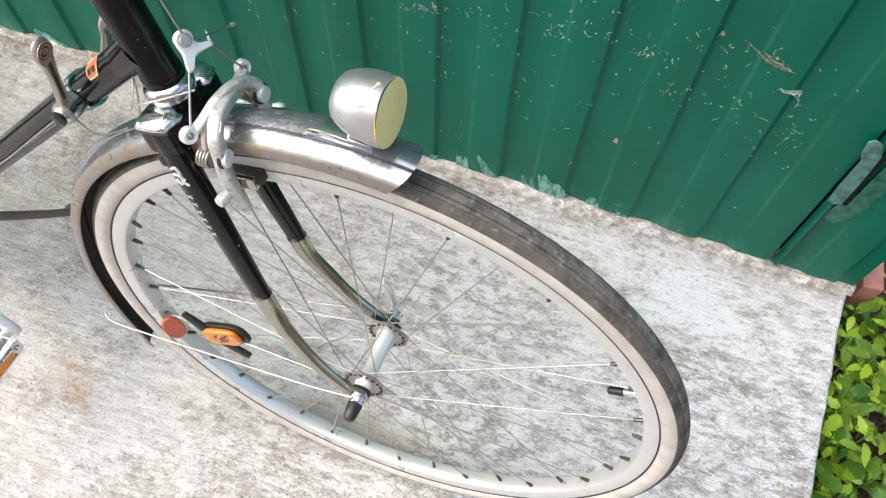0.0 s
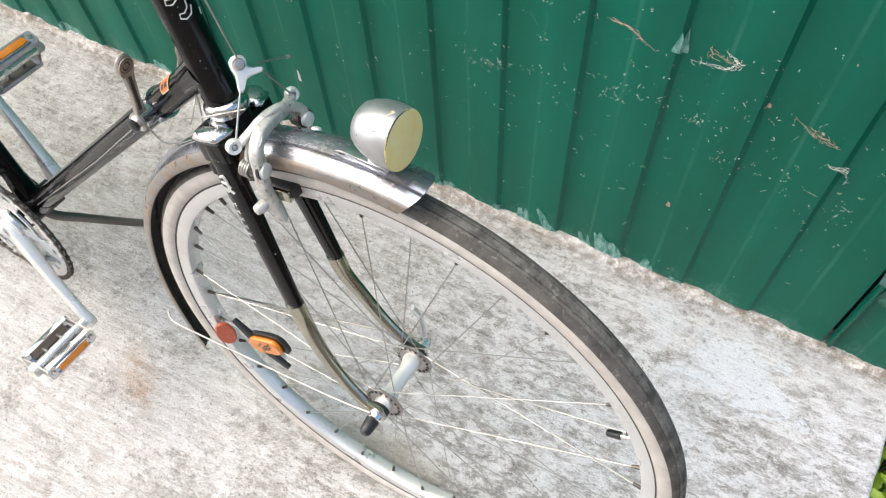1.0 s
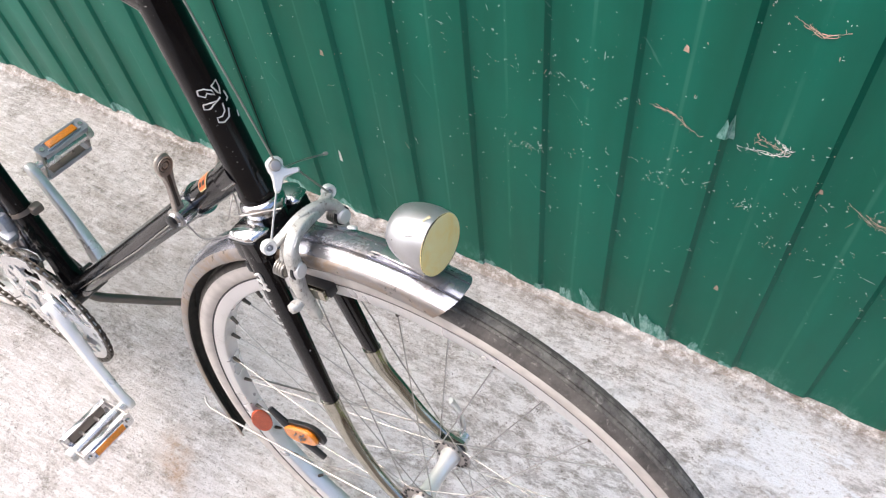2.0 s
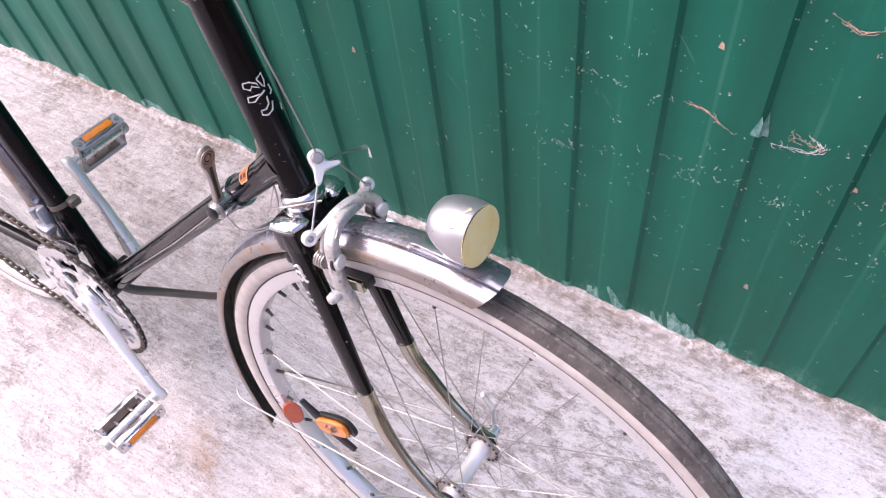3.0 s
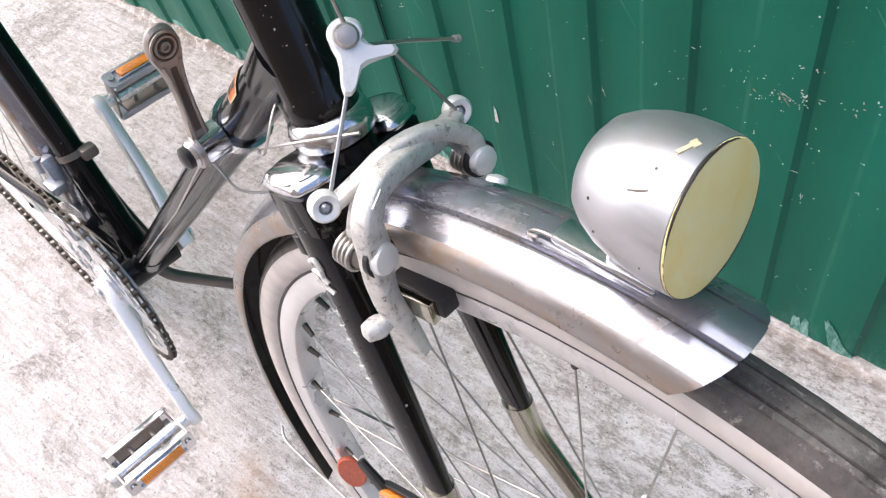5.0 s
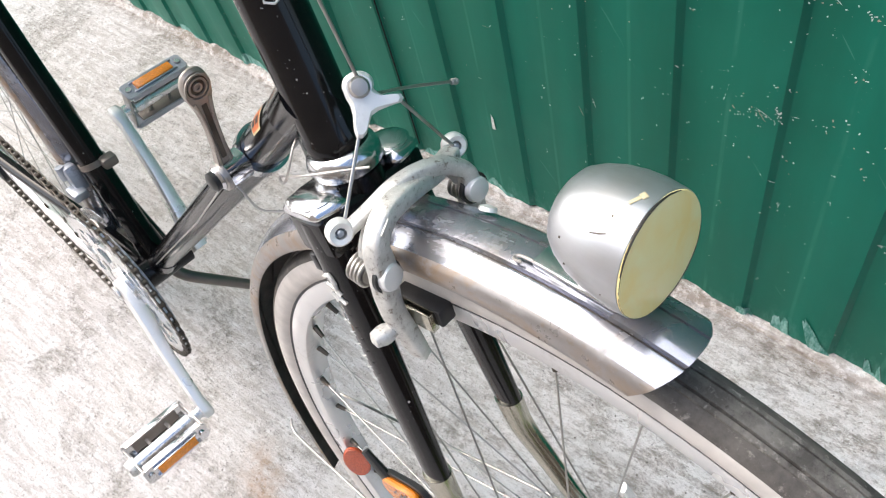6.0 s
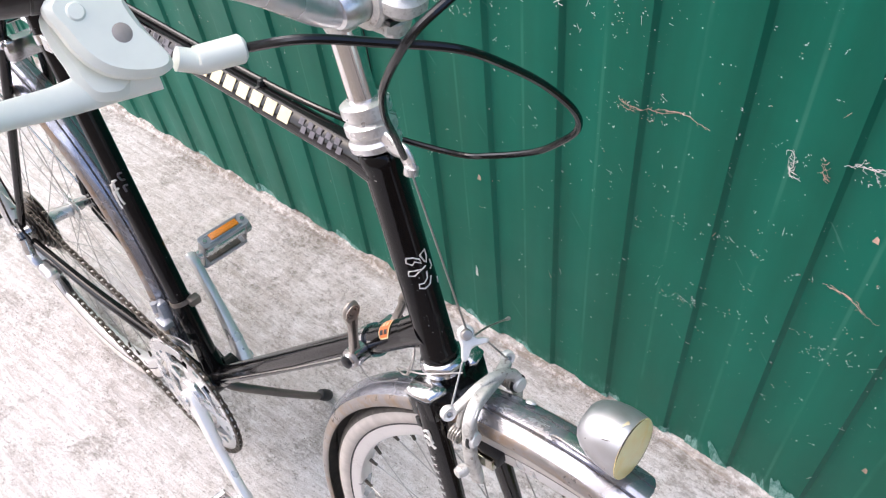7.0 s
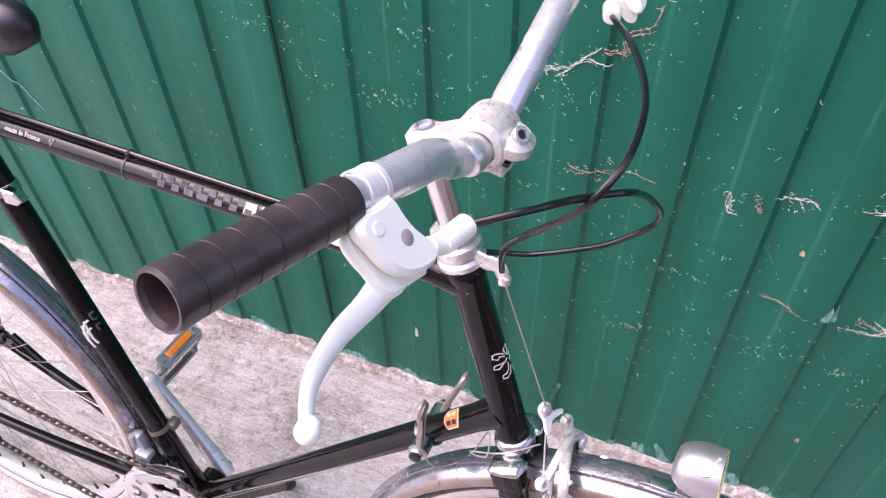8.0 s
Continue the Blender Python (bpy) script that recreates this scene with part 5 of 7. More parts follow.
# ---- headlamp
def build_headlamp():
    c = V((0.0120, -0.0005, 0.4078))
    ax = unit((0.985, -0.02, -0.03))
    prof = [(0.0, -0.0425), (0.0075, -0.0423), (0.0135, -0.0415), (0.0173, -0.0390), (0.0207, -0.0340), (0.0236, -0.0270), (0.0254, -0.019), (0.0262, -0.010), (0.0261, -0.004), (0.0259, -0.0006), (0.0256, -0.0004), (0.0254, -0.0012), (0.0251, -0.004), (0.0, -0.005)]
    FACE_Y, FACE_Z = 0.02, -0.17

    def cut(piece):
        v, f = piece
        v = V(v, float)
        h = (v - c) @ ax
        v[:, 0] += (FACE_Y * (v[:, 1] - c[1]) + FACE_Z * (v[:, 2] - c[2])) * np.clip((h + 0.022) / 0.02, 0, 1)
        return v, f
    lamp = bpart("headlamp", cut(lathe(prof, c, ax, 56)), LAMP_SHELL, None, "round brushed aluminium headlamp with yellowed cream lens", True, 30)
    lens = [(0.0253, -0.0045), (0.0256, -0.0002), (0.0253, 0.0003), (0.018, 0.0009), (0.009, 0.0012), (0.0, 0.0013)]
    bpart("lens", cut(lathe(lens, c, ax, 56)), LENS, lamp, "yellowed cream glass lens", True)
    side = unit(np.cross(ax, (0, 0, 1)))
    up = np.cross(side, ax)
    # screw slot near the rim, a scratch, a seam
    def skin(h, a):
        """A place on the shell: h behind the rim, a degrees from the top towards the near side."""
        r = np.interp(-h, [-q[1] for q in prof[9:0:-1]], [q[0] for q in prof[9:0:-1]])
        return c + ax * h + (up * math.cos(radians(a)) - side * -math.sin(radians(a))) * r, up * math.cos(radians(a)) + side * math.sin(radians(a))
    p, nn = skin(-0.0105, 8)
    slit = unit(0.5 * ax + 1.2 * np.cross(nn, ax))
    bpart("rim_slot", join(block(p, (0.0072, 0.0014, 0.0007), axes=[slit, np.cross(nn, slit), nn], bevel=0.2), block(p + slit * 0.0024, (0.0024, 0.0026, 0.0007), axes=[slit, np.cross(nn, slit), nn], bevel=0.2)), GOLD_TRANSFER, lamp, "yellowed slot in the lamp rim", True)
    bpart("scratch", sweep([skin(-0.0185, 50)[0], skin(-0.0150, 47)[0], skin(-0.0125, 44)[0]], [0.0003, 0.0005, 0.0003], 4), STEEL_DARK, lamp, "", True)
    bpart("seam", sweep([skin(-0.0075, 98)[0], skin(-0.0080, 122)[0]], 0.0003, 4), STEEL_DARK, lamp, "", True)
    for h, g in ((-0.0300, 72), (-0.0255, 96), (-0.014, 30)):
        q, nq = skin(h, g)
        bpart("dent", lathe([(0.0006, 0), (0.0004, 0.0003), (0.0, 0.0003)], q, nq, 8), STEEL_DARK, lamp, "", True)
    # dark gap between shell and glass, uneven where the glass is chipped
    rim_r = random.Random(3)
    gap = []
    for q in np.linspace(0, 2 * math.pi, 72, endpoint=False):
        r = 0.02530 + 0.00025 * math.sin(3 * q + 1) + 0.00010 * rim_r.uniform(-1, 1)
        gap.append(c + ax * 0.0001 + r * (math.cos(q) * up + math.sin(q) * side))
    bpart("rim_gap", cut(sweep(gap, [0.00032 + 0.00020 * math.sin(2 * q + 0.6) for q in np.linspace(0, 2 * math.pi, 72, endpoint=False)], 6, closed=True)), STEEL_DARK, lamp, "dark uneven gap round the glass", True)
    bpart("lamp_bracket", join(block(c + V((-0.022, 0, -0.030)), (0.022, 0.010, 0.022), bevel=0.2), block(c + V((-0.034, 0, -0.0400)), (0.044, 0.012, 0.004), bevel=0.3)), CHROME, lamp, "", True)


# ---- front brake (centre pull)
def build_brake(at_axle, steered, name, label, with_yoke=True):
    """at_axle: moves the brake built for the front fork to another place."""
    m = at_axle
    def put(piece):
        v, f = piece
        return v @ m[:3, :3].T + m[:3, 3], f
    plate_path = spline([(-0.124, -0.0345, 0.326), (-0.1265, -0.0345, 0.340), (-0.129, -0.027, 0.3515), (-0.1305, -0.014, 0.3570), (-0.131, 0.0, 0.3585), (-0.1305, 0.014, 0.3570), (-0.129, 0.027, 0.3515), (-0.1265, 0.0345, 0.340), (-0.124, 0.0345, 0.326)], 5)
    brake = bpart(name, put(strap(plate_path, 0.0040, 0.0020, (0.97, 0, 0.2))), ALLOY, None, label, steered)
    for s in (-1, 1):
        k = -s
        du = 0.0 if s < 0 else -0.0065
        low = [(-0.1085 + du, -0.0270 * k, 0.262), (-0.1090 + du, -0.0290 * k, 0.2715), (-0.1095 + du, -0.0325 * k, 0.2885), (-0.1105 + du, -0.0370 * k, 0.3080), (-0.1120 + du, -0.0375 * k, 0.3230), (-0.1138 + du, -0.0356 * k, 0.3380)]
        if s < 0:
            high = [(-0.1155, -0.0352, 0.3525), (-0.1175, -0.0305, 0.3600), (-0.1200, -0.0222, 0.3636), (-0.1222, -0.0100, 0.3636), (-0.1250, 0.0050, 0.3598), (-0.1275, 0.0185, 0.3553), (-0.1330, 0.0375, 0.3530)]
        else:
            high = [(-0.1200, 0.0345, 0.3480), (-0.1215, 0.0290, 0.3550), (-0.1240, 0.0190, 0.3622), (-0.1268, 0.0040, 0.3655), (-0.1290, -0.0100, 0.3648), (-0.1308, -0.0220, 0.3608), (-0.1335, -0.0365, 0.3560)]
        arm = spline(low + high, 5)
        w = np.interp(np.linspace(0, 1, len(arm)), [0, 0.06, 0.18, 0.30, 0.40, 0.55, 0.75, 0.90, 1.0], [0.0036, 0.0046, 0.0052, 0.0056, 0.0076, 0.0058, 0.0056, 0.0044, 0.0036])
        bpart("brake_arm", put(strap(arm, w * (1.0 if s < 0 else 0.75), 0.0050 if s < 0 else 0.0038, (0.962, 0.268 * k, 0.10))), ALLOY, brake, "dull cast alloy brake arm", steered, 50)
        if s < 0:
            label_at = V((-0.1178, -0.0300, 0.3630) if s < 0 else (-0.1243, 0.0300, 0.3605)) + 0.0049 * unit((0.962, 0.268 * k, 0.10))
            bpart("cast_panel", put(block(label_at, (0.0008, 0.0045, 0.009), axes=[unit((0.962, 0.268 * k, 0.10)), unit((0.1, -0.36 * k, 0.9)), unit(np.cross((0.962, 0.268 * k, 0.10), (0.1, -0.36 * k, 0.9)))], bevel=0.3)), ALLOY, brake, "", steered)
        e = V((-0.1350, -0.0405, 0.3570) if s > 0 else (-0.1365, 0.0430, 0.3520))
        bpart("cable_eye", put(join(lathe([(0.0030, -0.0035), (0.0056, -0.0040), (0.0070, -0.002), (0.0070, 0.002), (0.0056, 0.0040), (0.0030, 0.0035)], e, unit((0.85, -0.35, 0.40)), 24, closed=True), lathe([(0.0044, -0.003), (0.0044, -0.001)], e, unit((0.85, -0.35, 0.40)), 14))), ALLOY_PALE, brake, "", steered)
        bpart("anchor_stud", put(lathe([(0.0021, -0.002), (0.0021, 0.0030), (0.0012, 0.0040)], e, unit((0.85, -0.35, 0.40)), 12)), STEEL_GREY, brake, "", steered)
        b = V((-0.1090 + du, 0.0356 * s, 0.3375))
        bpart("pivot_bolt", put(lathe([(0.0050, -0.004), (0.0072, -0.003), (0.0074, 0.0010), (0.0066, 0.0026), (0.0035, 0.0034), (0.0, 0.0035)], b, (1, 0.1 * k, 0.2), 14)), ALLOY_PALE, brake, "flat pale pivot cap", steered)
        bpart("pivot_gap", put(lathe([(0.0070, -0.0036), (0.0090, -0.0036), (0.0090, -0.0012), (0.0070, -0.0012)], b, (1, 0.1 * k, 0.2), 24, closed=True)), PLASTIC_BLACK, brake, "", steered)
        coils = []
        for k in range(4):
            q = np.linspace(0, 2 * math.pi, 18, endpoint=False)
            coils.append(sweep([(-0.1225 - 0.0026 * k, 0.0375 * s + 0.0078 * math.cos(t), 0.333 + 0.0078 * math.sin(t)) for t in q], 0.0011, 6, closed=True))
        bpart("return_spring", put(join(*coils, sweep([(-0.121, 0.0375 * s, 0.333), (-0.132, 0.0375 * s, 0.333)], 0.0062, 14))), STEEL_WIRE, brake, "", steered)
        bpart("pad_nut", put(lathe([(0.0015, 0.009), (0.0045, 0.0078), (0.0058, 0.003), (0.0058, 0.0), (0.0036, -0.006)], (-0.114 + du, 0.0425 * s, 0.2935), (-0.25, s, 0), 18)), ALLOY, brake, "", steered)
        pitch = [unit((1, 0, 0.24)), (0, 1, 0), unit((-0.24, 0, 1))]
        bpart("brake_block", put(block((-0.108 + du, 0.0188 * s, 0.3000), (0.036, 0.0105, 0.0110), axes=pitch, bevel=0.12)), RUBBER, brake, "black rubber brake block", steered)
        bpart("block_holder", put(join(block((-0.110 + du, 0.0262 * s, 0.2985), (0.034, 0.0050, 0.0120), axes=pitch, bevel=0.15), sweep([(-0.113 + du, 0.026 * s, 0.2990), (-0.113 + du, 0.042 * s, 0.2940)], 0.0038, 10))), CHROME_DULL, brake, "", steered)
    if with_yoke:
        y = V((-0.153, 0.002, 0.405))
        out = [(0.0098 * math.cos(radians(q)), 0.0060 + 0.0098 * math.sin(radians(q))) for q in range(195, -31, -15)]
        out += [(0.0105, -0.003), (0.0140, -0.0060), (0.0200, -0.0068), (0.0238, -0.0078), (0.0248, -0.0112), (0.0225, -0.0138), (0.0150, -0.0142), (0.0080, -0.0150), (0.0030, -0.0172), (0.0, -0.0225), (-0.0030, -0.0285), (-0.0060, -0.0310), (-0.0095, -0.0300), (-0.0098, -0.0240), (-0.0080, -0.0140), (-0.0078, -0.0070), (-0.0092, -0.001)]
        out = out[::-1]
        n = unit((0.70, -0.40, 0.60))
        a = unit(np.cross((0, 0, 1), n))
        b = np.cross(n, a)
        out = [(0.78 * p, 0.66 * q) for p, q in out]
        bpart("cable_yoke", plate(out, 0.0048, y + 0.002 * n, a, b, 0.40), ALLOY_PALE, brake, "pale alloy cable yoke", steered)
        bpart("yoke_bolt", lathe([(0.0052, 0), (0.0052, 0.002), (0.0040, 0.0040), (0.001, 0.0045)], y + 0.004 * n + 0.0028 * b, n, 20), LEVER_STEEL, brake, "", steered)
        p1, p2 = y - 0.0064 * a - 0.020 * b, V((-0.1345, -0.0385, 0.357))
        bpart("straddle_wire", sweep([p1, p2], 0.0009, 6), STEEL_WIRE, brake, "thin steel straddle wire", steered)
        bpart("straddle_wire", sweep([y + 0.0176 * a - 0.008 * b, V((-0.1325, 0.0385, 0.357))], 0.0009, 6), STEEL_WIRE, brake, "", steered)
        tail = spline([y + 0.006 * a - 0.002 * b, (-0.1545, 0.034, 0.388), (-0.1555, 0.064, 0.372)], 6)
        bpart("cable_tail", join(sweep(tail, 0.0009, 6), lathe([(0.0012, 0), (0.0019, 0.001), (0.0014, 0.003), (0.0020, 0.004), (0.0014, 0.006)], tail[-1], tail[-1] - tail[-2], 10)), STEEL_WIRE, brake, "", steered)
    return brake


# ---- handlebar, stem, levers, cables
def build_cockpit():
    quill_top = on_head(0.672)
    bar_c = V((-0.2315, 0, 0.690))
    stem = bpart("stem", sweep([on_head(0.575), quill_top], 0.0112, 24), BRIGHT_CHROME, None, "chromed quill stem with cast alloy clamp")
    # cast extension: a tongue over the quill that widens into the clamp
    fw, dn = unit((0.985, 0, -0.17)), unit((-0.17, 0, -0.985))
    tongue = [(-0.0190, 0.0), (-0.0175, -0.0065), (-0.0120, -0.0112), (-0.0040, -0.0125), (0.0100, -0.0122), (0.0250, -0.0150), (0.0360, -0.0185), (0.0480, -0.0190), (0.0480, 0.0190), (0.0360, 0.0185), (0.0250, 0.0150), (0.0100, 0.0122), (-0.0040, 0.0125), (-0.0120, 0.0112), (-0.0175, 0.0065)]
    lie = unit((0.96, 0, 0.28))
    bpart("extension", join(plate(rounded(tongue, 3), 0.017, quill_top + V((0.002, 0, 0.0035)), lie, (0, 1, 0), 0.32), lathe([(0.0116, -0.026), (0.0135, -0.020), (0.0150, -0.006), (0.0140, 0.002)], quill_top, STEER, 28)), ALLOY, stem, "cast alloy stem extension", angle=40)
    bpart("expander_recess", lathe([(0.0078, -0.001), (0.0078, 0.0012), (0.0062, 0.0018), (0.0050, -0.001), (0.0, -0.001)], quill_top + V((-0.0025, 0, 0.0118)), unit((-0.28, 0, 0.96)), 24), STEEL_GREY, stem)
    # forged head: a rounded barrel about the bar with two lugs reaching forward
    drum = [(0.0142, -0.0200), (0.0190, -0.0192), (0.0212, -0.0165), (0.0222, -0.0090), (0.0225, 0.0), (0.0222, 0.0090), (0.0212, 0.0165), (0.0190, 0.0192), (0.0142, 0.0200)]
    lug = [(-0.018, -0.0185), (0.002, -0.0190), (0.016, -0.0178), (0.0265, -0.0140), (0.0320, -0.0060), (0.0320, 0.0060), (0.0265, 0.0140), (0.016, 0.0178), (0.002, 0.0190), (-0.018, 0.0185)]
    bpart("bar_clamp", join(lathe(drum, bar_c, (0, 1, 0), 40, closed=True), plate(rounded(lug, 4), 0.019, bar_c + fw * 0.003 - dn * 0.0040, fw, (0, 1, 0), 0.30)), ALLOY, stem, "pale cast alloy bar clamp", angle=30)
    bpart("lower_lug", plate([(0.80 * p - 0.002, 0.86 * q) for p, q in lug], 0.012, bar_c + fw * 0.001 + dn * 0.0150, fw, (0, 1, 0), 0.25), ALLOY, stem)
    bpart("clamp_slit", block(bar_c + fw * 0.0130 + dn * 0.0068, (0.024, 0.0300, 0.0034), axes=[fw, (0, 1, 0), dn], bevel=0), PLASTIC_BLACK, stem)
    bpart("slot_tongue", block(bar_c + fw * 0.0165 + dn * 0.0205, (0.012, 0.016, 0.010), axes=[fw, (0, 1, 0), dn], bevel=0.25), ALLOY, stem)
    face = unit((0.62, -0.30, 0.72))
    bpart("clamp_bolt", lathe([(0.0070, -0.006), (0.0070, 0.0012), (0.0060, 0.0020), (0.0038, 0.0020), (0.0034, -0.001), (0.0, -0.001)], V((-0.2040, -0.0057, 0.7016)), face, 22), ALLOY_BRIGHT, stem)
    bpart("bolt_socket", lathe([(0.0034, 0.0), (0.0030, 0.0006), (0.0, 0.0006)], V((-0.2040, -0.0057, 0.7016)), face, 6), PLASTIC_BLACK, stem)
    right = [V(p) for p in [(-0.2315, -0.010, 0.690), (-0.2350, -0.026, 0.6878), (-0.2378, -0.045, 0.6935), (-0.2345, -0.065, 0.7075), (-0.2297, -0.085, 0.7225), (-0.2255, -0.105, 0.7365), (-0.2237, -0.125, 0.747), (-0.2241, -0.145, 0.7539), (-0.2270, -0.165, 0.7593), (-0.2311, -0.185, 0.7639), (-0.2400, -0.240, 0.774), (-0.2435, -0.262, 0.777)]]
    left = [V(p) for p in [(-0.2315, 0.022, 0.690), (-0.2295, 0.045, 0.7035), (-0.2270, 0.070, 0.716), (-0.2245, 0.120, 0.739), (-0.2210, 0.155, 0.752), (-0.2080, 0.190, 0.7655), (-0.2160, 0.240, 0.774), (-0.2195, 0.262, 0.777)]]
    path = spline(list(reversed(right)) + left, 10)
    rad = np.interp(np.abs(path[:, 1]), [0.035, 0.060, 0.110, 0.150, 0.185], [0.0128, 0.0126, 0.0126, 0.0122, 0.0112])
    bar = bpart("handlebar", sweep(path, rad, 24), BAR_ALLOY, None, "bright alloy upright handlebar")
    # swollen middle of the bar, its rounded ends standing out of the clamp
    dome = [(0.0118, -0.0385), (0.0127, -0.0365), (0.0137, -0.0325), (0.0140, -0.0270), (0.0140, 0.0270), (0.0137, 0.0325), (0.0127, 0.0365), (0.0118, 0.0385)]
    bpart("center_sleeve", lathe(dome, (-0.2318, 0, 0.6898), unit((0.03, 1, 0.02)), 36), ALLOY_BRIGHT, bar, "bright ferrule at the middle of the bar", angle=50)
    for s in (-1, 1):
        inner = V((-0.2320 + (0.023 if s > 0 else 0), 0.198 * s, 0.7665))
        outer = V((-0.2535 + (0.024 if s > 0 else 0), 0.3075 * s, 0.7845))
        d = unit(outer - inner)
        L = np.linalg.norm(outer - inner)
        prof = [(0.0118, 0.0), (0.0136, 0.0006), (0.0142, 0.0035)]
        for k in range(1, 8):
            h, r = L * k / 8, 0.0142 + 0.0006 * k / 8
            prof += [(r, h - 0.0007), (r - 0.0006, h - 0.0004), (r - 0.0006, h + 0.0004), (r, h + 0.0007)]
        prof += [(0.0148, L - 0.010), (0.0152, L - 0.004), (0.0150, L - 0.0018), (0.0143, L), (0.0128, L - 0.0002), (0.0119, L - 0.003), (0.0112, L - 0.018), (0.0, L - 0.019)]
        bpart("grip", lathe(prof, inner, d, 48), GRIP_RUBBER, bar, "worn black rubber grip", angle=14)
        build_lever(bar, s)


def build_lever(bar, s):
    o = 0.024 if s > 0 else 0.0
    c = V((-0.2335 + o, 0.184 * s, 0.7635))
    d = unit(V((-0.2310, 0.190 * s, 0.7655)) - V((-0.2465, 0.155 * s, 0.749)))
    cb, d = (V((-0.2309, -0.184, 0.7637)), unit((-0.20, -0.95, 0.22))) if s < 0 else (c, d)
    lever = bpart("brake_lever", join(lathe([(0.0114, -0.0055), (0.0123, -0.0052), (0.0123, 0.0052), (0.0114, 0.0055)], cb, d, 28, closed=True), lathe([(0.0112, -0.0016), (0.0128, -0.0016), (0.0128, 0.0016), (0.0112, 0.0016)], cb - d * 0.0085, d, 28, closed=True)), ALLOY_PALE, None, "greenish white brake lever")
    # hooded body hanging ahead of and below the bar
    f = unit(V((0.60, 0, -0.80)))
    a = V((0, s, 0))
    body = [(0.0075, 0.0110), (0.0060, 0.0190), (0.0076, 0.0265), (0.0120, 0.0292), (0.0205, 0.0280), (0.0325, 0.0262), (0.0430, 0.0208), (0.0500, 0.0118), (0.0545, -0.0010), (0.0540, -0.0095), (0.0480, -0.0112), (0.0345, -0.0072), (0.0210, -0.0056), (0.0100, -0.0046), (0.0085, 0.0030)]
    body = body[::-1]
    body = body if s < 0 else body[::-1]
    n = V((0.80, 0, 0.60))
    bpart("lever_body", plate(rounded(body, 3), 0.0110, c + n * 0.0095, f, a, 0.30), LEVER_WHITE, lever, "white lever body", angle=28)
    root = [(0.0115, 0.0285), (0.0240, 0.0305), (0.0330, 0.0300), (0.0400, 0.0300), (0.0460, 0.0290), (0.0520, 0.0260), (0.0550, 0.0200), (0.0560, 0.0120), (0.0505, 0.0030), (0.0440, -0.0060), (0.0200, -0.0020), (0.0070, 0.0180)]
    root = root[::-1] if s < 0 else root
    bpart("blade_root", plate(rounded(root, 3), 0.0085, c - n * 0.0012, f, a, 0.40), LEVER_WHITE, lever, angle=28)
    bpart("pivot_pin", lathe([(0.0048, 0.0), (0.0048, 0.0149), (0.0040, 0.0153), (0.0, 0.0153)], c + f * 0.0318 + a * 0.0045, n, 24), PIN_TAN, lever)
    bpart("clamp_screw", lathe([(0.0042, 0.0), (0.0042, 0.0152), (0.0034, 0.0158), (0.0, 0.0158)], c + f * 0.0165 + a * 0.0180, n, 20), LEVER_WHITE, lever)
    bl = spline([(-0.2030 + o, 0.178 * s, 0.7245), (-0.2085 + o, 0.196 * s, 0.7230), (-0.2090 + o, 0.222 * s, 0.7245), (-0.2090 + o, 0.250 * s, 0.7295), (-0.2035 + o, 0.280 * s, 0.7350), (-0.1965 + o, 0.296 * s, 0.7365), (-0.1915 + o, 0.3035 * s, 0.7365)], 7)
    w = np.interp(np.linspace(0, 1, len(bl)), [0, 0.15, 0.35, 0.6, 0.80, 0.92, 1.0], [0.0110, 0.0100, 0.0072, 0.0055, 0.0046, 0.0046, 0.0050])
    bpart("blade", sweep(bl, w, 18, flat=0.58, up=f), LEVER_WHITE, lever, "white lever blade with ball end")
    ball = [(0.0056 * math.sin(q) * (1 - 0.12 * math.cos(q)), -0.0068 * math.cos(q)) for q in np.linspace(0.02, math.pi - 0.02, 17)]
    bpart("ball_end", lathe(ball, (-0.1900 + o, 0.3050 * s, 0.7362), (0.1, s, 0.1), 28), LEVER_WHITE, lever, "", angle=80)
    b0, b1 = (V((-0.196, -0.160, 0.7225)), V((-0.1905, -0.137, 0.7215))) if s < 0 else (V((-0.191, 0.163, 0.7325)), V((-0.1855, 0.146, 0.732)))
    bpart("cable_barrel", sweep([V((-0.199 + o * 0.5, 0.168 * s, 0.726)), b0, b0 + 0.001 * unit(b1 - b0), b1, b1 + 0.002 * unit(b1 - b0)], [0.0060, 0.0060, 0.0072, 0.0074, 0.0054], 20), LEVER_WHITE, lever, "white plastic cable barrel")


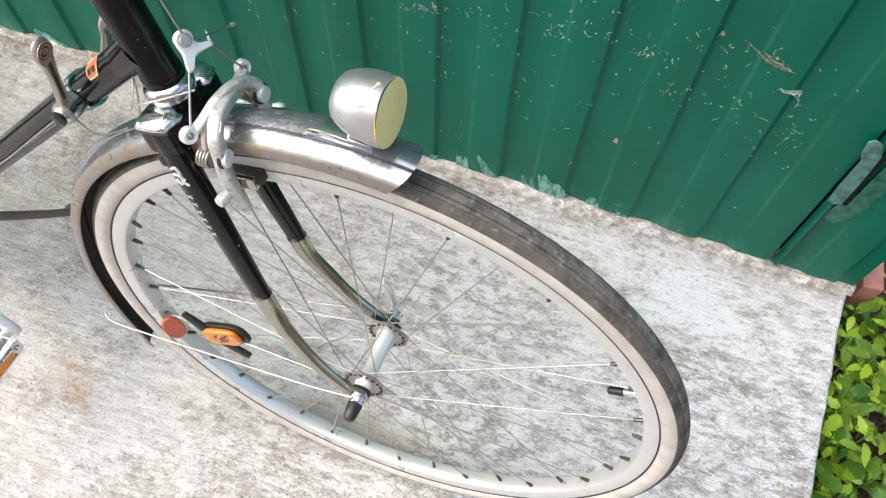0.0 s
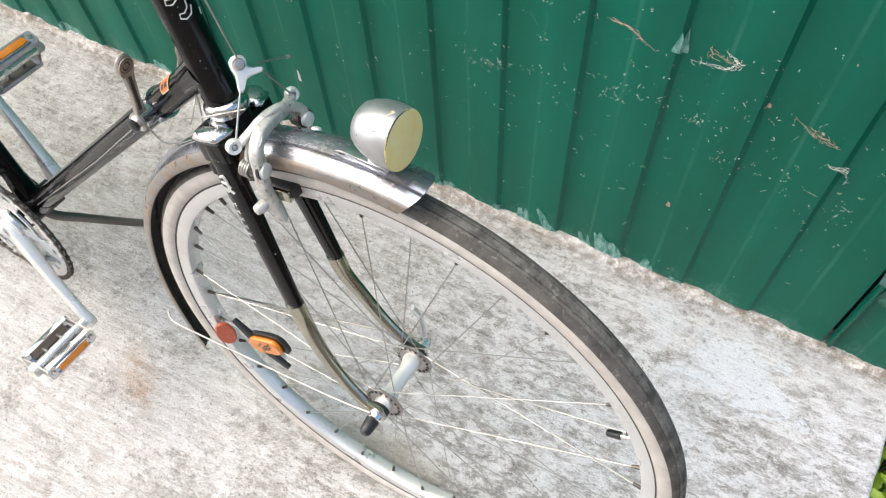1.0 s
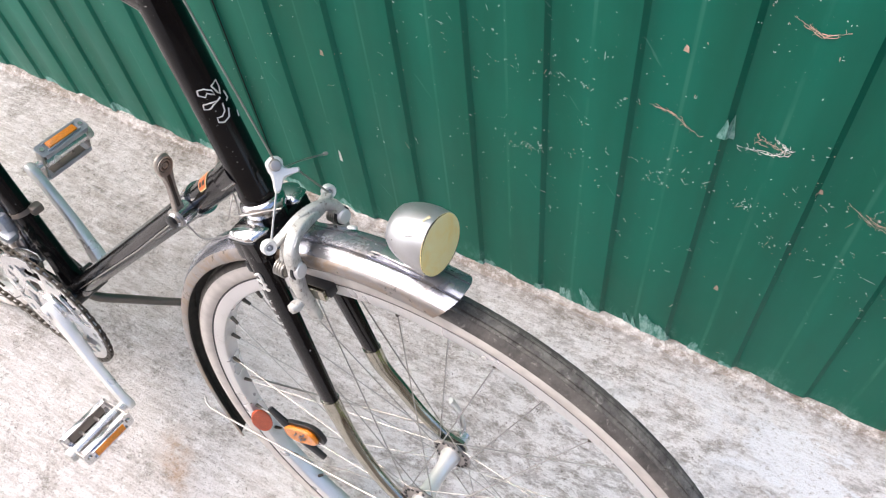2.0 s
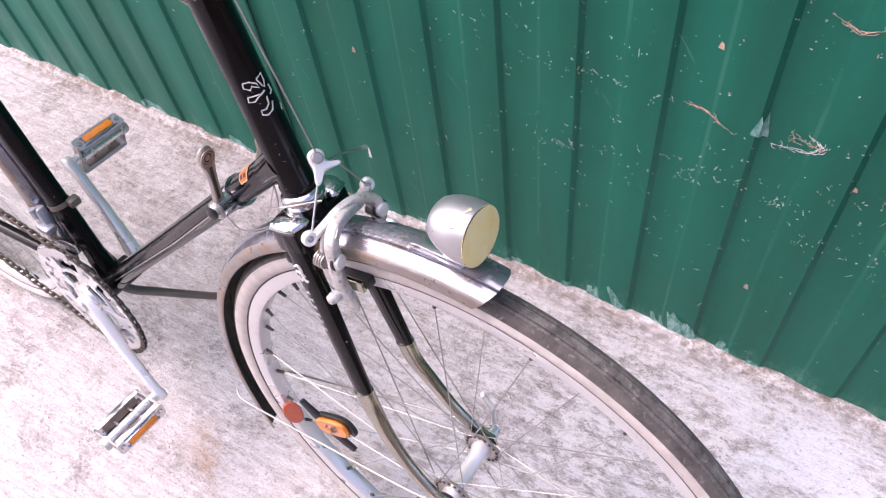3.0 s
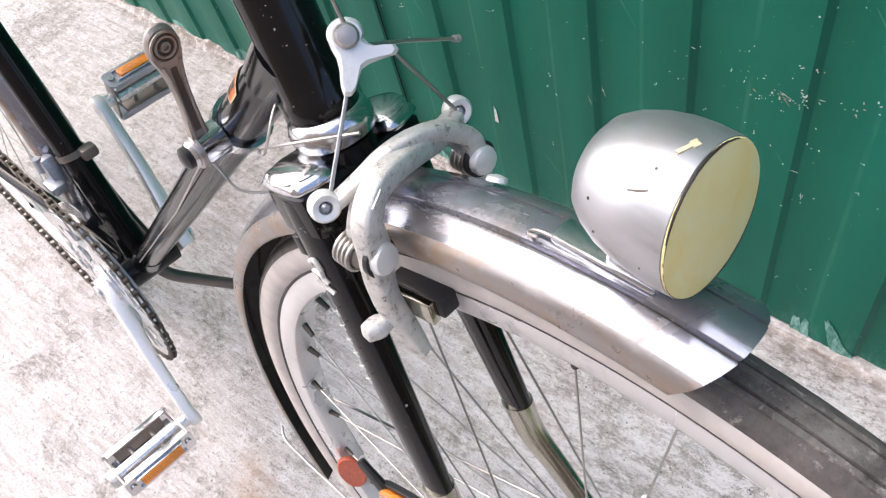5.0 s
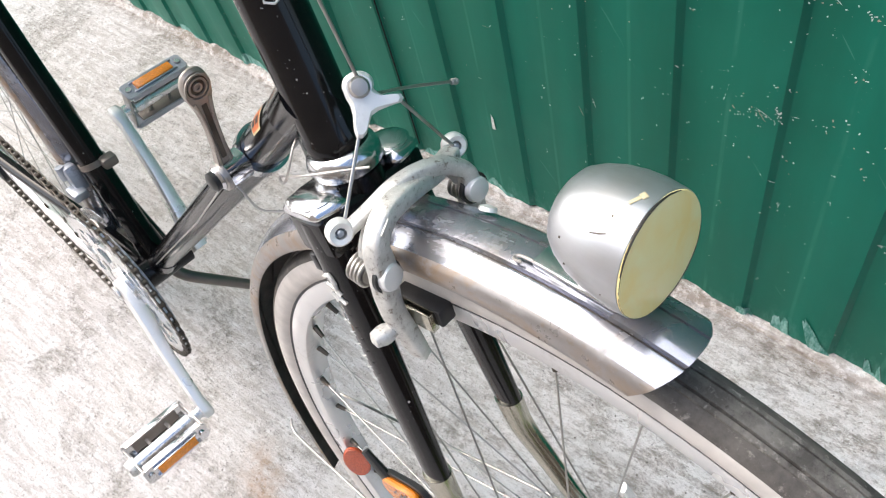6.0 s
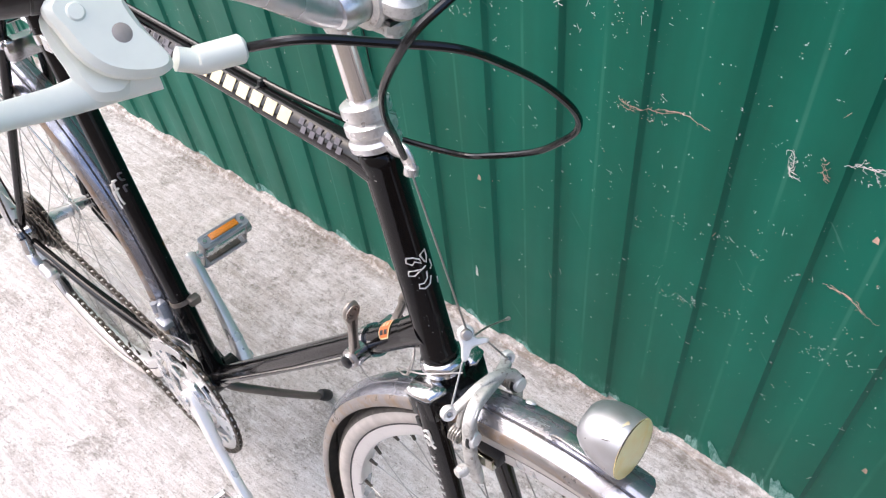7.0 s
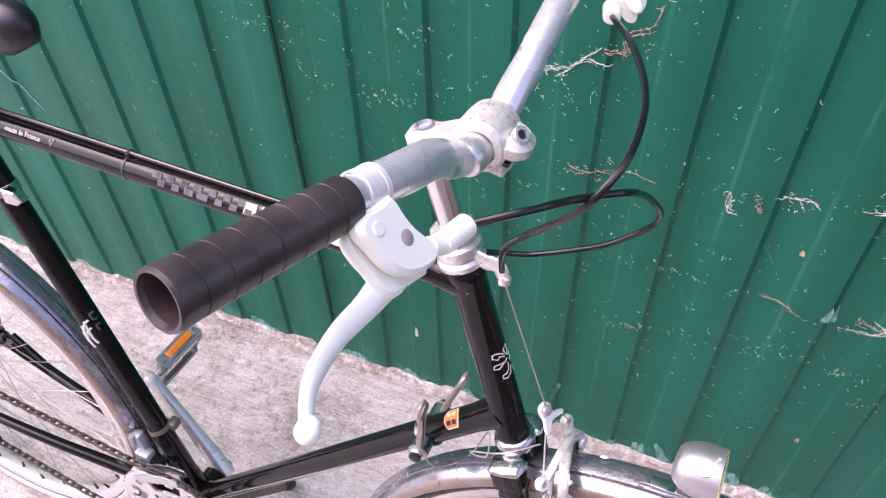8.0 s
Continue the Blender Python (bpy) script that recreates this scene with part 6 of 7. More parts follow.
def build_cables():
    near = [(-0.1905, -0.137, 0.7215), (-0.160, -0.12, 0.731), (-0.142, -0.085, 0.721), (-0.118, -0.055, 0.714), (-0.112, -0.02, 0.691), (-0.107, 0.015, 0.663), (-0.101, 0.042, 0.634), (-0.105, 0.055, 0.611), (-0.122, 0.060, 0.589), (-0.143, 0.061, 0.570), (-0.184, 0.061, 0.546), (-0.213, 0.058, 0.535), (-0.262, 0.030, 0.545), (-0.310, 0.010, 0.5555), (-0.40, 0.004, 0.5565), (-0.62, 0.003, 0.5565), (-0.80, 0.003, 0.5565)]
    bpart("brake_cable", sweep(spline(near, 10), 0.0026, 10), CABLE_BLACK, None, "black rear brake cable looping ahead of the bar")
    far = [(-0.185, 0.145, 0.732), (-0.162, 0.10, 0.740), (-0.145, 0.06, 0.745), (-0.131, 0.02, 0.748), (-0.122, -0.02, 0.749), (-0.120, -0.058, 0.743), (-0.127, -0.077, 0.730), (-0.139, -0.080, 0.710), (-0.161, -0.068, 0.680), (-0.177, -0.055, 0.657), (-0.195, -0.036, 0.626), (-0.204, -0.020, 0.599), (-0.206, -0.009, 0.573)]
    bpart("brake_cable", sweep(spline(far, 10), 0.0026, 10), CABLE_BLACK, None, "black front brake cable")
    for x in (-0.385, -0.600, -0.800):
        bpart("cable_clip", join(lathe([(0.0127, -0.0016), (0.0133, -0.0016), (0.0133, 0.0016), (0.0127, 0.0016)], (x, 0, 0.541), (1, 0, 0), 24, closed=True), block((x, 0.003, 0.5555), (0.005, 0.009, 0.007), bevel=0.3)), PLASTIC_BLACK)
    hanger = spline([on_head(0.574) + V((0.016, -0.004, 0)), on_head(0.574) + V((0.026, -0.004, -0.002)), V((-0.211, -0.004, 0.572)), V((-0.2045, -0.004, 0.560))], 5)
    bpart("cable_hanger", join(sweep(hanger, np.linspace(0.0085, 0.0062, len(hanger)), 12, flat=0.5), lathe([(0.003, -0.003), (0.0056, -0.003), (0.0056, 0.003), (0.003, 0.003)], (-0.2045, -0.004, 0.559), (0, 0.2, 1), 16, closed=True)), HEADSET_STEEL, None, "bright steel front cable hanger")
    bpart("brake_wire", sweep([(-0.2045, -0.004, 0.558), (-0.153, 0.003, 0.413)], 0.0009, 6), STEEL_WIRE)


# ---- drive train
def build_drivetrain():
    y = -0.046
    c = BB + V((0, y, 0))
    n = 104
    q = np.linspace(0, 2 * math.pi, n, endpoint=False)
    outer = [((0.1065 if k % 2 else 0.1025) * math.cos(t), (0.1065 if k % 2 else 0.1025) * math.sin(t)) for k, t in enumerate(q)]

    def annulus(ro, ri, th, at):
        ro = V(ro)
        m = len(ro)
        ang = np.arctan2(ro[:, 1], ro[:, 0])
        inn = np.stack([ri * np.cos(ang), ri * np.sin(ang)], 1)
        rows = [(ro, -th), (ro, th), (inn, th), (inn, -th)]
        verts = np.concatenate([V(at) + np.stack([r[:, 0], np.full(m, z), r[:, 1]], 1) for r, z in rows])
        faces = [(i * m + k, i * m + (k + 1) % m, ((i + 1) % 4) * m + (k + 1) % m, ((i + 1) % 4) * m + k) for i in range(4) for k in range(m)]
        return verts, faces
    # one pressed plate with rows of cut-outs
    def perforated(radii, solid, th, at, n=120):
        """solid(band, step) tells which cells of the polar net are metal."""
        cell = lambda i, k: 0 <= i < len(radii) - 1 and solid(i, k % n)
        verts, faces = [], []
        for z in (-th, th):
            for r in radii:
                for k in range(n):
                    t = 2 * math.pi * k / n
                    verts.append((at[0] + r * math.cos(t), at[1] + z, at[2] + r * math.sin(t)))
        m = len(radii) * n
        for i in range(len(radii) - 1):
            for k in range(n):
                if not cell(i, k):
                    continue
                l = (k + 1) % n
                q = (i * n + k, i * n + l, (i + 1) * n + l, (i + 1) * n + k)
                faces += [q, tuple(x + m for x in reversed(q))]
                for (i2, k2), (p, w) in (((i - 1, k), (q[0], q[1])), ((i + 1, k), (q[2], q[3])), ((i, k + 1), (q[1], q[2])), ((i, k - 1), (q[3], q[0]))):
                    if not cell(i2, k2):
                        faces.append((p, w, w + m, p + m))
        return V(verts), faces

    def metal_at(band, k):
        if band in (0, 2, 5):
            return True
        if band == 1:       # ring of long slots between the arms
            return (k % 24) < 7 or (k % 24) == 23
        if band == 3:       # lens-shaped windows
            return (k + 6) % 24 < 9
        return k % 6 < 3    # outer row of small slots
    teeth = annulus(outer, 0.0985, 0.0012, c)
    ring = bpart("chainring", join(teeth, perforated([0.022, 0.034, 0.056, 0.062, 0.080, 0.0895, 0.0995], lambda i, k: metal_at((0, 1, 2, 3, 5, 4)[i] if i < 4 else (4 if i == 4 else 5), k), 0.0016, c), lathe([(0.009, -0.006), (0.026, -0.005), (0.026, 0.003), (0.009, 0.004)], c, (0, 1, 0), 30)), ALLOY_BRIGHT, None, "pressed alloy chainring with rows of cut-outs", angle=30)
    bpart("inner_ring", annulus([(0.082 * math.cos(t), 0.082 * math.sin(t)) for t in q], 0.070, 0.0014, c + V((0, 0.008, 0))), STEEL_GREY, ring)
    ang = math.atan2(-0.130, 0.128)
    d = V((math.cos(ang), 0, math.sin(ang)))
    for s, name in ((-1, "near"), (1, "far")):
        dd = d * (1 if s < 0 else -1)
        b0 = BB + V((0, (0.050 if s < 0 else 0.048) * s, 0))
        b1 = BB + dd * 0.172 + V((0, 0.070 * s, 0))
        mid = BB + dd * 0.03 + V((0, 0.054 * s, 0))
        line = [b0 - dd * 0.014, b0, mid, BB + dd * 0.09 + V((0, 0.063 * s, 0)), b1 - dd * 0.012, b1, b1 + dd * 0.008, b1 + dd * 0.0125]
        crank = bpart("crank_arm", strap(line, [0.011, 0.0165, 0.0150, 0.0108, 0.0100, 0.0112, 0.0092, 0.0040], [0.009, 0.010, 0.0088, 0.0068, 0.0064, 0.0070, 0.0066, 0.0052], (0, s, 0)), ALLOY_CRANK, None, "polished alloy crank arm", angle=40)
        bpart("crank_cap", lathe([(0.0105, 0), (0.0105, 0.0025), (0.006, 0.004)], b0 + V((0, 0.011 * s, 0)), (0, s, 0), 20), ALLOY_BRIGHT, crank)
        build_pedal(b1, s, 8 if s < 0 else 72)
    # chain
    links = []
    cass = REAR + V((0, -0.040, 0))

    def run(p, r, count):
        for k in range(count):
            t = (k + 0.5) / count
            at = p + (r - p) * t
            dirn = unit(r - p)
            up = unit(np.cross(dirn, (0, 1, 0)))
            wide = k % 2
            L = np.linalg.norm(r - p) / count
            for sgn in (-1, 1):
                links.append(block(at + V((0, sgn * (0.0034 if wide else 0.0024), 0)), (L * 1.35, 0.0012, 0.0078), axes=[dirn, (0, 1, 0), up], bevel=0.35))
            links.append(sweep([at - dirn * L / 2 + V((0, -0.0038, 0)), at - dirn * L / 2 + V((0, 0.0038, 0))], 0.0036, 7))
    top_f = c + V((-0.0185, 0.0, 0.1035))
    top_r = cass + V((-0.006, 0, 0.040))
    run(top_f, top_r, 31)
    bot_f = c + V((-0.030, 0, -0.1008))
    bot_r = REAR + V((0.040, -0.044, -0.118))
    run(bot_r, bot_f, 27)
    for k in range(24):
        a0, a1 = math.radians(100) - k * math.radians(206) / 24, math.radians(100) - (k + 1) * math.radians(206) / 24
        run(c + 0.1052 * V((math.cos(a0), 0, math.sin(a0))), c + 0.1052 * V((math.cos(a1), 0, math.sin(a1))), 1)
    bpart("chain", join(*links), STEEL_DARK, None, "oily brown black roller chain")
    # rear sprockets
    for k, r in enumerate((0.052, 0.045, 0.039, 0.033, 0.028)):
        qq = np.linspace(0, 2 * math.pi, 48, endpoint=False)
        ol = [((r if i % 2 else r - 0.004) * math.cos(t), (r if i % 2 else r - 0.004) * math.sin(t)) for i, t in enumerate(qq)]
        bpart("sprocket", plate([(x, z) for x, z in ol], 0.0024, REAR + V((0, -0.026 - 0.0055 * k, 0)), (1, 0, 0), (0, 0, 1)), STEEL_DARK)
    rd = bpart("rear_derailleur", join(block(REAR + V((0.020, -0.068, -0.040)), (0.034, 0.016, 0.022), axes=[unit((0.8, 0, -0.6)), (0, 1, 0), unit((0.6, 0, 0.8))], bevel=0.25), block(REAR + V((0.046, -0.062, -0.058)), (0.040, 0.022, 0.024), axes=[unit((0.9, 0, -0.3)), (0, 1, 0), unit((0.3, 0, 0.9))], bevel=0.3), sweep([REAR + V((0.004, -0.064, -0.006)), REAR + V((0.014, -0.068, -0.032))], 0.010, 16)), ALLOY_BRIGHT, None, "worn alloy rear derailleur")
    for p in (V((0.034, -0.044, -0.062)), V((0.040, -0.044, -0.112))):
        bpart("jockey_wheel", lathe([(0.006, -0.004), (0.020, -0.003), (0.020, 0.003), (0.006, 0.004)], REAR + p, (0, 1, 0), 22), PLASTIC_BLACK, rd)
    bpart("cage_plate", plate([(0.024, -0.050), (0.044, -0.052), (0.052, -0.118), (0.040, -0.128), (0.030, -0.118)], 0.002, REAR + V((0, -0.053, 0)), (1, 0, 0), (0, 0, 1)), STEEL_GREY, rd)
    # front derailleur
    h = on_seat(0.148)
    ax = unit(SEAT_TOP - BB)
    fd = bpart("front_derailleur", join(lathe([(0.0148, -0.0035), (0.0162, -0.0035), (0.0162, 0.0035), (0.0148, 0.0035)], h, ax, 28, closed=True), block(h + V((0.016, 0.012, 0.002)), (0.014, 0.018, 0.014), bevel=0.25)), KICK_STEEL, None, "dark front derailleur clamped to the seat tube")
    bpart("derailleur_link", join(block(h + V((-0.018, -0.022, -0.018)), (0.020, 0.016, 0.034), axes=[unit((0.9, 0, 0.3)), (0, 1, 0), unit((-0.3, 0, 0.9))], bevel=0.3), block(h + V((-0.008, -0.030, -0.030)), (0.024, 0.018, 0.012), bevel=0.3), sweep([h + V((-0.024, -0.030, 0.0)), h + V((-0.022, -0.030, -0.016))], 0.005, 12)), STEEL_GREY, fd)
    cage = [(-0.060, 0.086), (-0.030, 0.108), (0.0, 0.122), (0.022, 0.126), (0.024, 0.112), (0.0, 0.104), (-0.030, 0.090), (-0.052, 0.072)]
    bpart("cage", join(plate(cage, 0.0016, BB + V((0, -0.055, 0)), (1, 0, 0), (0, 0, 1)), plate(cage, 0.0016, BB + V((0, -0.037, 0)), (1, 0, 0), (0, 0, 1))), CHROME, fd)
    bpart("chainstay_protector", lathe([(0.0100, -0.010), (0.0122, -0.010), (0.0122, 0.010), (0.0100, 0.010)], BB + V((-0.095, -0.0235, 0.021)), unit((-0.95, -0.12, 0.18)), 20, closed=True), ALLOY)


def build_pedal(at, s, tilt):
    """Alloy cage pedal with amber reflectors on both long sides."""
    t = radians(tilt)
    f, up = V((math.cos(t), 0, math.sin(t))), V((-math.sin(t), 0, math.cos(t)))
    w = V((0, s, 0))
    o = at + w * 0.058
    pedal = bpart("pedal", join(sweep([at + w * 0.004, at + w * 0.020, at + w * 0.022, at + w * 0.098], [0.0075, 0.0075, 0.0095, 0.0085], 16), sweep([at, at + w * 0.008], 0.0092, 6)), ALLOY_BRIGHT, None, "alloy cage pedal with amber reflectors")
    for g in (-1, 1):
        c = o + f * (0.028 * g)
        outline = [(-0.043, -0.0085), (-0.040, -0.0118), (-0.030, -0.0122), (0.030, -0.0122), (0.040, -0.0118), (0.043, -0.0085), (0.043, 0.0085), (0.040, 0.0118), (0.030, 0.0122), (-0.030, 0.0122), (-0.040, 0.0118), (-0.043, 0.0085)]
        steel = STEEL_GREY if s > 0 else CHROME
        lips = [block(c + up * 0.0112 * e - f * (0.0035 * g), (0.0080, 0.076, 0.0022), axes=[f, w, up], bevel=0.2) for e in (-1, 1)]
        bpart("side_plate", join(plate(outline if g * s > 0 else outline[::-1], 0.0026, c, w, up, 0.2), *lips), steel, pedal)
        bpart("reflector", block(c + f * (0.0030 * g), (0.0046, 0.052, 0.0120), axes=[f, w, up], bevel=0.28), AMBER, pedal, "amber pedal reflector")
        bpart("reflector_backing", block(c - f * (0.0036 * g), (0.0044, 0.062, 0.0165), axes=[f, w, up], bevel=0.25), KICK_STEEL, pedal, "dark grey reflector backing")
        bpart("reflector_frame", join(*[block(c + f * (0.0020 * g) + up * 0.0072 * e, (0.0042, 0.060, 0.0016), axes=[f, w, up], bevel=0.2) for e in (-1, 1)]), steel, pedal)
        for e in (-1, 1):
            bpart("reflector_screw", sweep([c + f * 0.001 * g + w * 0.0355 * e, c + f * 0.0040 * g + w * 0.0355 * e], [0.0040, 0.0034], 12), CHROME, pedal)
    for e in (-0.0410, 0.0410):
        bpart("end_plate", block(o + w * e, (0.055, 0.0026, 0.0150), axes=[f, w, up], bevel=0.25), LEVER_STEEL, pedal)
    for g in (-1, 1):
        for e in (-0.014, 0.014):
            bpart("cage_rib", sweep([o + f * 0.009 * g + w * e, o + f * 0.027 * g + w * e], [0.0022, 0.0026], 8), LEVER_STEEL, pedal)
    bpart("dust_cap", lathe([(0.0105, -0.004), (0.0105, 0.005), (0.0085, 0.008), (0.0, 0.009)], o + w * 0.043, w, 20), ALLOY, pedal)


# ---- shifters, kickstand, rack, saddle, rear wheel
def build_extras():
    ax = unit(BB - DT_FRONT)
    p = DT_FRONT + 0.112 * ax
    up = unit(np.cross((0, 1, 0), ax))
    up = up if up[2] > 0 else -up
    band = bpart("shifter_band", join(lathe([(0.0148, -0.006), (0.0172, -0.006), (0.0172, 0.006), (0.0148, 0.006)], p, ax, 28, closed=True)), CHROME, None, "down tube shifter clamp")
    for s in (-1, 1):
        bpart("shifter_boss", join(sweep([p + V((0, 0.015 * s, 0)), p + V((0, 0.030 * s, 0))], 0.0105, 20), lathe([(0.0075, 0.030), (0.0080, 0.034), (0.0055, 0.037)], p, (0, s, 0), 16)), CHROME, band)
        bpart("shifter_screw", lathe([(0.0066, 0.035), (0.0066, 0.039), (0.004, 0.0405)], p, (0, s, 0), 14), PLASTIC_BLACK, band)
        back = unit(V((0.02, 0.0, 0.98) if s < 0 else (0.32, 0.03, 0.92)))
        q0 = p + V((0, 0.026 * s, 0))
        side = V((0, -1.0, 0))
        face = unit(np.cross(back, side))
        # tapered tongue with raised edges, widening into a ringed disc
        tongue = [(-0.0060, -0.004), (-0.0052, 0.012), (-0.0042, 0.026), (-0.0046, 0.042), (-0.0064, 0.054), (-0.0088, 0.062), (-0.0090, 0.069), (-0.0060, 0.0755), (0.0, 0.0775), (0.0060, 0.0755), (0.0090, 0.069), (0.0088, 0.062), (0.0064, 0.054), (0.0046, 0.042), (0.0042, 0.026), (0.0052, 0.012), (0.0060, -0.004)]
        hd = q0 + face * 0.0030 + back * 0.0665
        arm = [plate(rounded(tongue, 3), 0.0050, q0, side, back, 0.35)]
        arm += [sweep(spline([q0 + face * 0.0026 + side * x + back * z for x, z in ((0.0036 * e, 0.010), (0.0030 * e, 0.026), (0.0034 * e, 0.044), (0.0052 * e, 0.057))], 5), 0.0011, 6) for e in (-1, 1)]
        arm += [lathe([(r - 0.0006, -0.0012), (r + 0.0006, -0.0012), (r + 0.0006, 0.0008), (r - 0.0006, 0.0008)], hd, face, 26, closed=True) for r in (0.0078, 0.0054, 0.0022)]
        bpart("shift_lever", join(*arm), SHIFT_BROWN, band, "brown tarnished shift lever with ringed disc head", angle=40)
        bpart("lever_groove", join(block(q0 + face * 0.0026 + back * 0.034, (0.0034, 0.0006, 0.040), axes=[side, face, back], bevel=0), lathe([(0.0028, -0.0001), (0.0070, -0.0001), (0.0070, 0.0002), (0.0028, 0.0002)], hd - face * 0.0006, face, 24, closed=True)), STEEL_DARK, band)
        bpart("lever_hub", lathe([(0.0075, -0.0035), (0.0098, -0.0030), (0.0104, 0.0), (0.0098, 0.0034), (0.0060, 0.0040)], q0 + V((0, 0.0035 * s, 0)), (0, s, 0), 26), LEVER_STEEL, band)
    bd = DT_FRONT + 0.062 * ax
    near = V((0, -1.0, 0))

    def wrapped(l0, l1, a0, a1, lift, notch=0.0):
        """A skin on the down tube: lengths along it, angles from the near side up."""
        verts, faces = [], []
        nu, nv = 6, 12
        for i in range(nu + 1):
            for j in range(nv + 1):
                v = j / nv
                cut = notch * (2 * v - 1) ** 2
                l = l0 + cut + (l1 - l0 - 2 * cut) * i / nu
                t = radians(a0 + (a1 - a0) * v)
                verts.append(bd + ax * l + (0.0149 + lift) * (math.cos(t) * near + math.sin(t) * up))
        for i in range(nu):
            for j in range(nv):
                q = i * (nv + 1) + j
                faces.append((q, q + 1, q + nv + 2, q + nv + 1))
        return V(verts), faces
    badge = bpart("sticker", wrapped(-0.0110, 0.0110, 18, 98, 0.0002, 0.0035), GOLD_TRANSFER, None, "small orange shield sticker wrapped on the down tube")
    bpart("sticker_face", wrapped(-0.0096, 0.0096, 23, 93, 0.0004, 0.0032), ORANGE_TRANSFER, badge, "orange red face")
    for l0, l1, a0, a1, mm in ((-0.006, -0.001, 66, 82, GOLD_TRANSFER), (0.001, 0.006, 66, 82, GOLD_TRANSFER), (-0.007, -0.001, 34, 52, PLASTIC_BLACK), (0.001, 0.007, 34, 52, PLASTIC_BLACK)):
        bpart("sticker_mark", wrapped(l0, l1, a0, a1, 0.0006), mm, badge)
    gear = spline([p + V((0.004, -0.026, -0.010)), p + V((0.020, -0.022, -0.026)), p + V((0.045, 0.0, -0.018)), on_head(0.350) + V((-0.026, -0.010, 0.010)), on_head(0.350) + V((-0.020, -0.028, -0.004)), on_head(0.350) + V((-0.040, -0.020, -0.018)), on_head(0.352) + V((-0.004, -0.024, 0.004)), on_head(0.352) + V((0.026, -0.004, 0.012))], 6)
    bpart("loose_wire", sweep(gear, 0.0008, 6), LEVER_STEEL, None, "thin loose steel wire curled at the headset")
    gw = [p + V((-0.01, -0.022, -0.012)), DT_FRONT + 0.3 * ax + V((0, -0.016, -0.006)), BB + V((0.012, -0.014, 0.012))]
    bpart("gear_wire", sweep(gw, 0.0008, 6), STEEL_WIRE)
    # kickstand
    k0, k1 = BB + V((-0.012, 0.020, -0.052)), V((-0.627, 0.185, -0.307))
    mid = BB + V((0.006, 0.055, -0.085))
    ks = bpart("kickstand", sweep(spline([BB + V((-0.030, 0.012, -0.030)), k0, mid, k0 + 0.6 * (k1 - k0) + V((0.006, 0.01, -0.012)), k1], 7), np.linspace(0.0080, 0.0066, 29), 14), KICK_STEEL, None, "grey steel kickstand leg")
    bpart("rubber_foot", lathe([(0.0085, -0.026), (0.0105, -0.022), (0.0115, -0.004), (0.0095, 0.003)], k1 + V((0, 0.002, 0.002)), unit(k1 - mid), 16), RUBBER, ks, "black rubber foot")
    bpart("stand_plate", block(BB + V((-0.030, 0, -0.020)), (0.040, 0.036, 0.012), bevel=0.2), STEEL_GREY, ks)
    # saddle and post
    ax2 = unit(SEAT_TOP - BB)
    post_top = SEAT_TOP + 0.112 * ax2
    post = bpart("seat_post", sweep([SEAT_TOP - 0.02 * ax2, post_top], 0.0128, 24), CHROME, None, "chromed seat post")
    rows = []
    us = np.concatenate([[0, 0.006, 0.018, 0.036, 0.06], np.linspace(0.1, 1, 15)])
    for t in us:
        x = -0.676 - 0.284 * t
        nose = math.sqrt(max(0.0, 1 - (1 - min(t / 0.10, 1)) ** 2))
        w = (0.021 + 0.008 * t + 0.058 * max(0, (t - 0.45) / 0.55) ** 1.4) * max(nose, 0.02)
        top = 0.692 + 0.016 * t * t
        rows.append([V((x, w * math.sin(a), top - 0.024 + nose * (0.024 if abs(a) < 1.6 else 0.036) * math.cos(a))) for a in np.linspace(-2.3, 2.3, 15)])
    m = 15
    verts = V([q for r in rows for q in r])
    faces = [(i * m + k, i * m + k + 1, (i + 1) * m + k + 1, (i + 1) * m + k) for i in range(len(rows) - 1) for k in range(m - 1)] + [(i * m + m - 1, i * m, (i + 1) * m, (i + 1) * m + m - 1) for i in range(len(rows) - 1)]
    faces += [tuple(range(m - 1, -1, -1)), tuple((len(rows) - 1) * m + k for k in range(m))]
    sd = bpart("saddle", (verts, faces), LEATHER, None, "smooth black vinyl saddle", angle=70)
    for s in (-1, 1):
        bpart("saddle_rail", sweep(spline([(-0.715, 0.010 * s, 0.678), (-0.80, 0.020 * s, 0.664), (-0.89, 0.022 * s, 0.664), (-0.945, 0.034 * s, 0.686)], 5), 0.0034, 10), CHROME, sd)
    bpart("saddle_clamp", block(post_top + V((0, 0, 0.004)), (0.034, 0.050, 0.026), bevel=0.3), CHROME, post)
    # rear rack of bent wire
    zt = 0.415
    rack = bpart("luggage_rack", sweep(spline([(-0.885, -0.030, zt), (-0.93, -0.058, zt), (-1.24, -0.062, zt), (-1.275, 0, zt), (-1.24, 0.062, zt), (-0.93, 0.058, zt), (-0.885, 0.030, zt)], 7), 0.0045, 10), CHROME, None, "chromed wire luggage rack over the rear wheel")
    for y in (-0.022, 0.022):
        bpart("rack_wire", sweep([(-0.885, y, zt + 0.001), (-1.268, y, zt + 0.001)], 0.0034, 10), CHROME, rack)
    for x in (-0.95, -1.05, -1.15):
        bpart("rack_wire", sweep([(x, -0.058, zt - 0.004), (x, 0.058, zt - 0.004)], 0.0034, 10), CHROME, rack)
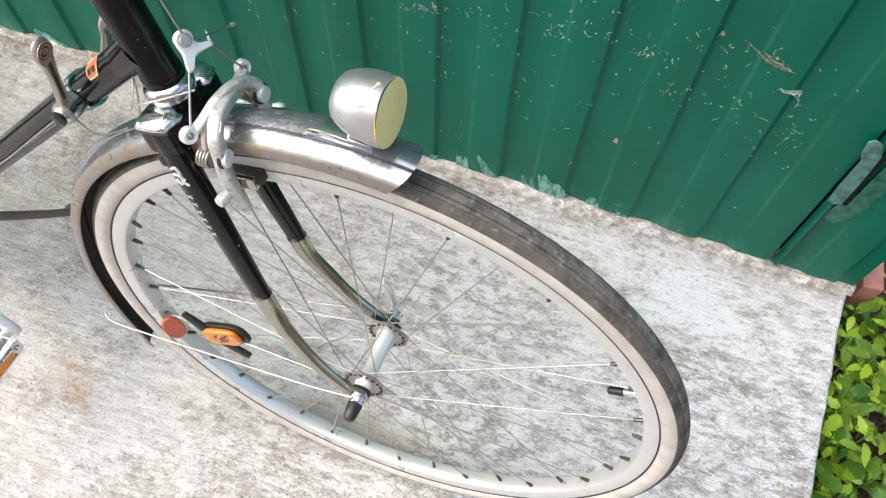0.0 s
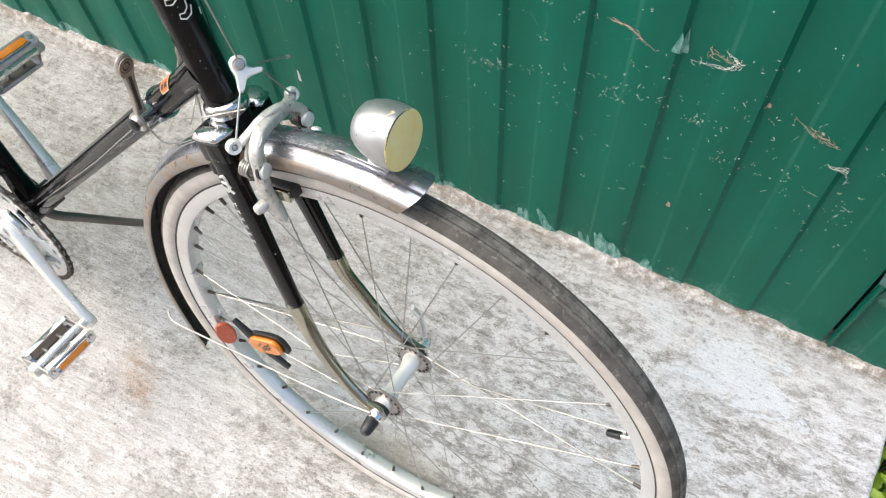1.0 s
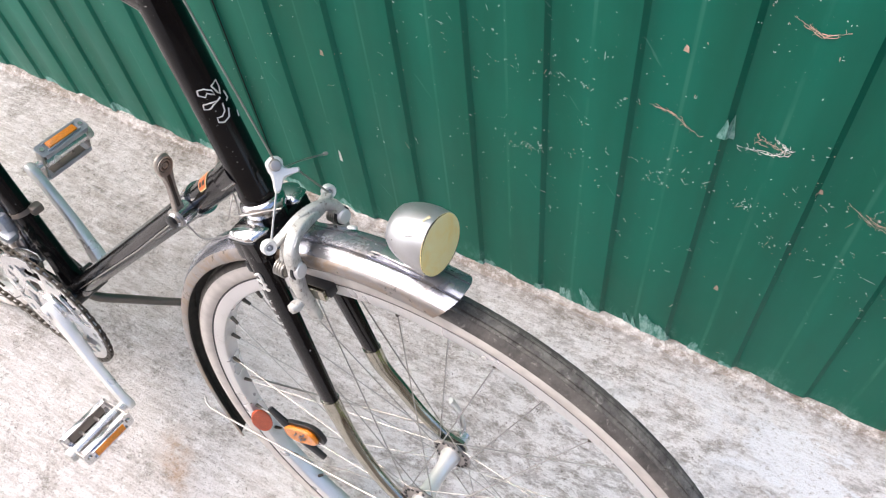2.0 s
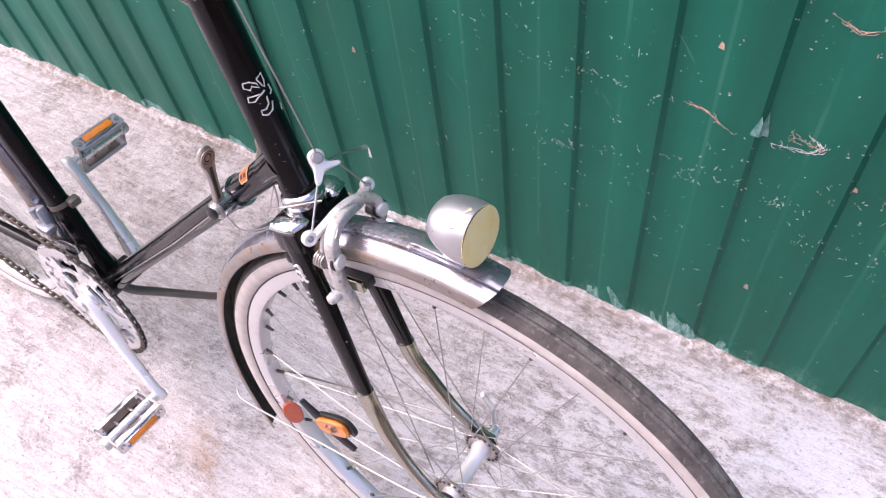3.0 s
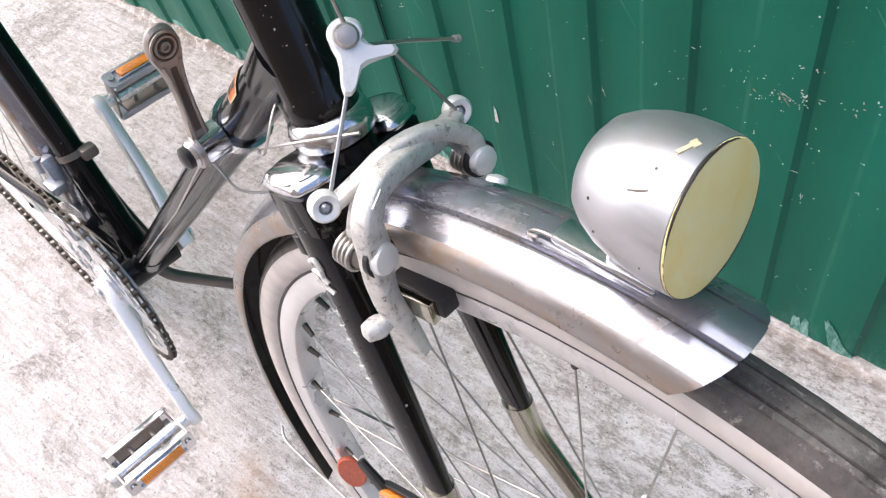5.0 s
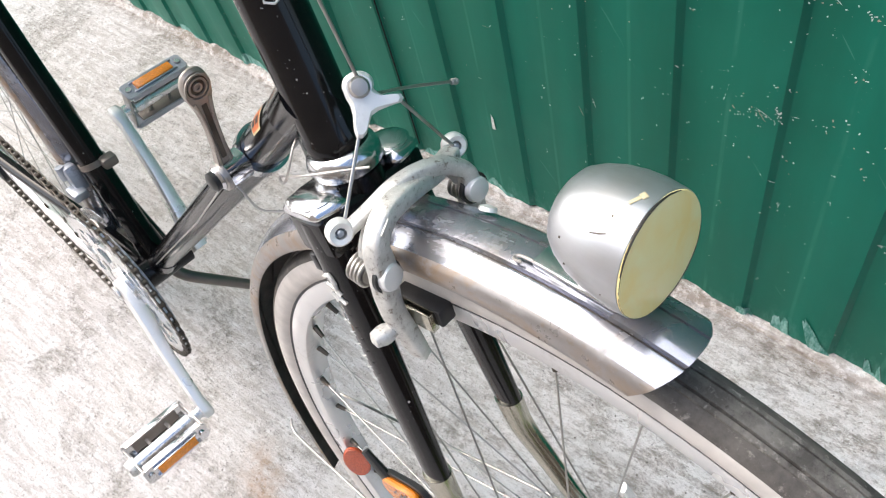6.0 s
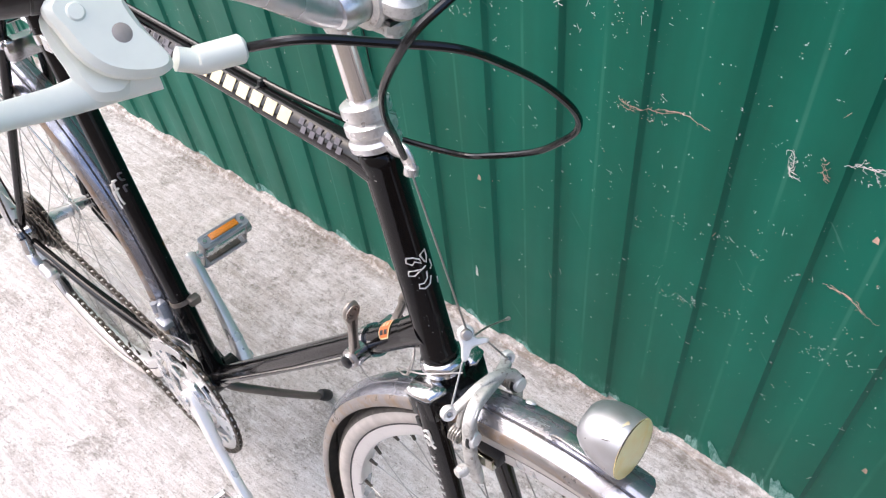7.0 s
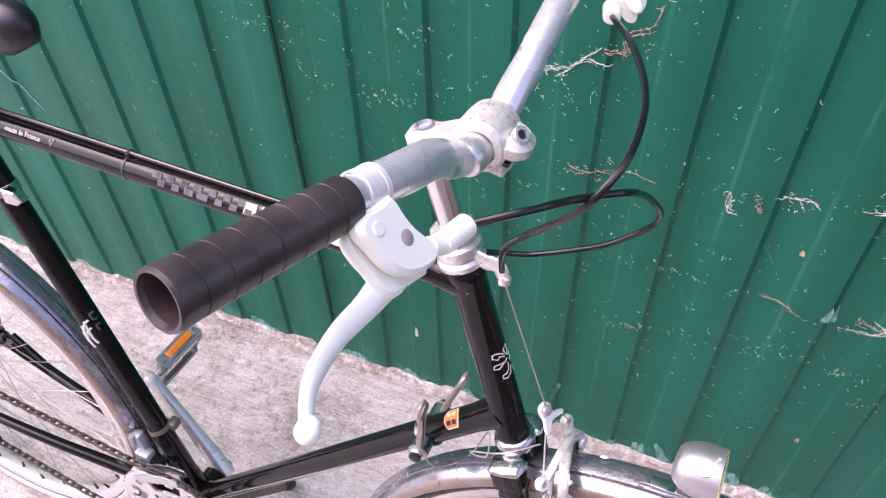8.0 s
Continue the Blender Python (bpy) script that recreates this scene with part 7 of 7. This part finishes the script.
    bpart("spring_clip", sweep(spline([(-0.90, -0.030, zt + 0.012), (-1.05, -0.036, zt + 0.016), (-1.17, -0.030, zt + 0.012), (-1.18, 0.0, zt + 0.012), (-1.17, 0.030, zt + 0.012), (-1.05, 0.036, zt + 0.016), (-0.90, 0.030, zt + 0.012)], 6), 0.0030, 10), CHROME, rack)
    bpart("rack_bracket", block((-0.892, 0, zt - 0.012), (0.018, 0.055, 0.030), bevel=0.2), CHROME, rack)
    for s in (-1, 1):
        bpart("rack_leg", sweep([(-1.10, 0.062 * s, zt), REAR + V((-0.012, 0.070 * s, 0.02))], 0.0042, 10), CHROME, rack)
    # rear wheel
    w = build_wheel("rear_wheel", REAR, 1.0, False, 0.030, 0.0225, "alloy rimmed spoked rear wheel")
    hub = [(0.005, -0.060), (0.009, -0.059), (0.012, -0.030), (0.0255, -0.0265), (0.0255, -0.0235), (0.013, -0.020), (0.0105, 0.0), (0.013, 0.026), (0.0255, 0.0285), (0.0255, 0.0315), (0.012, 0.035), (0.009, 0.059), (0.005, 0.060)]
    bpart("hub", lathe(hub, REAR, (0, 1, 0), 28), ALLOY_BRIGHT, w, "bright alloy hub")
    bpart("pie_plate", lathe([(0.030, -0.0225), (0.062, -0.0235), (0.062, -0.0225), (0.030, -0.0215)], REAR, (0, 1, 0), 40, closed=True), CHROME_DULL, w, "spoke protector disc")
    bpart("axle_nut", plate(hexagon(0.009), 0.009, REAR + V((0, -0.069, 0)), (1, 0, 0), (0, 0, 1)), CHROME, w)
    bpart("axle_nut", plate(hexagon(0.009), 0.009, REAR + V((0, 0.069, 0)), (1, 0, 0), (0, 0, 1)), CHROME, w)
    # black strut of the far mudguard stay and its plastic block
    bpart("frame_pump_peg", sweep([BB + V((-0.10, 0.026, 0.03)), BB + V((-0.34, 0.056, 0.055)), REAR + V((0.03, 0.062, 0.02))], 0.0066, 10), BLACK)


build_frame()
build_fork()
build_front_wheel()
build_guards()
build_headlamp()
build_brake(np.eye(4), True, "front_brake", "dull alloy centre pull front brake")
build_cockpit()
build_cables()
build_drivetrain()
build_extras()
# the same kind of brake on the seat stays
_m = np.eye(4)
_m[:3, :3] = V(((-1, 0, 0), (0, -1, 0), (0, 0, 1)))
_m[:3, 3] = REAR + V((-0.005, 0, 0.0))
_t = np.array(Matrix.Rotation(radians(-52), 4, 'Y'))
build_brake(np.array(Matrix.Translation(REAR)) @ _t @ np.array(Matrix.Scale(1, 4)), False, "rear_brake", "dull alloy rear brake on the seat stays", False)

build_plants()
build_wall_marks(wall_north)
